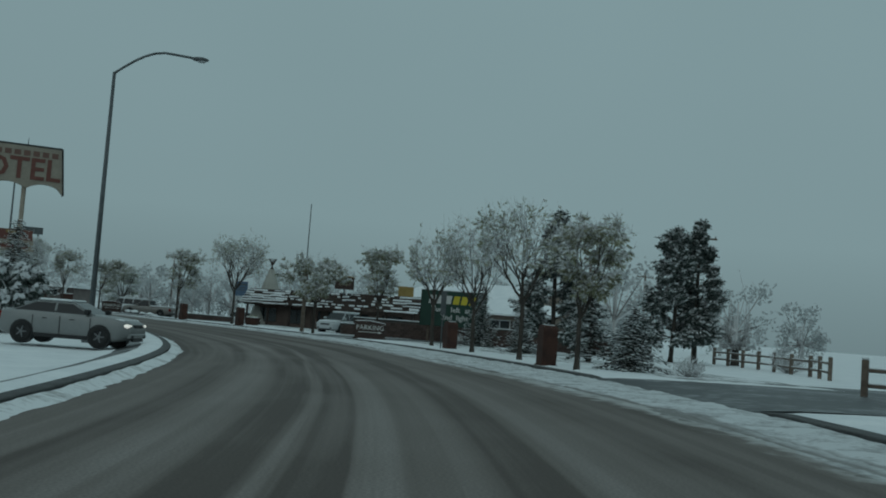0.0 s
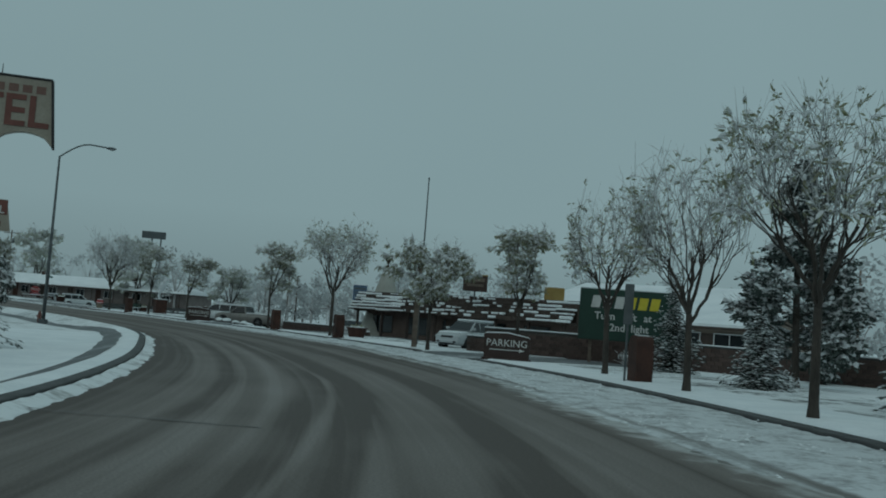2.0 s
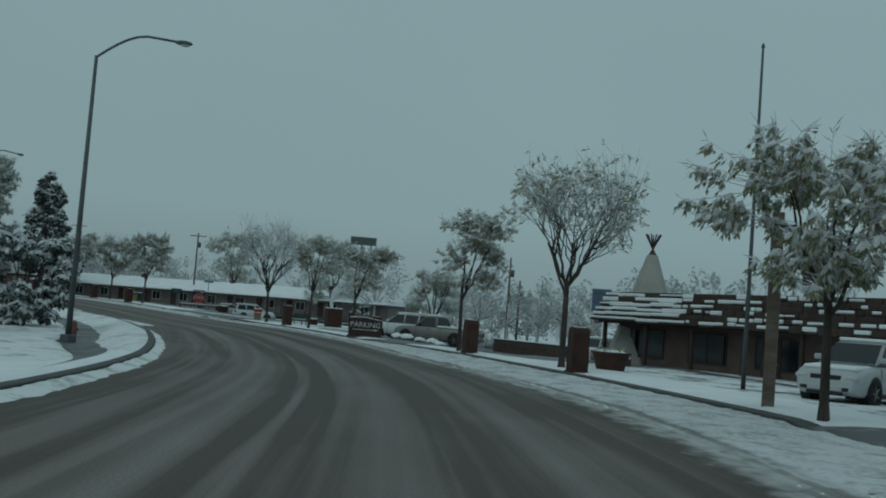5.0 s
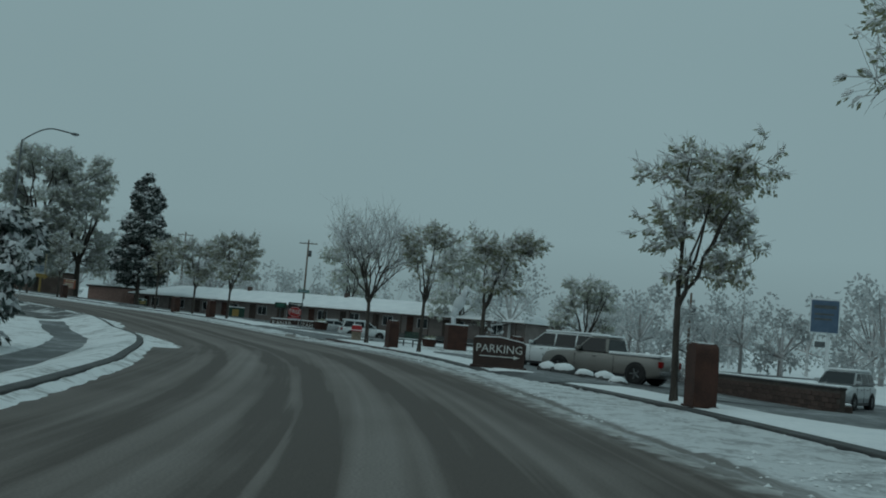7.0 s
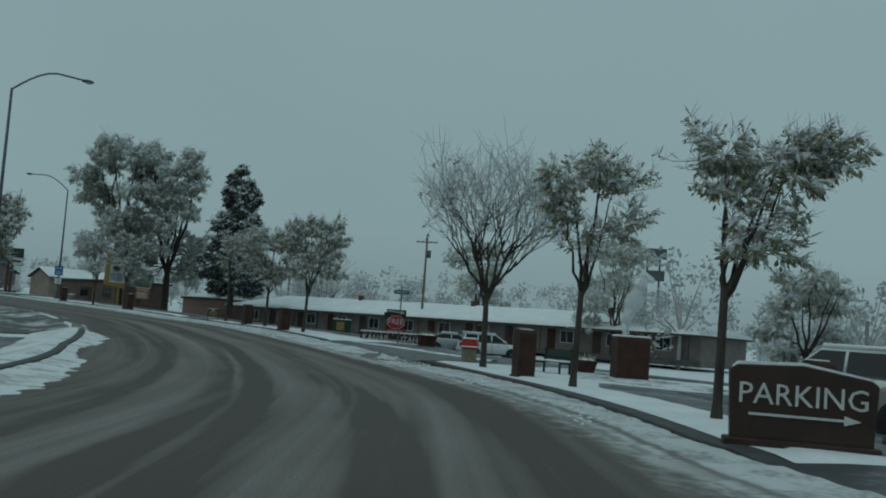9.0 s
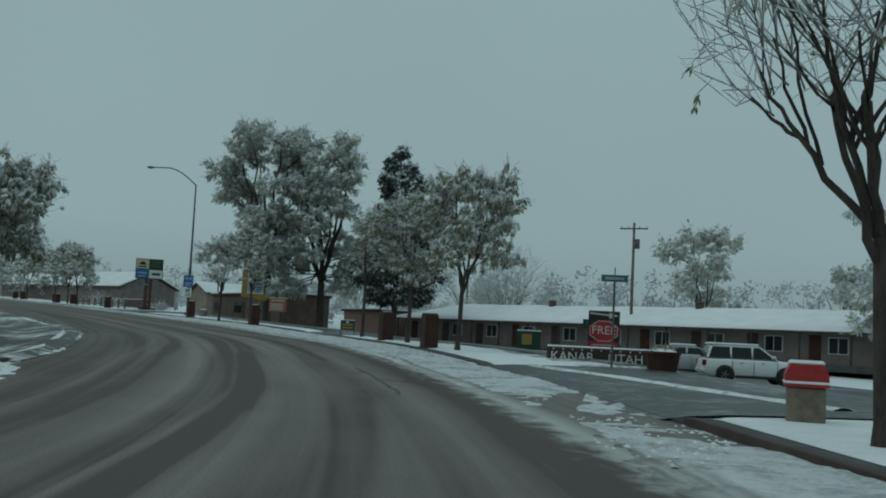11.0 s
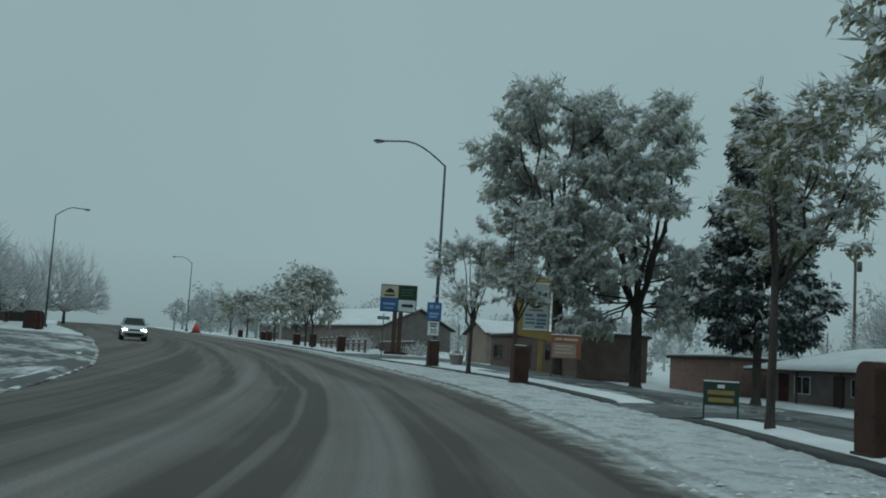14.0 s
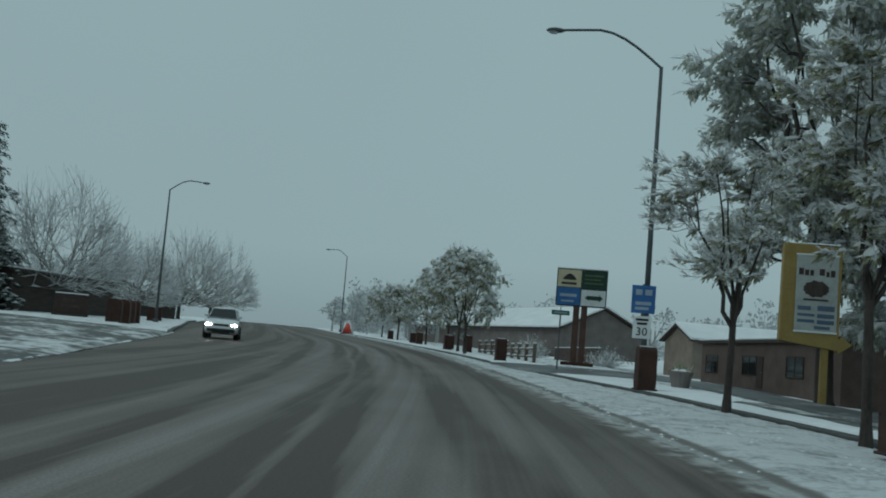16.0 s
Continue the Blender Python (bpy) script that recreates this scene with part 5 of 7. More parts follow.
def motel():
    """The long low motel: a row of doors and windows under a snow-laden roof with a walkway overhang."""
    m, L = wall_frame(-126.7, 190.4, -64.0, 184.0)
    m = Matrix.Translation((0, 0, -0.2)) @ m
    t = thing("motel", m, "long low brown motel with snow-covered pitched roof", "motel building")
    H, D = 2.15, 9.0
    part("wall", boxed((0, 0, -0.5), (L, D, H), 0.0), STUCCO_GREY, t)
    rise, hip = 1.75, 4.6
    bm = bmesh.new()
    ridge = [(-0.6 + hip, D / 2, H + rise), (L + 0.6 - hip, D / 2, H + rise)]
    eaves = [(-0.6, -1.5, H - 0.02), (L + 0.6, -1.5, H - 0.02), (L + 0.6, D + 0.6, H - 0.02), (-0.6, D + 0.6, H - 0.02)]
    lo = [bm.verts.new(q) for q in eaves]
    up = [bm.verts.new((x, y, z + 0.16)) for x, y, z in eaves]
    rg = [bm.verts.new(q) for q in ridge]
    for i in range(4):
        bm.faces.new((lo[i], lo[(i + 1) % 4], up[(i + 1) % 4], up[i]))
    bm.faces.new(lo[::-1])
    bm.faces.new((up[0], up[1], rg[1], rg[0]))
    bm.faces.new((up[1], up[2], rg[1]))
    bm.faces.new((up[2], up[3], rg[0], rg[1]))
    bm.faces.new((up[3], up[0], rg[0]))
    roof = part("roof", bm, DARK_WOOD, t)
    bm = bmesh.new()
    n = 60
    for y0, y1 in ((-1.53, D / 2), (D + 0.63, D / 2)):
        rows = []
        for j in range(6):
            v = max(0, j - 1) / 4
            x1 = L + 0.64 - hip * v
            x0 = -0.64 + hip * v
            rows.append([bm.verts.new((x0 + (x1 - x0) * i / n, y0 + (y1 - y0) * v, H + 0.13 + (rise - 0.13) * v + (0.10 + 0.04 * noise.noise((i * 0.5, j, y0)) if j else -0.01))) for i in range(n + 1)])
        for j in range(5):
            for i in range(n):
                bm.faces.new((rows[j][i], rows[j][i + 1], rows[j + 1][i + 1], rows[j + 1][i]))
    hipped = [bm.verts.new(q) for q in ((L + 0.66, -1.53, H + 0.12), (L + 0.66, D + 0.63, H + 0.12), (L + 0.66, D + 0.63, H + 0.24), (L + 0.66 - hip, D / 2, H + rise + 0.12), (L + 0.66, -1.53, H + 0.24))]
    bm.faces.new((hipped[0], hipped[1], hipped[2], hipped[4]))
    bm.faces.new((hipped[4], hipped[2], hipped[3]))
    hipped = [bm.verts.new(q) for q in ((-0.66, -1.53, H + 0.12), (-0.66, D + 0.63, H + 0.12), (-0.66, D + 0.63, H + 0.24), (-0.66 + hip, D / 2, H + rise + 0.12), (-0.66, -1.53, H + 0.24))]
    bm.faces.new((hipped[4], hipped[2], hipped[1], hipped[0]))
    bm.faces.new((hipped[3], hipped[2], hipped[4]))
    part("roof_snow", bm, SNOW, roof, smooth=True)
    for i in range(3):
        x = 17 + 17 * i
        bm = boxed((x, D / 2 - 0.5, H + 1.0), (x + 0.5, D / 2, H + 2.3), 0.02)
        part("chimney", bm, BRICK, roof)
    units = 12
    for i in range(units):
        x = 1.2 + i * (L - 2) / units
        door_unit(t, x, x + 0.92, 2.0, mat=DARK_WOOD if i % 3 else RUST)
        window_unit(t, x + 1.5, x + 3.0, 0.75, 1.9)
    for i in range(17):
        x = 0.5 + i * (L - 1) / 16
        part("porch_post", boxed((x - 0.05, -1.35, -0.3), (x + 0.05, -1.25, H)), DARK_WOOD, t)
    part("walkway", boxed((0, -1.6, -0.4), (L, 0, 0.03), 0.01), KERB, t)
    return t


motel()


def islands(name, bm, mat, parent):
    """Each loose piece of a mesh becomes a part of its own."""
    bm.verts.ensure_lookup_table()
    seen = set()
    for v in bm.verts:
        if v.index in seen:
            continue
        todo, piece = [v], []
        seen.add(v.index)
        while todo:
            a = todo.pop()
            piece.append(a)
            for e in a.link_edges:
                b = e.other_vert(a)
                if b.index not in seen:
                    seen.add(b.index)
                    todo.append(b)
        idx = {a.index: k for k, a in enumerate(piece)}
        faces = {f for a in piece for f in a.link_faces}
        mesh_object(name, [tuple(a.co) for a in piece], [tuple(idx[q.index] for q in f.verts) for f in sorted(faces, key=lambda f: f.index)], mat, parent)
    bm.free()


def ragged_shakes(bm, bms, x0, x1, y0, z0, y1, z1, rows, r, snow=0.7):
    """Courses of split-log shingles on a steep front, many of them capped with snow."""
    for j in range(rows):
        v0, v1 = j / rows, (j + 1) / rows
        ya, za, yb, zb = y0 + (y1 - y0) * v0, z0 + (z1 - z0) * v0, y0 + (y1 - y0) * v1, z0 + (z1 - z0) * v1
        x = x0 - r.uniform(0, 0.5)
        while x < x1:
            f = (x - x0) / (x1 - x0)
            ends = f < 0.22 or f > 0.86
            w = r.uniform(0.9, 2.2) if ends else r.uniform(0.35, 1.0)
            q = min(x1, x + w)
            lift = r.uniform(0.02, 0.14)
            tip = r.uniform(-0.06, 0.04)
            box(bm, (max(x0, x) + 0.015, ya - lift - 0.10, za + 0.02 + tip), (q - 0.015, yb - 0.02, zb + 0.02), 0.02)
            if r.random() < (0.9 if ends else 0.46 + 0.3 * noise.noise((x * 0.4, j * 0.7, 7))):
                a = max(x0, x) + r.uniform(-0.05, 0.2) * (not ends)
                box(bms, (a - 0.03, ya - lift - 0.15, za + 0.12 + tip), (max(a + 0.15, q + 0.03 - r.uniform(0, 0.25) * (not ends)), yb - 0.05, zb + r.uniform(-0.04, 0.05)), 0.035)
            x += w


def diner():
    """The roadside diner: a porch front under a steep shake-clad mansard, half hidden by snow."""
    m, L = wall_frame(-20.3, 109.2, -2.6, 93.6)
    t = thing("diner", m, "log-shake fronted diner with snow in ragged courses", "restaurant building")
    H = 2.5
    D = 13.0
    part("wall", boxed((0, 1.2, -0.5), (L, D, H + 0.9)), BROWN_WALL, t)
    part("soffit", boxed((-0.3, 0.0, H - 0.15), (L + 0.3, 1.5, H + 0.02)), DARK_WOOD, t)
    r = random.Random(5)
    bm, bms = bmesh.new(), bmesh.new()
    ragged_shakes(bm, bms, -0.5, L + 0.5, -0.2, H - 0.1, 0.9, H + 1.45, 6, r, 0.75)
    core = part("mansard_core", boxed((-0.3, 0.75, H - 0.1), (L + 0.3, 1.3, H + 1.4)), DARK_WOOD, t)
    islands("shake", bm, DARK_WOOD, core)
    islands("snow_slab", bms, SNOW, core)
    part("parapet_cap", boxed((-0.55, 0.85, H + 1.4), (L + 0.55, 1.15, H + 1.5), 0.01), STEEL, t)
    part("roof_snow", boxed((-0.4, 1.15, H + 0.9), (L + 0.4, D, H + 1.12), 0.05), SNOW, t)
    for i in range(8):
        x = 0.2 + i * (L - 0.4) / 7
        part("porch_post", boxed((x - 0.09, 0.0, -0.4), (x + 0.09, 0.18, H - 0.1), 0.015), DARK_WOOD, t)
    for i in range(5):
        x = 1.0 + i * 4.4
        window_unit(t, x, x + 2.6, 0.7, 2.15, y=1.17, mat=DARK_WOOD)
    door_unit(t, 10.2, 11.3, 2.1, y=1.17)
    part("porch_floor", boxed((0, -0.2, -0.5), (L, 1.2, 0.04), 0.01), KERB, t)
    return t


diner()


def shop_hall(name, a, b, depth, h, rise, label, wall, windows=0, flat=False, frames=None):
    """A plain hall with a pitched or flat snow-covered roof."""
    m, L = wall_frame(*a, *b)
    t = thing(name, m, label, "building")
    part("wall", boxed((0, 0, -0.6), (L, depth, h)), wall, t)
    bm, bs = bmesh.new(), bmesh.new()
    if flat:
        box(bm, (-0.25, -0.25, h), (L + 0.25, depth + 0.25, h + 0.22), 0.02)
        box(bs, (-0.2, -0.2, h + 0.22), (L + 0.2, depth + 0.2, h + 0.36), 0.05)
    else:
        prof = [(-0.5, h - 0.1), (depth / 2, h + rise), (depth + 0.5, h - 0.1), (depth + 0.5, h + 0.08), (depth / 2, h + rise + 0.2), (-0.5, h + 0.08)]
        sn = [(-0.52, h + 0.06), (depth / 2, h + rise + 0.19), (depth + 0.52, h + 0.06), (depth + 0.52, h + 0.22), (depth / 2, h + rise + 0.36), (-0.52, h + 0.22)]
        for q, pr in ((bm, prof), (bs, sn)):
            lo = [q.verts.new((-0.4, y, z)) for y, z in pr]
            hi = [q.verts.new((L + 0.4, y, z)) for y, z in pr]
            for i in range(6):
                j = (i + 1) % 6
                q.faces.new((lo[i], lo[j], hi[j], hi[i]))
            q.faces.new((lo[0], lo[1], lo[4], lo[5]))
            q.faces.new((lo[1], lo[2], lo[3], lo[4]))
            q.faces.new((hi[0], hi[5], hi[4], hi[1]))
            q.faces.new((hi[1], hi[4], hi[3], hi[2]))
        # gable walls
        for x in (0.0, L - 0.15):
            g = bmesh.new()
            v = [g.verts.new((x + dx, y, z)) for dx in (0, 0.15) for y, z in ((0, h - 0.01), (depth, h - 0.01), (depth / 2, h + rise - 0.05))]
            g.faces.new(v[:3])
            g.faces.new(v[3:][::-1])
            for i in range(3):
                j = (i + 1) % 3
                g.faces.new((v[i], v[j], v[j + 3], v[i + 3]))
            part("gable", g, wall, t)
    roof = part("roof", bm, DARK_WOOD, t)
    part("roof_snow", bs, SNOW, roof)
    for i in range(windows):
        x = 1.0 + i * (L - 1) / windows
        window_unit(t, x, x + min(2.4, L / windows * 0.6), 0.8, 2.1, mat=frames)
    if windows:
        door_unit(t, L * 0.5 - 0.5, L * 0.5 + 0.45, 2.05)
    return t


SIDING = material("dark_brown_siding", (0.035, 0.026, 0.022), (0.075, 0.058, 0.05), rough=0.8, scale=1.5, fine=12, bump=0.3, stretch=(1, 1, 6))
shop_hall("shop_building", (-5.0, 104.0), (7.0, 96.0), 14, 3.3, 2.0, "long tan shop building with a broad snowy roof", STUCCO, 0)
shop_hall("shop_building", (3.0, 88.0), (8.5, 84.0), 6, 2.4, 0.8, "low tan annexe with snowy roof", STUCCO, 2)
shop_hall("brick_house", (-136.5, 190.2), (-128.5, 188.8), 5, 2.3, 1.2, "low dull red brick outbuilding behind the cottonwoods", BRICK_PALE, 0, True)
shop_hall("gabled_house", (-176.5, 208.3), (-179.0, 196.5), 7.1, 3.1, 1.3, "tan house with its plain gable to the road", STUCCO, 0)
shop_hall("brown_shop", (-163.5, 190.5), (-142.0, 185.5), 6, 2.9, 0, "flat-roofed brown shop with dark windows", BROWN_WALL, 3, True, DARK_WOOD)
shop_hall("long_motel_wing", (-218.0, 185.0), (-183.0, 188.0), 9, 1.9, 2.1, "long low building with white snowy roof", STUCCO_GREY, 0)
shop_hall("dark_house", (-204.0, 141.9), (-193.4, 133.5), 9, 3.0, 0, "dark brown flat-roofed house behind frosted trees", SIDING, 3, True)
shop_hall("small_house", (-238.0, 153.0), (-233.9, 148.5), 7, 2.9, 1.3, "small dark house under a snowy roof", SIDING, 1)


# ---------------------------------------------------------------- vehicles
def paint_material(name, c):
    return material(name, c, [q * 1.12 for q in c], rough=0.35, scale=1.5, fine=12, bump=0.03, spec=0.5, coat=0.3)


SILVER = paint_material("silver_grey_car_paint", (0.19, 0.196, 0.194))
PEWTER = paint_material("pewter_car_paint", (0.20, 0.19, 0.175))
PALE = paint_material("off_white_car_paint", (0.62, 0.65, 0.66))
ICE = paint_material("pale_silver_car_paint", (0.38, 0.40, 0.41))

KINDS = {   # length, width, wheel radius, axles, upper line, cabin outline, glass division
    "sedan": (4.65, 1.78, 0.345, (-1.35, 1.34), [(-2.32, 0.90), (-2.2, 1.06), (-1.3, 1.08), (0.9, 1.05), (1.75, 0.98), (2.2, 0.90), (2.32, 0.80)], [(-1.95, 1.0), (-0.95, 1.43), (0.15, 1.46), (1.2, 0.97)], (-0.28,)),
    "suv": (4.6, 1.84, 0.36, (-1.32, 1.35), [(-2.28, 0.95), (-2.2, 1.05), (-1.0, 1.06), (0.9, 1.05), (1.95, 0.95), (2.28, 0.70)], [(-2.18, 1.03), (-1.95, 1.66), (0.2, 1.70), (1.15, 1.03)], (-1.05, -0.1)),
    "wagon": (5.5, 1.98, 0.39, (-1.65, 1.68), [(-2.72, 1.0), (-2.68, 1.12), (-1.0, 1.13), (1.1, 1.12), (2.4, 1.05), (2.72, 0.85)], [(-2.62, 1.1), (-2.45, 1.80), (0.35, 1.85), (1.3, 1.1)], (-1.45, -0.3)),
    "pickup": (5.7, 1.98, 0.41, (-1.75, 1.85), [(-2.84, 1.05), (-2.8, 1.13), (-1.0, 1.13), (1.35, 1.14), (2.5, 1.08), (2.84, 0.85)], [(-0.38, 1.1), (-0.28, 1.78), (0.55, 1.82), (1.3, 1.1)], ()),
}


def wheel(parent, x, y, r, side):
    w = new("wheel", None)
    w.parent = parent
    w.location = (x, y, r)
    bm = bmesh.new()
    prof = [(r * 0.62, -0.09), (r * 0.95, -0.105), (r, -0.07), (r, 0.07), (r * 0.95, 0.105), (r * 0.62, 0.09)]
    n = 20
    rings = [[bm.verts.new((a * math.cos(2 * math.pi * k / n), b, a * math.sin(2 * math.pi * k / n))) for k in range(n)] for a, b in prof]
    for i in range(len(prof) - 1):
        for k in range(n):
            bm.faces.new((rings[i][k], rings[i][(k + 1) % n], rings[i + 1][(k + 1) % n], rings[i + 1][k]))
    part("tyre", bm, RUBBER, w, smooth=True)
    bm = bmesh.new()
    rod(bm, (0, -0.06, 0), (0, 0.06, 0), r * 0.63, n=20)
    for k in range(5):
        a = 2 * math.pi * k / 5
        rod(bm, (0, side * 0.075, 0), (r * 0.55 * math.cos(a), side * 0.08, r * 0.55 * math.sin(a)), r * 0.09, r * 0.07, 5)
    rod(bm, (0, side * 0.05, 0), (0, side * 0.1, 0), r * 0.14, n=8)
    part("rim", bm, CHROME, w)


def vehicle(kind, m, paint, label, name, lamps=None, snow=0.6, lower=None):
    L, W, R, axles, upper, cabin, divs = KINDS[kind]
    t = thing(name, m, label, "car" if kind != "pickup" else "pickup truck")
    ux, uz = [p[0] for p in upper], [p[1] for p in upper]
    bm = bmesh.new()
    xs = np.concatenate([[-L / 2, -L / 2 + 0.06, -L / 2 + 0.25], np.linspace(-L / 2 + 0.6, L / 2 - 0.6, 11), [L / 2 - 0.25, L / 2 - 0.06, L / 2]])
    rings = []
    for x in xs:
        k = abs(x) / (L / 2)
        w = W / 2 * (1 - 0.20 * max(0, (k - 0.8) / 0.2) ** 2)
        zt = float(np.interp(x, ux, uz)) - (0.10 if k > 0.995 else 0)
        zb = R * 0.62 + 0.18 * max(0, (k - 0.85) / 0.15)
        zm = zb + (zt - zb) * 0.55
        half = [(w * 0.86, zb), (w * 0.97, zb + 0.1), (w, zm), (w * 0.985, zt - 0.10), (w * 0.93, zt - 0.02), (w * 0.6, zt + 0.03)]
        pts = [(-y, z) for y, z in half] + [(y, z) for y, z in half[::-1]]
        rings.append([bm.verts.new((x, y, z)) for y, z in pts])
    n = len(rings[0])
    for i in range(len(rings) - 1):
        for k in range(n):
            bm.faces.new((rings[i][k], rings[i][(k + 1) % n], rings[i + 1][(k + 1) % n], rings[i + 1][k]))
    bm.faces.new(rings[0])
    bm.faces.new(rings[-1][::-1])
    body = part("body", bm, paint, t, smooth=True)
    # cabin with leaning sides
    z0, z1 = min(p[1] for p in cabin), max(p[1] for p in cabin)

    def half_width(z):
        return W / 2 * (0.93 - 0.20 * (z - z0) / (z1 - z0))

    bm = bmesh.new()
    a = [bm.verts.new((x, -half_width(z), z)) for x, z in cabin]
    b = [bm.verts.new((x, half_width(z), z)) for x, z in cabin]
    bm.faces.new(a)
    bm.faces.new(b[::-1])
    for i in range(4):
        j = (i + 1) % 4
        bm.faces.new((a[j], a[i], b[i], b[j]))
    bmesh.ops.bevel(bm, geom=bm.edges[:], offset=0.085, segments=3, affect='EDGES')
    part("cabin", bm, paint, t, smooth=True)
    # side glass between the pillars
    (xa, za), (xb, zb_), (xc, zc), (xd, zd) = cabin
    zl, zh = z0 + 0.07, z1 - 0.10

    def edge(x0, y0, x1, y1, z):
        return x0 + (x1 - x0) * (z - y0) / (y1 - y0)
    rear_l, rear_h = edge(xa, za, xb, zb_, zl) + 0.12, edge(xa, za, xb, zb_, zh) + 0.10
    fro_l, fro_h = edge(xd, zd, xc, zc, zl) - 0.14, edge(xd, zd, xc, zc, zh) - 0.10
    cuts = [None, *divs, None]
    for side in (-1, 1):
        for i in range(len(cuts) - 1):
            lo = (rear_l, rear_h) if cuts[i] is None else (cuts[i] + 0.04, cuts[i] + 0.04)
            hi = (fro_l, fro_h) if cuts[i + 1] is None else (cuts[i + 1] - 0.04, cuts[i + 1] - 0.04)
            g = bmesh.new()
            v = [g.verts.new((x, side * (half_width(z) + 0.006 + o), z)) for o in (0, -0.03) for x, z in ((lo[0], zl), (hi[0], zl), (hi[1], zh), (lo[1], zh))]
            g.faces.new(v[:4])
            g.faces.new(v[4:][::-1])
            for k in range(4):
                g.faces.new((v[k], v[(k + 1) % 4], v[4 + (k + 1) % 4], v[4 + k]))
            part("side_window", g, GLASS, t)
    for nm, (x0, y0), (x1, y1), sg in (("windscreen", (xd, zd), (xc, zc), 1), ("rear_window", (xa, za), (xb, zb_), -1)):
        g = bmesh.new()
        nx, nz = sg * abs(y1 - y0), abs(x1 - x0)
        q = math.hypot(nx, nz)
        v = []
        for o in (0.008, -0.02):
            for u, k in ((0.12, -1), (0.12, 1), (0.88, 1), (0.88, -1)):
                x, z = x0 + (x1 - x0) * u, y0 + (y1 - y0) * u
                v.append(g.verts.new((x + nx / q * o, k * (half_width(z) - 0.09), z + nz / q * o)))
        g.faces.new(v[:4])
        g.faces.new(v[4:][::-1])
        for k in range(4):
            g.faces.new((v[k], v[(k + 1) % 4], v[4 + (k + 1) % 4], v[4 + k]))
        part(nm, g, GLASS, t)
    for x in axles:
        for side in (-1, 1):
            bm = bmesh.new()
            rod(bm, (x, side * (W / 2 - 0.25), R * 1.02), (x, side * (W / 2 + 0.004), R * 1.02), R * 1.17, n=20)
            part("wheel_arch", bm, BLACK, t)
            wheel(t, x, side * (W / 2 - 0.06), R, side)
    hz = float(np.interp(L / 2 - 0.25, ux, uz)) - 0.17
    for side in (-1, 1):
        bm = boxed((L / 2 - 0.30, side * W * 0.36 - 0.17, hz - 0.06), (L / 2 - 0.02, side * W * 0.36 + 0.17, hz + 0.07), 0.04)
        part("headlight", bm, lamps or HEADLIGHT, t)
        bm = boxed((-L / 2 - 0.012, side * W * 0.40 - 0.09, 0.72), (-L / 2 + 0.2, side * W * 0.40 + 0.09, 0.98), 0.02)
        part("tail_light", bm, TAILLIGHT, t)
        mz = z0 + 0.10
        mir = part("door_mirror", boxed((xd - 0.42, side * (W / 2 - 0.02) - 0.10, mz), (xd - 0.24, side * (W / 2 - 0.02) + 0.12, mz + 0.15), 0.03), BLACK if kind == "sedan" else paint, t)
    bm = boxed((L / 2 - 0.12, -W * 0.40, 0.34), (L / 2 + 0.03, W * 0.40, 0.52), 0.04)
    part("front_bumper", bm, lower or paint, t)
    for side in (-1, 1):
        part("sill", boxed((axles[0] + R * 1.2, side * W * 0.485 - 0.03, R * 0.60), (axles[1] - R * 1.2, side * W * 0.485 + 0.02, R * 0.60 + 0.13), 0.02), BLACK, t)
        part("fog_light", boxed((L / 2 - 0.02, side * W * 0.30 - 0.10, 0.37), (L / 2 + 0.045, side * W * 0.30 + 0.10, 0.47), 0.02), BLACK, t)
        for x in ((-0.72, 1.12) if kind == "pickup" else (-1.0, -0.05, 1.0)):
            part("door_gap", boxed((x - 0.006, side * W * 0.5 - 0.02, R * 0.9), (x + 0.006, side * W * 0.5 + 0.003, z0 - 0.04)), BLACK, t)
    bm = boxed((-L / 2 - 0.05, -W * 0.44, 0.42), (-L / 2 + 0.12, W * 0.44, 0.60), 0.04)
    part("rear_bumper", bm, CHROME if kind in ("pickup", "wagon") else paint, t)
    part("grille", boxed((L / 2 - 0.10, -W * 0.22, hz - 0.06), (L / 2 + 0.012, W * 0.22, hz + 0.06), 0.02), BLACK, t)
    part("air_intake", boxed((L / 2 - 0.06, -W * 0.26, R * 0.72), (L / 2 + 0.04, W * 0.26, R * 0.72 + 0.09), 0.02), BLACK, t)
    part("plate", boxed((-L / 2 - 0.06, -0.15, 0.62), (-L / 2 - 0.005, 0.15, 0.74), 0.005), WHITE, t)
    for side in (-1, 1):
        for x in ([0.35] if kind == "pickup" else [-0.45, 0.5]):
            part("door_handle", boxed((x - 0.22, side * W / 2 * 0.985 - 0.02, z0 - 0.14), (x - 0.06, side * W / 2 * 0.985 + 0.025, z0 - 0.11), 0.006), BLACK, t)
    if kind == "pickup":
        part("bed_floor", boxed((-L / 2 + 0.12, -W / 2 + 0.16, 1.10), (-0.48, W / 2 - 0.16, 1.165), 0.01), BLACK, t)
        for side in (-1, 1):
            part("bed_rail_snow", boxed((-L / 2 + 0.05, side * (W / 2 - 0.10) - 0.09, 1.12), (-0.46, side * (W / 2 - 0.10) + 0.09, 1.24), 0.03), SNOW, t)
        part("bed_snow", boxed((-L / 2 + 0.15, -W / 2 + 0.18, 1.15), (-0.50, W / 2 - 0.18, 1.21), 0.02), SNOW, t)
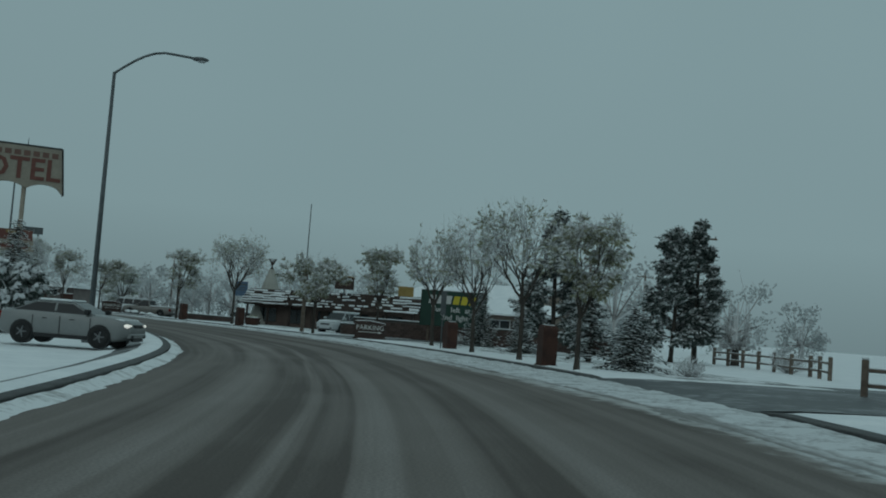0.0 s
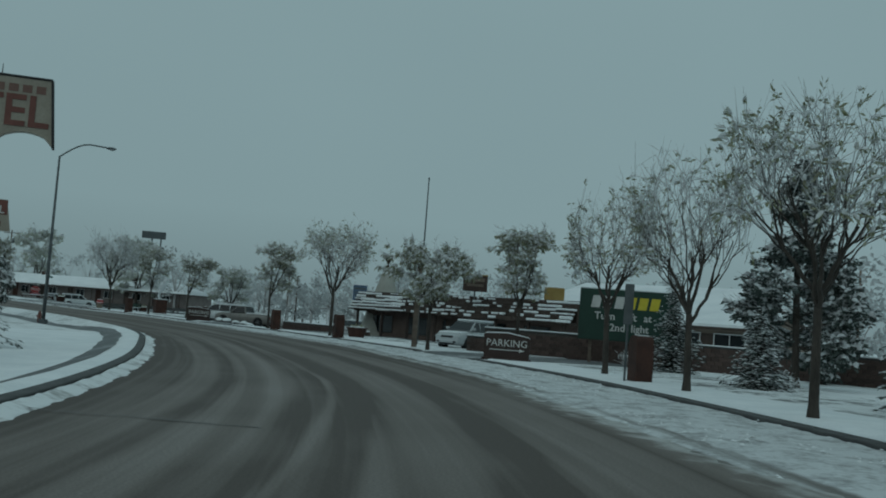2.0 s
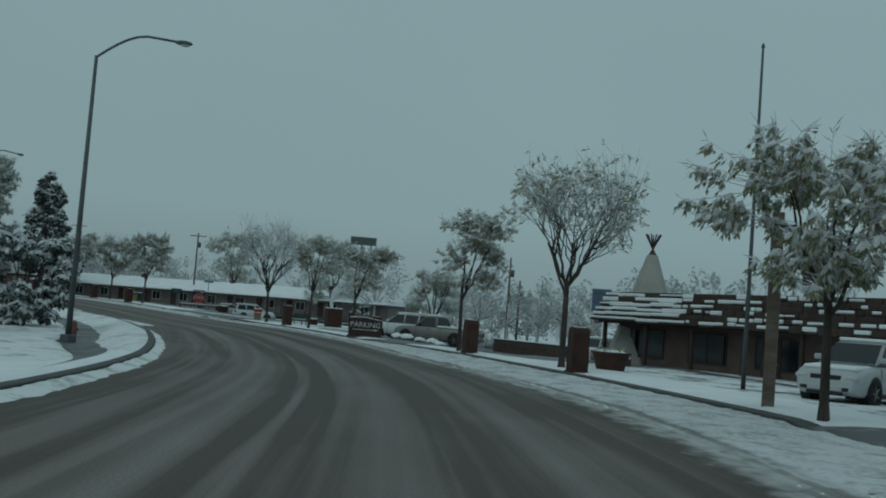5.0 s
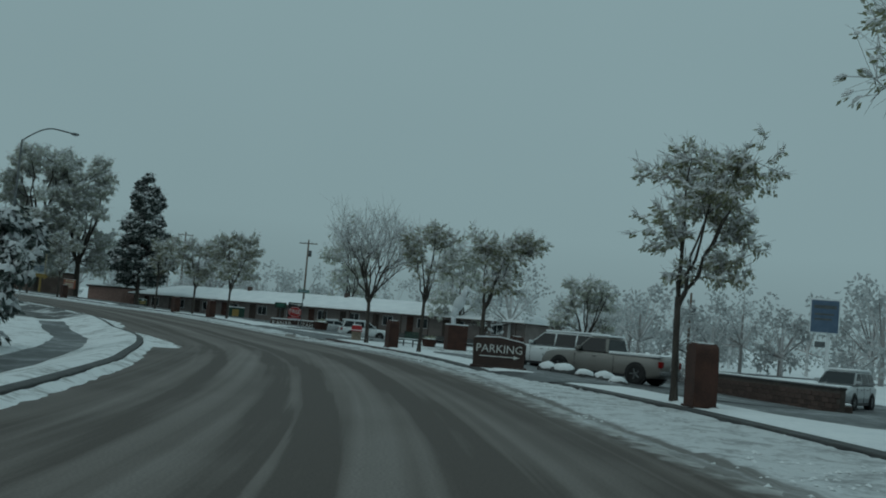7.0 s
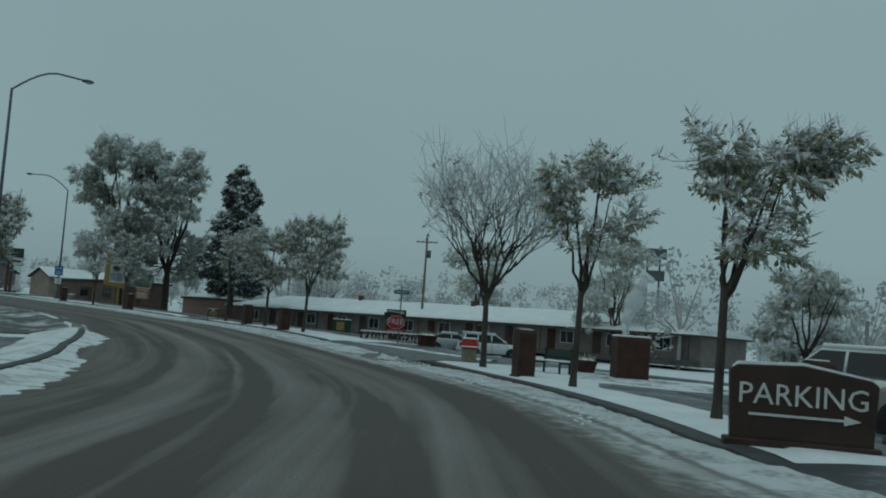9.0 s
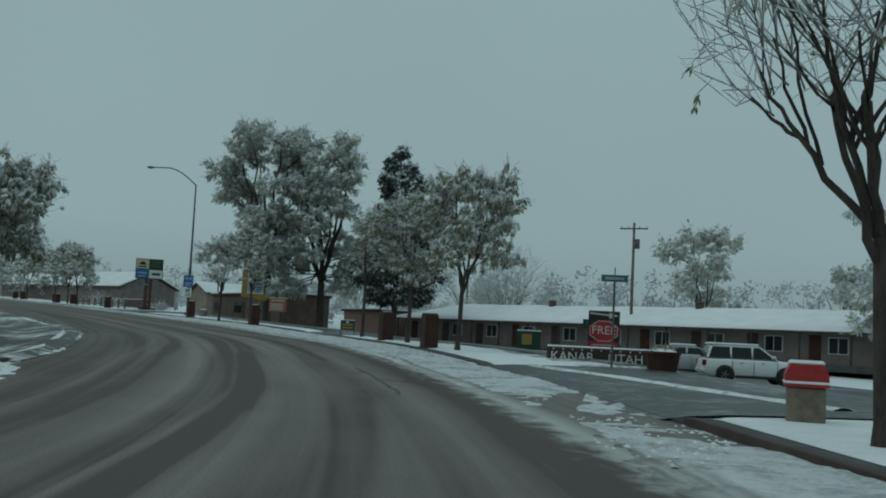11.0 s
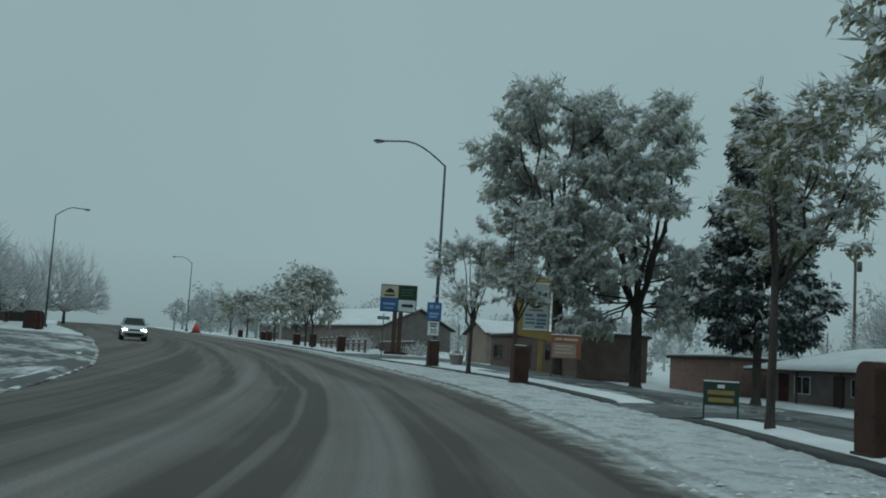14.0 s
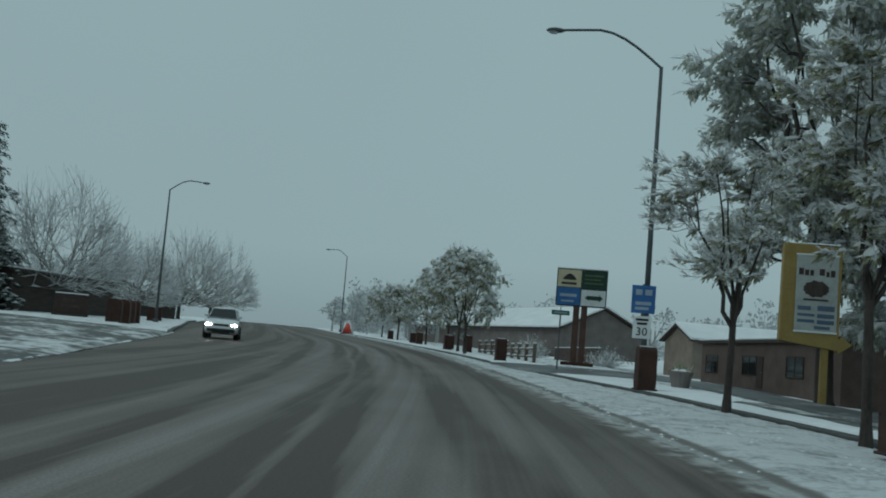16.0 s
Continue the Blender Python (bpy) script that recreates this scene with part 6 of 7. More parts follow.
    if snow:
        g = bmesh.new()
        wv = half_width(z1) - 0.03
        box(g, (xb - 0.02, -wv, z1 - 0.03), (xc + 0.02, wv, z1 + 0.03 + 0.05 * snow), 0.035)
        part("roof_snow", g, SNOW, t, smooth=False)
        zhood = float(np.interp(xd + 0.45, ux, uz))
        g = bmesh.new()
        box(g, (xd + 0.02, -W * 0.40, zhood - 0.03), (min(L / 2 - 0.25, xd + 1.1), W * 0.40, zhood + 0.02 + 0.05 * snow), 0.035, Matrix.Translation((xd, 0, zhood)) @ Matrix.Rotation(0.07, 4, 'Y') @ Matrix.Translation((-xd, 0, -zhood)))
        part("bonnet_snow", g, SNOW, t)
    return t


vehicle("sedan", pose(-12.62, 36.45, -0.27, 0, 0, -5), SILVER, "silver-grey saloon car waiting at the kerb, snow on its bonnet", "car", snow=0.3, lamps=PARKING_LAMP)
vehicle("wagon", stand(-37.0, 123.6, 170, 0.09), PALE, "white long wagon parked nose in, snow on its roof", "estate_car", snow=0.9)
vehicle("pickup", stand(-32.4, 117.6, 169, 0.09), PEWTER, "pewter single-cab pickup with snow in its bed", "pickup_truck", snow=0.3)
vehicle("suv", stand(-8.2, 85.2, 245, 0.0), ICE, "pale car under snow behind the low wall", "car", snow=0.9)
vehicle("suv", stand(-24.0, 125.2, 260, 0.08), ICE, "pale car deep in snow parked before the diner", "car", snow=1.0)
for x, y, a in ((-25.6, 120.6, 20), (-23.6, 119.6, 40), (-17.6, 99.3, 40)):
    t = thing("planter_box", stand(x, y, a, 0.0), "low dark timber planter box heaped with snow", "planter")
    part("box", boxed((-0.6, -0.3, -0.1), (0.6, 0.3, 0.36), 0.03), DARK_WOOD, t)
    part("snow_cap", boxed((-0.58, -0.28, 0.35), (0.58, 0.28, 0.48), 0.05), SNOW, t)
vehicle("sedan", stand(-73.3, 159.8, 38, 0.13), ICE, "pale silver saloon dusted with snow at the motel", "car", snow=0.9)
vehicle("suv", pose(-153.8, 153.6, 1.98, 0, 0, -10), PALE, "white car with lit headlights on the wet road", "car", lamps=HEADLIGHT_ON, snow=0.0, lower=BLACK)
vehicle("sedan", stand(-196.0, 143.5, 60), ICE, "parked car hidden under a thick coat of snow", "car", snow=1.0)
vehicle("suv", stand(-69.8, 159.2, 42, 0.13), PALE, "white sport utility car dusted with snow at the motel", "car", snow=0.9)


# ---------------------------------------------------------------- signs
def bars(parent, rows, mat, y, name="writing"):
    """Plain bars where the writing cannot be read: rows of (x0, x1, z, height)."""
    for x0, x1, z, h in rows:
        part(name, boxed((x0, y - 0.012, z - h / 2), (x1, y, z + h / 2)), mat, parent)


OLD_CREAM = material("weathered_cream_paint", (0.24, 0.205, 0.165), (0.33, 0.29, 0.235), rough=0.6, scale=1.2, fine=12, bump=0.04)
RUSTY_BROWN = material("faded_brown_paint", (0.13, 0.065, 0.05), (0.18, 0.10, 0.08), rough=0.6, scale=2, fine=20, bump=0.02)
OXIDE = material("faded_red_paint", (0.12, 0.042, 0.032), (0.175, 0.065, 0.05), rough=0.6, scale=2, fine=20, bump=0.03)


def motel_sign():
    t = thing("motel_sign", facing(-25.0, 59.4, 2, 5, 0.2), "tall cream and red motel pylon sign with flared edges", "sign")
    bm = bmesh.new()
    # flared board with an arched lower edge
    low = [(2.9 - 5.8 * k / 24, 7.55 + 0.34 * abs(math.sin(k / 24 * 3 * math.pi)) ** 0.7) for k in range(1, 24)]
    prism(bm, [(-2.75, 10.0), (-3.0, 7.35), *[(x, z) for x, z in low[::-1]], (3.0, 7.35), (2.75, 10.0)], -0.22, 0.22)
    board = part("board", bm, OLD_CREAM, t)
    bm = bmesh.new()
    for p, q in (((-2.75, 10.0), (2.75, 10.0)), ((-3.0, 7.35), (-2.75, 10.0)), ((3.0, 7.35), (2.75, 10.0))):
        rod(bm, (p[0], -0.22, p[1]), (q[0], -0.22, q[1]), 0.05, n=6)
        rod(bm, (p[0], 0.22, p[1]), (q[0], 0.22, q[1]), 0.05, n=6)
    part("edge_trim", bm, BLACK, board)
    lettering("MOTEL", 1.72, OXIDE, t, Matrix.Translation((0, -0.235, 8.62)) @ UPRIGHT, extrude=0.02, label="large red letters", bold=0.03)
    bars(t, [(-2.3 + 0.5 * k, -1.95 + 0.5 * k, 9.55, 0.30) for k in range(10)], RUSTY_BROWN, -0.225)
    for x in (-1.6, 0.9):
        part("post", rod(bmesh.new(), (x, 0, -0.2), (x, 0, 7.9), 0.13, n=10), OLD_CREAM, t, smooth=True)
    bm = bmesh.new()
    prism(bm, [(-2.3, 3.95), (1.75, 4.0), (1.55, 5.2), (-2.3, 5.2)], -0.15, 0.15)
    lower = part("lower_board", bm, OLD_CREAM, t)
    part("red_band", boxed((-2.3, -0.165, 4.62), (1.6, -0.15, 5.18)), OXIDE, lower)
    lettering("POOL", 0.42, LETTER, lower, Matrix.Translation((0.95, -0.175, 4.8)) @ UPRIGHT, extrude=0.01)
    bars(lower, [(0.2, 0.9, 5.06, 0.14)], OCHRE, -0.165)
    bars(lower, [(-0.2, 1.4, 4.25, 0.2)], OXIDE, -0.15)
    part("spike", rod(bmesh.new(), (0.9, 0, 9.9), (0.9, 0, 10.45), 0.03, 0.015, 6), BLACK, t)
    part("snow_cap", boxed((-2.7, -0.2, 9.98), (2.7, 0.2, 10.06), 0.02), SNOW, t)
    return t


motel_sign()


def green_billboard():
    a, b = (-1.3, 73.1), (2.6, 75.6)
    m = facing((a[0] + b[0]) / 2, (a[1] + b[1]) / 2, -1.5, 45)
    t = thing("billboard", m, "dark green roadside billboard with white and yellow letters", "sign")
    w = 2.3
    part("board", boxed((-w, -0.10, 1.15), (w, 0.10, 3.62), 0.02), GREEN, t)
    x = -1.75
    for k in range(6):
        bm = bmesh.new()
        prism(bm, [(x, 2.72), (x + 0.42, 2.72), (x + 0.52, 3.30), (x + 0.10, 3.30)], -0.125, -0.10)
        part("logo_bar", bm, LETTER if k < 3 else YELLOW, t)
        x += 0.56
    for word, x, z in (("Turn", -1.05, 2.32), ("left", 0.15, 2.32), ("at", 1.0, 2.32), ("2nd", -0.42, 1.78), ("light", 0.65, 1.78)):
        lettering(word, 0.50, LETTER, t, Matrix.Translation((x, -0.11, z)) @ UPRIGHT, extrude=0.01, bold=0.008)
    for x in (-1.7, 1.7):
        part("post", boxed((x - 0.08, 0.1, -0.3), (x + 0.08, 0.26, 3.4), 0.01), WOOD, t)
    part("snow_cap", boxed((-w, -0.1, 3.62), (w, 0.1, 3.69), 0.02), SNOW, t)


green_billboard()


def pole_sign_box(name, m, label, x0, x1, z0, z1, posts, face, casing, post_mat, depth=0.3, pr=0.09):
    t = thing(name, m, label, "sign")
    part("cabinet", boxed((x0, -depth / 2, z0), (x1, depth / 2, z1), 0.03), casing, t)
    part("face", boxed((x0 + 0.06, -depth / 2 - 0.012, z0 + 0.06), (x1 - 0.06, -depth / 2, z1 - 0.06)), face, t)
    for x in posts:
        part("post", boxed((x - pr, -pr, -0.4), (x + pr, pr, z0 + 0.02), 0.01), post_mat, t)
    part("snow_cap", boxed((x0, -depth / 2, z1 - 0.005), (x1, depth / 2, z1 + 0.06), 0.02), SNOW, t)
    return t


MOSS = material("faded_green_letters", (0.07, 0.11, 0.05), (0.11, 0.16, 0.08), rough=0.6, scale=2, fine=20, bump=0.0)
FADED = material("faded_white_letters", (0.26, 0.32, 0.40), (0.36, 0.42, 0.48), rough=0.6, scale=2, fine=20, bump=0.0)
# two-post shop sign with four panels
t = pole_sign_box("shop_sign", facing(-148.2, 172.6, -110, 152), "four-panel shop sign in green, blue and white on brown posts", -1.42, 1.42, 3.35, 5.45, (-0.22, 0.22), GREEN, BLACK, POST_DARK, 0.4, 0.17)
part("panel", boxed((-1.36, -0.222, 4.42), (-0.05, -0.2, 5.39)), CREAM, t)
part("panel", boxed((-1.36, -0.222, 3.41), (-0.05, -0.2, 4.38)), BLUE, t)
part("panel", boxed((0.0, -0.222, 3.41), (1.36, -0.2, 4.30)), WHITE, t)
bm = bmesh.new()
prism(bm, [(-1.1 + 0.8 * k / 10, 4.85 + 0.32 * math.sin(k / 10 * math.pi)) for k in range(11)] + [(-0.45, 4.82), (-0.95, 4.82)], -0.235, -0.222)
part("emblem", bm, BLACK, t)
bars(t, [(-1.15, -0.3, 4.62, 0.12)], BLACK, -0.222)
bars(t, [(-1.2, -0.25, 3.95, 0.16), (-1.1, -0.4, 3.62, 0.1)], FADED, -0.222)
bars(t, [(0.15, 1.2, 5.12, 0.10), (0.15, 1.05, 4.9, 0.08), (0.15, 1.2, 4.68, 0.08)], MOSS, -0.212)
bm = prism(bmesh.new(), [(0.2, 3.86), (0.35, 3.98), (1.0, 3.98), (1.0, 4.06), (1.22, 3.86), (1.0, 3.66), (1.0, 3.74), (0.35, 3.74)], -0.235, -0.222)
part("arrow", bm, GREEN, t)
part("plinth", boxed((-0.9, -0.5, -0.2), (0.9, 0.5, 0.22), 0.04), RUST, t)

# yellow framed tall sign
PANEL_GREY = material("weathered_pale_panel", (0.30, 0.31, 0.30), (0.42, 0.44, 0.42), rough=0.5, scale=1.6, fine=14, bump=0.02)
SLATE_BLUE = material("faded_blue_letters", (0.06, 0.10, 0.16), (0.10, 0.15, 0.22), rough=0.6, scale=2, fine=20, bump=0.0)
t = thing("framed_sign", facing(-124.8, 169.9, -101.8, 158.9, -0.38) @ Matrix.Scale(0.885, 4), "tall ochre-framed white sign on a single yellow post", "sign")
bm = bmesh.new()
prism(bm, [(-1.2, 2.85), (1.05, 2.62), (1.05, 2.45), (1.6, 2.85), (1.1, 3.2), (1.1, 3.02), (1.02, 3.03), (1.1, 6.6), (-1.15, 6.75)], -0.22, 0.22)
bmesh.ops.bevel(bm, geom=bm.edges[:], offset=0.03, segments=1, affect='EDGES')
part("frame", bm, OCHRE, t)
part("panel", boxed((-0.66, -0.245, 3.3), (0.95, -0.22, 6.25), 0.01), PANEL_GREY, t)
part("panel_edge", boxed((-0.68, -0.262, 6.25), (0.98, -0.22, 6.32), 0.01), WHITE, t)
part("panel_edge", boxed((-0.68, -0.262, 3.22), (0.98, -0.22, 3.30), 0.01), WHITE, t)
bars(t, [(-0.56, -0.38, 5.62, 0.26), (-0.33, -0.18, 5.58, 0.22), (-0.13, 0.0, 5.58, 0.22), (0.22, 0.42, 5.62, 0.26), (0.48, 0.6, 5.55, 0.2), (0.65, 0.82, 5.58, 0.26)], SIGN_DARK, -0.245)
bm = prism(bmesh.new(), [(0.12 + (0.46 + 0.05 * (k % 2)) * math.cos(math.pi * k / 14), 4.95 + (0.29 + 0.03 * (k % 3)) * math.sin(math.pi * k / 14)) for k in range(28)], -0.258, -0.245)
part("picture", bm, DARK_WOOD, t)
bars(t, [(-0.35, 0.6, 4.52, 0.07)], SIGN_DARK, -0.245)
bars(t, [(-0.55, -0.05, 4.18, 0.16), (0.2, 0.85, 4.2, 0.2), (-0.55, 0.1, 3.92, 0.1), (0.2, 0.85, 3.9, 0.16), (-0.55, 0.1, 3.68, 0.12), (0.2, 0.85, 3.66, 0.16), (0.1, 0.7, 3.44, 0.12)], SLATE_BLUE, -0.245)
part("post", boxed((0.45, -0.14, 0.0), (0.72, 0.14, 2.85), 0.02), OCHRE, t)
part("snow_cap", boxed((-1.1, -0.2, 6.70), (1.0, 0.2, 6.76), 0.02), SNOW, t)

# orange board on legs
t = thing("notice_board", facing(-112.3, 163.55, -99.7, 158.0), "dull orange notice board with pale panel on legs", "sign")
part("board", boxed((-0.68, -0.04, 0.92), (0.68, 0.04, 1.96), 0.012), material("orange_red_board", (0.27, 0.085, 0.05), (0.36, 0.13, 0.08), rough=0.6, scale=1.5, fine=15, bump=0.03), t)
part("panel", boxed((-0.62, -0.052, 0.97), (0.45, -0.04, 1.60)), material("pink_panel", (0.34, 0.22, 0.195), (0.42, 0.29, 0.26), rough=0.6, scale=2, fine=15, bump=0.0), t)
bars(t, [(-0.52, -0.2, 1.78, 0.10), (-0.14, 0.5, 1.78, 0.10)], CREAM, -0.04)
bars(t, [(-0.5, 0.3, 1.48, 0.06), (-0.5, 0.2, 1.34, 0.06), (-0.5, 0.3, 1.18, 0.06)], CREAM, -0.052)
for x in (-0.62, -0.05, 0.5):
    part("leg", boxed((x - 0.03, 0.04, -0.2), (x + 0.03, 0.10, 1.9), 0.005), WOOD, t)
part("snow_cap", boxed((-0.68, -0.04, 1.955), (0.68, 0.05, 2.0), 0.015), SNOW, t)

# blue service sign with the speed limit below, on the lamp post
t = thing("traffic_sign", facing(-127.75, 165.0, -100, 148, -0.4), "blue service sign above a white speed limit sign", "traffic sign")
part("blue_plate", boxed((-0.42, -0.19, 2.95), (0.42, -0.16, 3.95), 0.01), BLUE, t)
bars(t, [(-0.28, -0.05, 3.70, 0.2), (0.05, 0.3, 3.70, 0.2), (-0.28, 0.28, 3.30, 0.12), (-0.28, 0.2, 3.12, 0.1)], FADED, -0.19)
part("speed_plate", boxed((-0.32, -0.19, 2.05), (0.32, -0.16, 2.85), 0.01), WHITE, t)
lettering("30", 0.42, BLACK, t, Matrix.Translation((0, -0.2, 2.28)) @ UPRIGHT, extrude=0.006)
bars(t, [(-0.22, 0.22, 2.72, 0.08), (-0.18, 0.18, 2.58, 0.08)], BLACK, -0.19)
part("bracket", boxed((-0.06, -0.165, 2.0), (0.06, -0.08, 4.0)), STEEL, t)

TEAL = material("street_sign_green", (0.02, 0.13, 0.09), (0.035, 0.17, 0.12), rough=0.5, scale=2, fine=20, bump=0.0)
# street-name sign, and a second one further on
for (x, y, h, ex, ey) in ((-65.3, 142.4, 2.8, -45, 115), (-139.5, 167.3, 2.6, -100, 148)):
    t = thing("street_name_sign", facing(x, y, ex, ey), "green street name blades crossed on a steel post", "traffic sign")
    part("post", rod(bmesh.new(), (0, 0, -0.3), (0, 0, h), 0.035, n=8), STEEL, t)
    b1 = part("blade", boxed((-0.42, -0.015, h - 0.06), (0.42, 0.015, h + 0.16), 0.004), TEAL, t)
    bars(b1, [(-0.3, 0.3, h + 0.05, 0.08)], FADED, -0.016)
    part("blade", boxed((-0.015, -0.5, h + 0.17), (0.015, 0.5, h + 0.37), 0.004), TEAL, t)

# red FREE sign on dark board
t = thing("free_sign", facing(-70.4, 148.8, -46, 116, -0.38), "black board with red octagon reading FREE and an arrow", "sign")
part("board", boxed((-0.61, -0.05, 0.96), (0.61, 0.05, 2.4), 0.01), BLACK, t)
bm = prism(bmesh.new(), [(0.62 * math.cos(radians(22.5 + 45 * k)), 1.62 + 0.46 * math.sin(radians(22.5 + 45 * k))) for k in range(8)], -0.068, -0.05)
octagon = part("octagon", bm, RED, t)
bm = bmesh.new()
for k in range(8):
    a, b = radians(22.5 + 45 * k), radians(67.5 + 45 * k)
    rod(bm, (0.58 * math.cos(a), -0.07, 1.62 + 0.42 * math.sin(a)), (0.58 * math.cos(b), -0.07, 1.62 + 0.42 * math.sin(b)), 0.012, n=4)
part("white_rim", bm, LETTER, octagon)
lettering("FREE", 0.46, LETTER, t, Matrix.Translation((0, -0.075, 1.64)) @ UPRIGHT, extrude=0.008)
part("red_foot", boxed((-0.57, -0.06, 0.98), (0.57, -0.05, 1.20)), RED, t)
bars(t, [(-0.45, 0.45, 1.07, 0.05)], FADED, -0.06)
bm = prism(bmesh.new(), [(-0.55, 2.34), (0.2, 2.28), (0.2, 2.36), (0.56, 2.24), (0.2, 2.12), (0.2, 2.22), (-0.55, 2.28)], -0.07, -0.05)
part("arrow", bm, LETTER, t)
for x in (-0.5, 0.5):
    part("leg", boxed((x - 0.04, 0.05, -0.3), (x + 0.04, 0.12, 2.3)), DARK_WOOD, t)
part("snow_cap", boxed((-0.61, -0.05, 2.395), (0.61, 0.06, 2.43), 0.015), SNOW, t)

# the long low town sign with bulbs round its edge
m = facing(-68.2, 145.6, -50, 119, -0.27)
t = thing("town_sign", m, "long low dark town sign with white letters and snow", "sign")
part("board", boxed((-1.85, -0.10, 0.10), (1.85, 0.10, 0.76), 0.02), SIGN_DARK, t)
lettering("KANAB", 0.46, LETTER, t, Matrix.Translation((-0.95, -0.11, 0.43)) @ UPRIGHT, extrude=0.01)
lettering("UTAH", 0.46, LETTER, t, Matrix.Translation((0.95, -0.11, 0.43)) @ UPRIGHT, extrude=0.01)
for k in range(22):
    bm = bmesh.new()
    bmesh.ops.create_icosphere(bm, subdivisions=1, radius=0.035, matrix=Matrix.Translation((-1.78 + 3.56 * k / 21, -0.12, 0.70 if k % 2 else 0.16)))
    part("bulb", bm, LETTER, t)
part("foot", boxed((-1.75, -0.2, -0.4), (1.75, 0.2, 0.11), 0.02), BRICK, t)
part("snow_cap", boxed((-1.85, -0.1, 0.755), (1.85, 0.1, 0.83), 0.03), SNOW, t)

# blue motel sign on a pale pole behind the diner's lot
t = pole_sign_box("blue_pole_sign", facing(-27.2, 142.5, -17, 72), "blue and white sign cabinet on a pale pole", -0.85, 0.85, 3.25, 5.3, (0.25,), SLATE_BLUE, PALE, PALE, 0.6, 0.11)
bars(t, [(-0.65, 0.65, 4.85, 0.22), (-0.6, 0.5, 4.4, 0.12), (-0.6, 0.4, 4.1, 0.12)], STEEL, -0.312)
part("small_box", boxed((-0.5, -0.15, 2.4), (0.1, 0.15, 2.75), 0.02), STEEL, t)

# roof signs over the diner
t = thing("roof_sign", facing(-9.35, 98.5, -4, 44, 3.9), "dark roof sign with yellow edging above the diner", "sign")
part("board", boxed((-0.88, -0.1, 0), (0.88, 0.1, 1.2), 0.02), SIGN_DARK, t)
part("edge", boxed((-0.9, -0.12, 1.15), (0.9, 0.12, 1.23)), OCHRE, t)
bars(t, [(-0.66, 0.66, 0.85, 0.25), (-0.6, 0.6, 0.45, 0.18)], WOOD, -0.1)
part("prop", boxed((-0.06, 0.1, -0.6), (0.06, 0.2, 1.0)), STEEL, t)
t = thing("roof_sign", facing(-3.6, 97.9, -4, 44, 3.55), "ochre box sign standing on the diner roof", "sign")
part("box", boxed((-0.7, -0.5, 0), (0.7, 0.5, 0.98), 0.03), OCHRE, t)
part("snow_cap", boxed((-0.7, -0.5, 0.97), (0.7, 0.5, 1.03), 0.025), SNOW, t)

# high two-board pylon far behind
t = thing("pylon_sign", facing(-98.0, 249.0, -45, 112), "high dark two-board pylon sign far behind the motel", "sign")
part("board", boxed((-2.6, -0.3, 14.6), (2.6, 0.3, 16.2), 0.03), STEEL, t)
part("board", boxed((-0.4, -0.3, 11.2), (2.4, 0.3, 12.8), 0.03), STEEL, t)
for x in (-0.3, 1.6):
    part("post", rod(bmesh.new(), (x, 0, -1), (x, 0, 14.7), 0.16, n=8), STEEL, t)


# green A-sign by the kerb
t = thing("small_sign", facing(-91.6, 153.4, -78, 138), "small green and yellow sign low on two legs", "sign")
part("board", boxed((-0.4, -0.03, 0.32), (0.4, 0.03, 0.86), 0.01), GREEN, t)
bars(t, [(-0.3, 0.3, 0.62, 0.10), (-0.28, 0.28, 0.45, 0.10)], OCHRE, -0.03)
bars(t, [(-0.08, 0.08, 0.76, 0.08)], WHITE, -0.03)
for x in (-0.38, 0.38):
    part("leg", boxed((x - 0.02, -0.02, -0.2), (x + 0.02, 0.02, 0.86)), GREEN, t)
part("snow_cap", boxed((-0.4, -0.04, 0.86), (0.4, 0.04, 0.89), 0.01), SNOW, t)


# ---------------------------------------------------------------- walls, poles, bins, benches
def brick_wall(name, pts, h, label, thick=0.3, courses=True):
    for (ax, ay), (bx, by) in zip(pts, pts[1:]):
        m, L = wall_frame(ax, ay, bx, by)
        t = tagged(thing(name, m, label, "wall"), kind="structure")
        part("core", boxed((0, 0.02, -0.3), (L, thick - 0.02, h)), MORTAR, t)
        part("coping", boxed((-0.03, -0.03, h), (L + 0.03, thick + 0.03, h + 0.07), 0.01), KERB, t)
        part("snow", boxed((-0.03, -0.02, h + 0.065), (L + 0.03, thick + 0.02, h + 0.14), 0.03), SNOW, t)
        me = None
        rows = int(h / 0.2)
        n = int(L / 0.42)
        for j in range(rows):
            for i in range(n):
                if me is None:
                    bmk = boxed((0, 0, 0), (0.40, 0.06, 0.185), 0.008)
                    ob = part("brick", bmk, BRICK, t)
                    me = ob.data
                else:
                    ob = new("brick", me)
                    ob.parent = t
                ob.location = ((i + (0.5 if j % 2 else 0)) * L / n * 0.985 + 0.005, -0.02, 0.02 + j * 0.2)


brick_wall("low_brick_wall", [(-6.8, 81.0), (1.8, 77.6)], 1.35, "low red-brown block wall topped with snow")
brick_wall("low_brick_wall", [(-7.6, 79.6), (-5.6, 78.6)], 0.85, "short low brick wall topped with snow")
brick_wall("low_brick_wall", [(1.9, 77.5), (9.0, 72.5), (13.5, 69.3)], 1.25, "low red-brown block wall topped with snow")
brick_wall("low_brick_wall", [(-31.0, 125.0), (-23.2, 117.2)], 0.95, "low dark block wall topped with snow")
brick_wall("low_brick_wall", [(-182.0, 187.0), (-168.0, 184.0)], 1.1, "low tan block wall topped with snow")


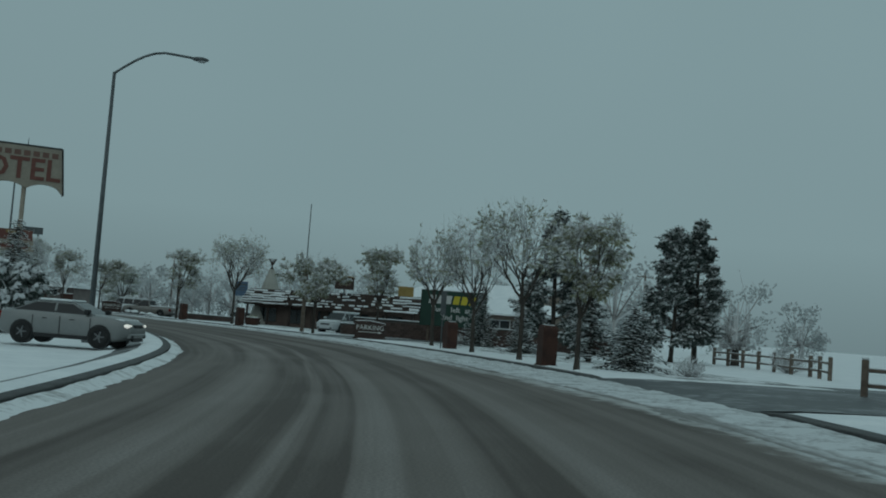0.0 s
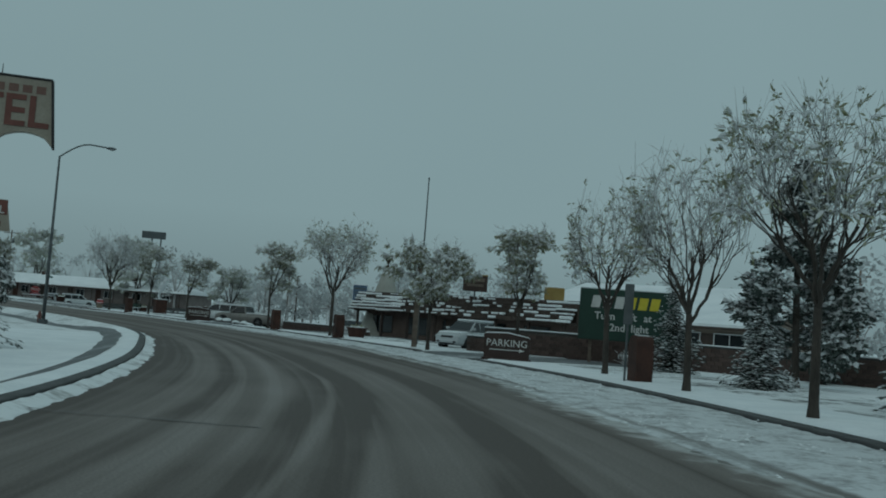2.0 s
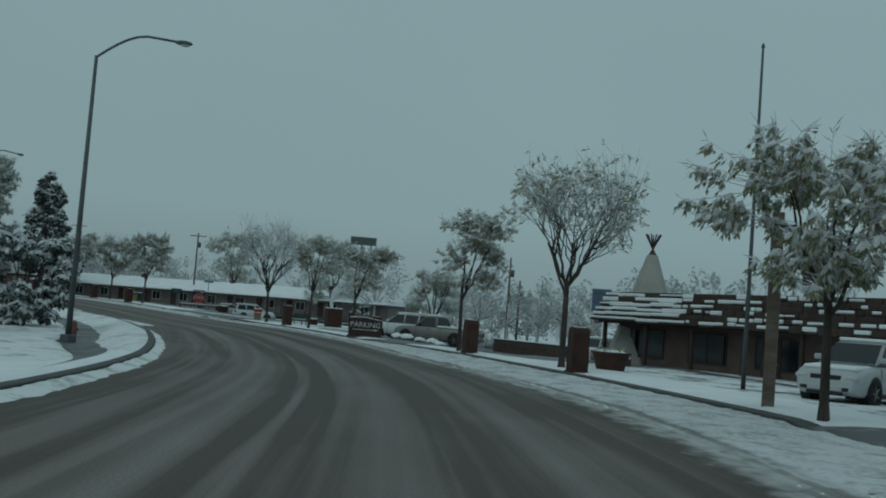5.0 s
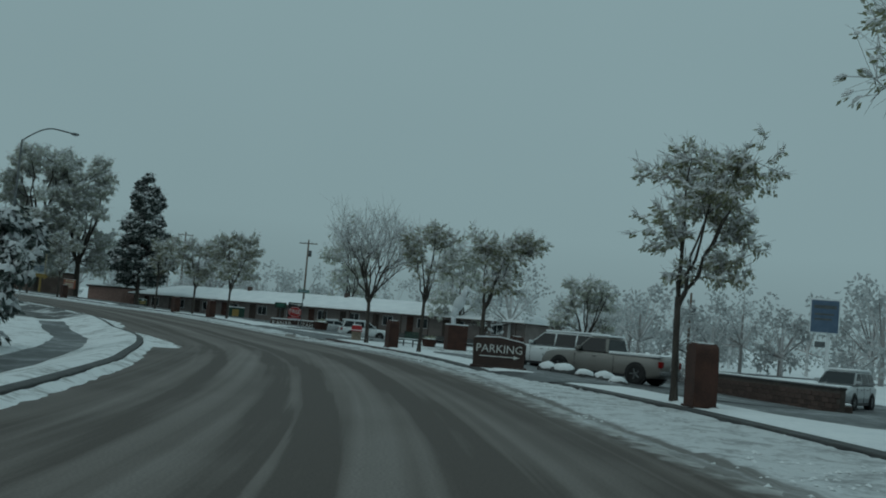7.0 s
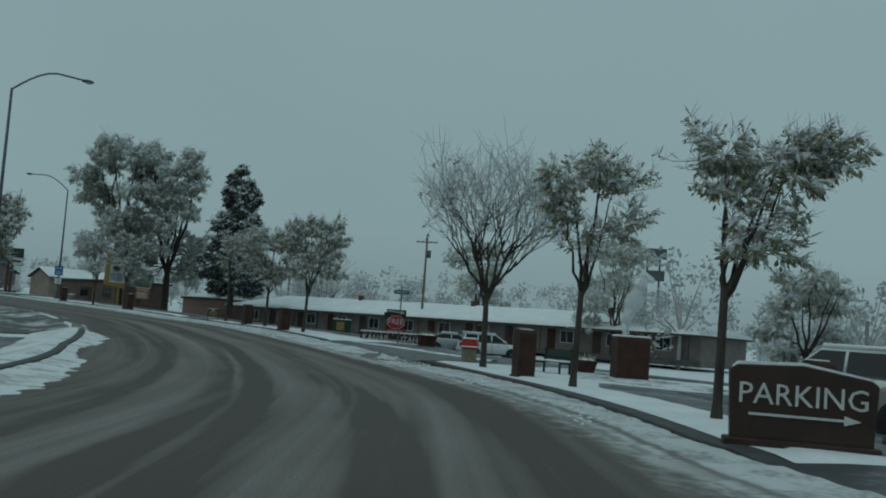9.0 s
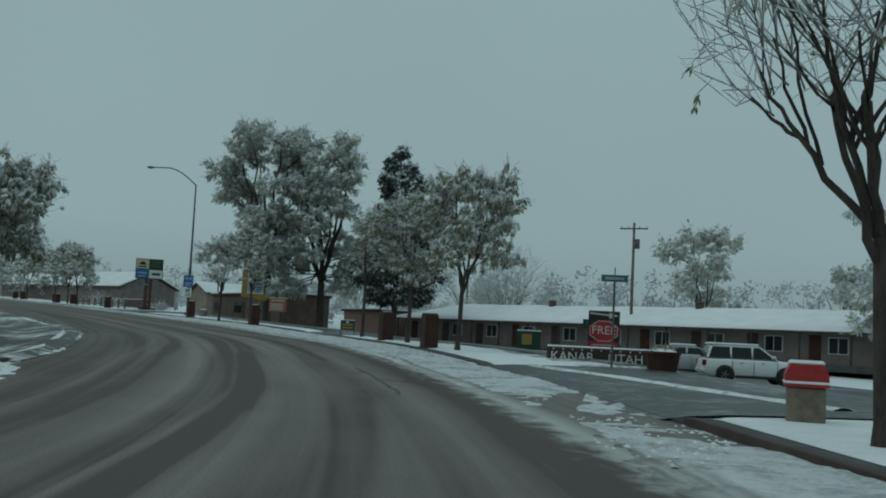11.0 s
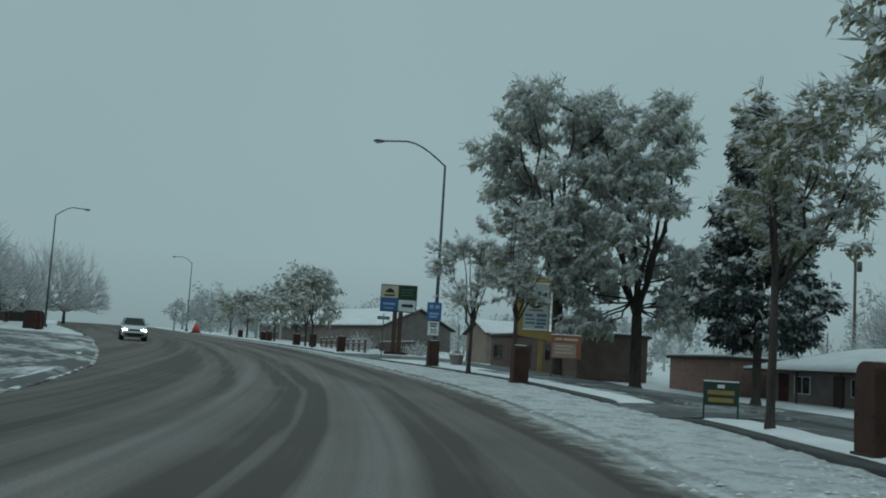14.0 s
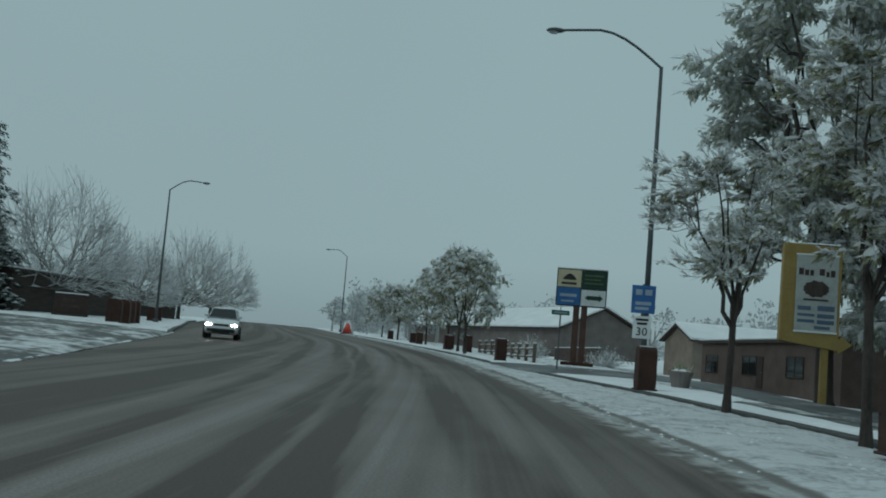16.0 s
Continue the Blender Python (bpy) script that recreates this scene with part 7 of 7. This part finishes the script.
def utility_pole(x, y, h, turn, arms=1, label="weathered timber utility pole with crossarm"):
    t = thing("utility_pole", stand(x, y, turn, -0.3), label, "utility pole", "utility poles")
    part("pole", rod(bmesh.new(), (0, 0, -0.5), (0, 0, h), 0.16, 0.10, 9), WOOD, t, smooth=True)
    for k in range(arms):
        z = h - 0.5 - 0.9 * k
        part("crossarm", boxed((-1.2, -0.06, z - 0.06), (1.2, 0.06, z + 0.06), 0.008), WOOD, t)
        for u in (-1.1, -0.45, 0.45, 1.1):
            part("insulator", rod(bmesh.new(), (u, 0, z + 0.06), (u, 0, z + 0.2), 0.04, 0.025, 6), STEEL, t)
    part("transformer", rod(bmesh.new(), (0.32, 0, h - 2.2), (0.32, 0, h - 1.4), 0.2, n=10), STEEL, t, smooth=True)


utility_pole(16.5, 70.0, 9.0, 10)
utility_pole(10.5, 78.0, 7.6, 60)
utility_pole(22.0, 118.0, 9.0, 30)
utility_pole(-97.5, 189.1, 11.6, 20)
utility_pole(-132.1, 205.1, 12.6, 35)
utility_pole(-44.1, 172.0, 10.0, 30, 0, "weathered timber utility pole with transformer")
utility_pole(-42.9, 172.3, 7.4, 30, 0)

t = thing("flagpole", stand(-11.4, 86.3), "thin bare grey flagpole", "flagpole")
part("pole", rod(bmesh.new(), (0, 0, -0.2), (0, 0, 10.2), 0.07, 0.035, 8), STEEL, t, smooth=True)
part("finial", rod(bmesh.new(), (0, 0, 10.2), (0, 0, 10.32), 0.06, 0.02, 8), STEEL, t)
t = thing("timber_post", stand(-10.3, 78.4), "pale square timber post by the parking", "post")
part("post", boxed((-0.13, -0.13, -0.2), (0.13, 0.13, 4.3), 0.01), WOOD, t)


def teepee():
    t = thing("teepee", stand(-18.2, 111.0, 0, 0.3), "tall white canvas teepee with crossed poles at its tip", "teepee")
    bm = bmesh.new()
    rod(bm, (0, 0, -0.2), (0, 0, 5.9), 2.3, 0.28, 14)
    part("canvas", bm, material("tan_canvas", (0.28, 0.275, 0.245), (0.38, 0.375, 0.34), rough=0.9, scale=1, fine=14), t)
    for k in range(9):
        a = 2 * math.pi * k / 9
        part("lodge_pole", rod(bmesh.new(), (0.32 * math.cos(a), 0.32 * math.sin(a), 5.6), (-0.42 * math.cos(a), -0.42 * math.sin(a), 7.0), 0.05, 0.035, 5), DARK_WOOD, t)


teepee()


PEBBLE = material("pebbled_tan_concrete", (0.12, 0.10, 0.075), (0.24, 0.20, 0.155), rough=0.9, scale=6, fine=45, bump=0.5)


def litter_bin(x, y):
    t = thing("litter_bin", stand(x, y, 30, -0.05), "tan concrete litter bin with a red hood under snow", "bin")
    part("drum", boxed((-0.29, -0.29, 0), (0.29, 0.29, 0.66), 0.03), PEBBLE, t)
    bm = bmesh.new()
    prism(bm, [(-0.33, 0.66), (0.33, 0.66), (0.33, 0.86), (0.25, 1.02), (-0.25, 1.02), (-0.33, 0.86)], -0.33, 0.33)
    part("hood", bm, RED, t)
    part("snow_band", boxed((-0.34, -0.34, 0.71), (0.34, 0.34, 0.75), 0.01), SNOW, t)
    part("snow_cap", boxed((-0.27, -0.33, 1.0), (0.27, 0.33, 1.08), 0.035), SNOW, t)


litter_bin(-53.15, 130.95)


def bench(m, label="steel street bench with snow on its seat"):
    t = thing("bench", m, label, "bench", "benches")
    for k in range(5):
        part("seat_slat", boxed((-0.75, -0.24 + 0.1 * k, 0.42), (0.75, -0.17 + 0.1 * k, 0.45), 0.004), GREEN, t)
    for k in range(4):
        part("back_slat", boxed((-0.75, 0.27 + 0.02 * k, 0.52 + 0.1 * k), (0.75, 0.29 + 0.02 * k, 0.60 + 0.1 * k), 0.004), GREEN, t)
    for x in (-0.68, 0.68):
        bm = boxed((x - 0.03, -0.25, 0), (x + 0.03, -0.19, 0.45))
        box(bm, (x - 0.03, 0.22, 0), (x + 0.03, 0.28, 0.5))
        box(bm, (x - 0.03, -0.25, 0.38), (x + 0.03, 0.3, 0.42))
        box(bm, (x - 0.025, 0.28, 0.4), (x + 0.025, 0.33, 0.95))
        part("end_frame", bm, BLACK, t)
    part("seat_snow", boxed((-0.74, -0.23, 0.45), (0.74, 0.24, 0.50), 0.02), SNOW, t)


bench(along(137.6, 8.4, 180 + 20))


def planter(m, r=0.5, h=0.6, label="terracotta planter with withered shrub under snow", pot=None):
    t = thing("planter", m, label, "planter")
    bm = bmesh.new()
    rod(bm, (0, 0, 0), (0, 0, h), r * 0.7, r, 14)
    part("pot", bm, pot or RUST, t, smooth=False)
    part("rim", rod(bmesh.new(), (0, 0, h - 0.06), (0, 0, h + 0.02), r * 1.06, n=14), pot or RUST, t)
    g = Growth(8)
    for k in range(60):
        g.blade(Vector((g.r.uniform(-r, r) * 0.6, g.r.uniform(-r, r) * 0.6, h)), rvec(g.r, 0.2, 1), Vector((0, 0, 1)), g.r.uniform(0.15, 0.4), 0.08)
    mesh_object("plant", g.v, g.f, LEAF, t)
    part("snow", rod(bmesh.new(), (0, 0, h), (0, 0, h + 0.10), r * 0.9, r * 0.5, 12), SNOW, t)


planter(stand(-64.05, 143.35, 0, -0.33), 0.56, 0.95)
planter(stand(-16.6, 93.0), 0.7, 0.7)
planter(stand(-49.2, 133.2), 0.5, 0.5)
planter(stand(-126.6, 166.0), 0.42, 0.6, "small concrete planter capped with snow", STUCCO_GREY)


def boulder(x, y, r, seed):
    t = thing("boulder", stand(x, y, seed * 40, -0.06), "grey boulder with a cap of snow", "boulder", "boulders by the parking sign")
    for nm, mt, dz, sc in (("stone", KERB, 0, 1.0), ("snow", SNOW, r * 0.28, 0.86)):
        bm = bmesh.new()
        bmesh.ops.create_icosphere(bm, subdivisions=2, radius=r * sc)
        for v in bm.verts:
            v.co *= 1 + 0.25 * noise.noise(v.co * 1.5 / r + Vector((seed, 0, 0)))
            v.co.z = v.co.z * 0.6 + dz + r * 0.25
        part(nm, bm, mt, t, smooth=True)


for k, (x, y, r) in enumerate([(-33.5, 113.4, 0.45), (-32.7, 113.0, 0.5), (-31.7, 112.6, 0.42), (-31.0, 112.9, 0.5), (-30.2, 112.0, 0.4)]):
    boulder(x, y, r, k + 1)

# statue on its rust plinth
t = thing("plinth", stand(-46.6, 131.6, 40, 0.0), "rust-brown steel plinth capped with snow", "plinth")
part("block", boxed((-0.6, -0.5, 0), (0.6, 0.5, 1.55), 0.03), RUST, t)
part("snow_cap", boxed((-0.6, -0.5, 1.54), (0.6, 0.5, 1.62), 0.03), SNOW, t)
bm = bmesh.new()
for x, y in ((-0.28, -0.12), (-0.1, 0.14)):
    rod(bm, (x, y, 0), (x - 0.06, y, 0.45), 0.08, 0.10, 8)
    rod(bm, (x - 0.06, y, 0.42), (x + 0.10, y, 0.95), 0.11, 0.17, 8)
bmesh.ops.create_icosphere(bm, subdivisions=2, radius=0.5, matrix=Matrix.Translation((0.05, 0, 1.25)) @ Matrix.Rotation(radians(-62), 4, 'Y') @ Matrix.Diagonal((1.25, 0.62, 0.66, 1)))
rod(bm, (0.22, 0, 1.6), (0.36, 0, 2.12), 0.22, 0.13, 8)
bmesh.ops.create_icosphere(bm, subdivisions=2, radius=0.2, matrix=Matrix.Translation((0.48, 0, 2.15)) @ Matrix.Rotation(radians(30), 4, 'Y') @ Matrix.Diagonal((1.6, 0.7, 0.75, 1)))
for y in (-0.15, 0.15):
    rod(bm, (0.3, y, 1.5), (0.72, y, 1.55), 0.10, 0.06, 7)
    rod(bm, (0.72, y, 1.56), (0.80, y, 1.25), 0.06, 0.05, 7)
bmesh.ops.translate(bm, verts=bm.verts[:], vec=(0, 0, 0.02))
for v in bm.verts:
    v.co += v.normal * 0.06 * noise.noise(v.co * 4)
st = part("statue", bm, FLAKE, None, "pale weathered statue dusted with snow on a plinth", smooth=True)
st.matrix_world = stand(-46.6, 131.6, 40, 1.6)
tagged(st, category="statue")


def rail_fence(pts, label="split-rail timber fence with snow on the rails"):
    for i, ((ax, ay), (bx, by)) in enumerate(zip(pts, pts[1:])):
        m, L = wall_frame(ax, ay, bx, by)
        t = thing("rail_fence", m, label, "fence", "rail fences")
        n = max(1, round(L / 2.6))
        for k in range(n + 1):
            x = L * k / n
            part("post", boxed((x - 0.09, -0.09, -0.2), (x + 0.09, 0.09, 1.15), 0.02), WOOD, t)
            part("post_snow", boxed((x - 0.1, -0.1, 1.14), (x + 0.1, 0.1, 1.22), 0.03), SNOW, t)
        for z in (0.42, 0.85):
            for k in range(n):
                bmr = bmesh.new()
                rod(bmr, (L * k / n, 0, z + 0.02 * (k % 2)), (L * (k + 1) / n, 0, z - 0.02 * (k % 2)), 0.055, 0.05, 6)
                rail = part("rail", bmr, WOOD, t)
                part("rail_snow", boxed((L * k / n + 0.1, -0.04, z + 0.045), (L * (k + 1) / n - 0.1, 0.04, z + 0.085), 0.015), SNOW, rail)


rail_fence([(11.9, 30.0), (16.0, 27.5), (22.0, 24.0)])
rail_fence([(18.0, 70.5), (19.0, 64.0), (19.0, 55.0), (18.2, 50.0)])
rail_fence([tuple(on_road(s, 6.2)[:2]) for s in (242, 252, 262)])


# green and yellow board on a frame before the motel, built as a boxy stand, and a green board on a post
t = thing("stand_board", facing(-101.4, 180.6, -60, 130, -0.25), "dark green board on a legged frame with an ochre panel and snowy top", "cart")
part("body", boxed((-0.95, -0.4, 0.45), (0.95, 0.4, 1.95), 0.04), GREEN, t)
part("panel", boxed((-0.55, -0.42, 0.85), (0.25, -0.40, 1.7), 0.01), OCHRE, t)
part("shelf", boxed((-0.9, -0.6, 0.55), (0.9, -0.4, 0.62), 0.01), GREEN, t)
for x in (-0.8, 0.8):
    for y in (-0.3, 0.3):
        part("leg", boxed((x - 0.04, y - 0.04, -0.1), (x + 0.04, y + 0.04, 0.46)), BLACK, t)
part("snow_cap", boxed((-0.95, -0.4, 1.945), (0.95, 0.4, 2.03), 0.03), SNOW, t)
t = thing("post_board", facing(-90.6, 174.7, -67, 135, 0.0), "plain dark green board on a thin steel post", "sign")
part("post", rod(bmesh.new(), (0, 0.03, -0.2), (0, 0.03, 2.9), 0.04, n=8), STEEL, t)
part("board", boxed((-0.66, -0.03, 2.3), (0.66, 0.0, 2.92), 0.01), GREEN, t)
bars(t, [(-0.45, 0.45, 2.72, 0.1), (-0.4, 0.3, 2.52, 0.08)], TEAL, -0.03)

# red hydrant at the foot of the inner lamp, red construction barrel far on
t = thing("fire_hydrant", stand(-37.3, 88.9), "small dark red fire hydrant in the snow", "hydrant")
part("barrel", rod(bmesh.new(), (0, 0, -0.1), (0, 0, 0.62), 0.13, 0.12, 10), OXIDE, t, smooth=True)
part("bonnet", rod(bmesh.new(), (0, 0, 0.62), (0, 0, 0.78), 0.14, 0.05, 10), OXIDE, t)
for a in (0, 90, 180):
    part("nozzle", rod(bmesh.new(), (0, 0, 0.45), (0.2 * math.cos(radians(a)), 0.2 * math.sin(radians(a)), 0.45), 0.055, n=8), OXIDE, t)
t = thing("safety_marker", stand(-238.0, 181.5), "bright orange-red safety marker by the kerb", "marker")
bm = bmesh.new()
bmesh.ops.create_cone(bm, cap_ends=True, segments=12, radius1=0.75, radius2=0.2, depth=1.4, matrix=Matrix.Translation((0, 0, 0.7)))
part("cone", bm, material("orange_red_plastic", (0.60, 0.06, 0.04), (0.7, 0.09, 0.06), rough=0.5, scale=2, fine=15, bump=0.02), t, smooth=True)
part("foot", boxed((-0.8, -0.8, -0.1), (0.8, 0.8, 0.06), 0.02), BLACK, t)

# brown bins and a low sign on the inner side far on
for x, y in ((-169.5, 148.3), (-171.0, 148.9), (-174.0, 149.4), (-175.6, 149.8)):
    rusty_pillar(stand(x, y, 80), 1.65, 1.0)
for x, y in ((-197.0, 152.5), (-201.0, 153.4)):
    rusty_pillar(stand(x, y, 80), 1.3, 0.7)
t = thing("low_sign", facing(-182.0, 145.4, -95, 146), "dark brown low sign in the snow", "sign")
part("board", boxed((-1.25, -0.1, 0.2), (1.25, 0.1, 1.75), 0.03), SIGN_DARK, t)
bars(t, [(-0.6, 0.3, 1.25, 0.22), (-0.7, 0.6, 0.8, 0.16)], DARK_WOOD, -0.1)
part("foot", boxed((-1.35, -0.3, -0.5), (1.35, 0.3, 0.2), 0.02), DARK_WOOD, t)
part("snow_cap", boxed((-1.25, -0.12, 1.74), (1.25, 0.12, 1.82), 0.03), SNOW, t)
# tan bin on the inner verge
t = thing("litter_bin", stand(-38.5, 78.5, 30), "tan square litter bin with a flat lid under snow", "bin")
part("drum", boxed((-0.55, -0.5, -0.1), (0.55, 0.5, 1.15), 0.03), STUCCO, t)
part("lid", boxed((-0.6, -0.55, 1.15), (0.6, 0.55, 1.22), 0.02), BLACK, t)
part("snow_cap", boxed((-0.58, -0.53, 1.215), (0.58, 0.53, 1.29), 0.03), SNOW, t)


# ---------------------------------------------------------------- shrubs and far trees
def shrub(x, y, r, h, seed, snowy=0.8, label="low leafless shrub frosted with snow"):
    t = thing("shrub", stand(x, y, 0, 0.0), label, "shrub")
    g, s = Growth(seed), Growth(seed + 1)
    for k in range(int(100 * r)):
        d = rvec(g.r, 0.15, 1.0)
        e = Vector((d.x * r, d.y * r, d.z * h)) * g.r.uniform(0.6, 1.05)
        mid = e * 0.5 + rvec(g.r) * 0.08
        g.tube([Vector((0, 0, -0.05)), mid, e], [0.012, 0.008, 0.004], 3)
        for q in range(3):
            p = mid.lerp(e, g.r.random())
            v = rvec(g.r, 0, 1) * 0.25 * r
            g.tube([p, p + v], [0.006, 0.003], 3)
            if s.r.random() < snowy:
                s.blade(p, v.normalized(), Vector((0, 0, 1)), 0.22, 0.07)
    tagged(mesh_object("stem_mass", g.v, g.f, TWIG, t), kind="stuff")
    tagged(mesh_object("snow", s.v, s.f, FLAKE, t), kind="stuff")


for k, (x, y, r, h) in enumerate([(8.6, 37.0, 0.8, 0.8), (1.0, 74.0, 0.9, 1.0), (20.5, 46.0, 1.6, 1.5), (23.0, 48.0, 1.8, 2.0), (19.5, 60.0, 1.5, 1.6), (5.2, 58.5, 0.7, 0.7), (-155.0, 178.0, 1.6, 1.5),
                               (-185.0, 186.0, 2.0, 2.2), (-163.0, 176.5, 1.5, 1.3), (21.0, 36.0, 1.4, 1.3), (-33.0, 131.0, 1.5, 1.6), (-24.5, 121.0, 1.2, 1.2)]):
    shrub(x, y, r, h, 300 + k)

fan_tree(at_xy(19.5, 71.0), "slender leafless tree with frosted branches", 7.2, 1.9, 81, 8, 0.15)
fan_tree(at_xy(-194.0, 143.6), "round leafless tree white with frost", 13.4, 14.5, 82, 16)
fan_tree(at_xy(-212.0, 151.0), "round leafless tree white with frost", 9.5, 10.0, 83, 11)
for x, y, h, w, k in ((-243.2, 159.0, 13.5, 15.0, 90), (-262.6, 165.5, 14.0, 15.0, 91), (-232.0, 153.0, 10.5, 11.0, 92)):
    fan_tree(at_xy(x, y), "broad leafless tree grey with frost", h, w, k, 12, 0.8)


def frosted_tree(x, y, label, height, width, seed, leaf=None, **more):
    opts = dict(shape=billow, limbs=5, clusters=20, sprays=13, wind=(-0.1, 0), droop=0.5, thick=0.2, size=0.5, wide=0.2, spread=0.34, twiggy=0.4, fingers=4)
    opts.update(more)
    return crown_tree("tree", at_xy(x, y), label, "tree", "", -width / 2, width / 2, height, height * 0.22, height * 0.2, seed, 0.85, 0.6, leaf=leaf or LEAF_PALE, **opts)


frosted_tree(-47.5, 157.0, "rounded tree with frosted leaves behind the car park", 7.6, 6.0, 84)
frosted_tree(-72.5, 184.5, "rounded frosted tree behind the motel", 12.5, 8.0, 94, clusters=26, size=0.6)
frosted_tree(-103.0, 209.0, "broad frosted tree behind the motel", 14.0, 11.0, 85, clusters=24, size=0.7, wide=0.28)
frosted_tree(-96.0, 232.0, "broad frosted tree behind the motel", 12.5, 9.5, 86, clusters=20, size=0.7, wide=0.28)
fan_tree(at_xy(-125.0, 205.0), "leafless grey tree behind the motel", 11.5, 13.0, 87, 13, 0.7)
crown_tree("tree", at_xy(-90.8, 132.6, 50), "leafy verge tree bent with snow", "tree", "", -2.6, 3.5, 7.5, 2.6, 3.5, 88, 0.95, 0.85, shape=dome, limbs=6, clusters=34, sprays=15, droop=0.7, size=0.36, wide=0.13, thick=0.16, spread=0.4, twiggy=0.6)


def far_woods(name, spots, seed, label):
    """Distant frosted trees, too many and too far to tell apart; their paleness also stands for haze."""
    g, b = Growth(seed), Growth(seed + 1)
    r = g.r
    for x, y, h in spots:
        z = ground_z(x, y) - 0.3
        b.tube([Vector((x, y, z)), Vector((x, y, z + h * 0.6))], [0.22, 0.10], 5)
        for k in range(12):
            u = r.uniform(0.12, 0.9)
            w = h * 0.30 * math.sqrt(max(0.1, 1 - (1.6 * u - 0.75) ** 2))
            a = r.uniform(0, 2 * math.pi)
            c = Vector((x + w * math.cos(a), y + w * math.sin(a), z + h * u))
            b.tube([Vector((x, y, z + h * 0.3)), c], [0.10, 0.03], 3)
            for q in range(34):
                p = c + rvec(r) * h * 0.13 * r.random() ** 0.45
                g.blade(p, rvec(r), rvec(r, 0, 1), r.uniform(0.35, 0.7), r.uniform(0.2, 0.38))
    wood = thing(name, Matrix(), label, "trees")
    wood["kind"] = "stuff"
    # trunks take the pale twig tone, haze included in the colour
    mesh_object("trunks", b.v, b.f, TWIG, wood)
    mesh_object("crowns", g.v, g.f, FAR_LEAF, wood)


# frost and the haze of distance are both put into these greys
FAR_LEAF = island_material("hazed_frosted_crowns", [(0.42, 0.435, 0.44), (0.48, 0.495, 0.50), (0.55, 0.565, 0.57)], rough=0.9, spec=0.0, through_light=0.3)
rw = random.Random(77)
spots = []
for s0, s1, d0, d1, n in ((85, 175, 42, 75, 40), (175, 250, 55, 110, 34), (250, 330, 30, 80, 26), (330, 415, 12, 60, 22), (300, 415, 4, 12, 14)):
    for k in range(n):
        p = on_road(rw.uniform(s0, s1), rw.uniform(d0, d1))
        spots.append((p.x, p.y, rw.uniform(6.5, 11.0)))
far_woods("far_woods", spots, 401, "frosted trees behind the buildings, haze put into their grey")
spots = []
for s0, s1, d0, d1, n in ((120, 250, -60, -34, 26), (250, 330, -70, -40, 18), (325, 415, -55, -24, 24), (40, 110, -75, -40, 16)):
    for k in range(n):
        p = on_road(rw.uniform(s0, s1), rw.uniform(d0, d1))
        spots.append((p.x, p.y, rw.uniform(7, 12)))
far_woods("far_woods", spots, 402, "frosted trees on the inner side, haze put into their grey")

t = thing("post_sign", facing(-0.04, 55.2, -2.5, 29), "pale grey sign plate on a thin steel post", "sign")
part("post", rod(bmesh.new(), (0, 0, -0.2), (0, 0, 2.9), 0.035, n=8), STEEL, t)
part("plate", boxed((-0.14, -0.05, 1.75), (0.14, -0.03, 3.0), 0.008), STEEL, t)


# clods of slush thrown up by the wheels, lying on the snow in the gutter
g = Growth(611)
for k in range(5200):
    s = g.r.uniform(20, 215)
    edge = float(snow_edge(s))
    if any(p - 1 < s < q + 1 for p, q in DRIVES_R):
        continue
    u = g.r.random()
    d = edge + 0.15 + (kerb_r(s) - 0.25 - edge) * u
    if noise.noise((s * 0.22, d * 0.9, 4.0)) + (0.25 if 138 < s < 176 else 0.0) < 0.12:
        continue
    p = on_road(s, d, 0.055 + 0.045 * min(1.0, (d - edge) / 0.9))
    g.lump(Vector((p.x, p.y, p.z)), g.r.uniform(0.02, 0.06) * (1.15 if 138 < s < 176 else 0.9), g.r.uniform(0.35, 0.6))
tagged(mesh_object("slush_clods", g.v, g.f, SNOW_DIRTY), "loose clods of dirty slush on the gutter snow", "slush", kind="stuff")
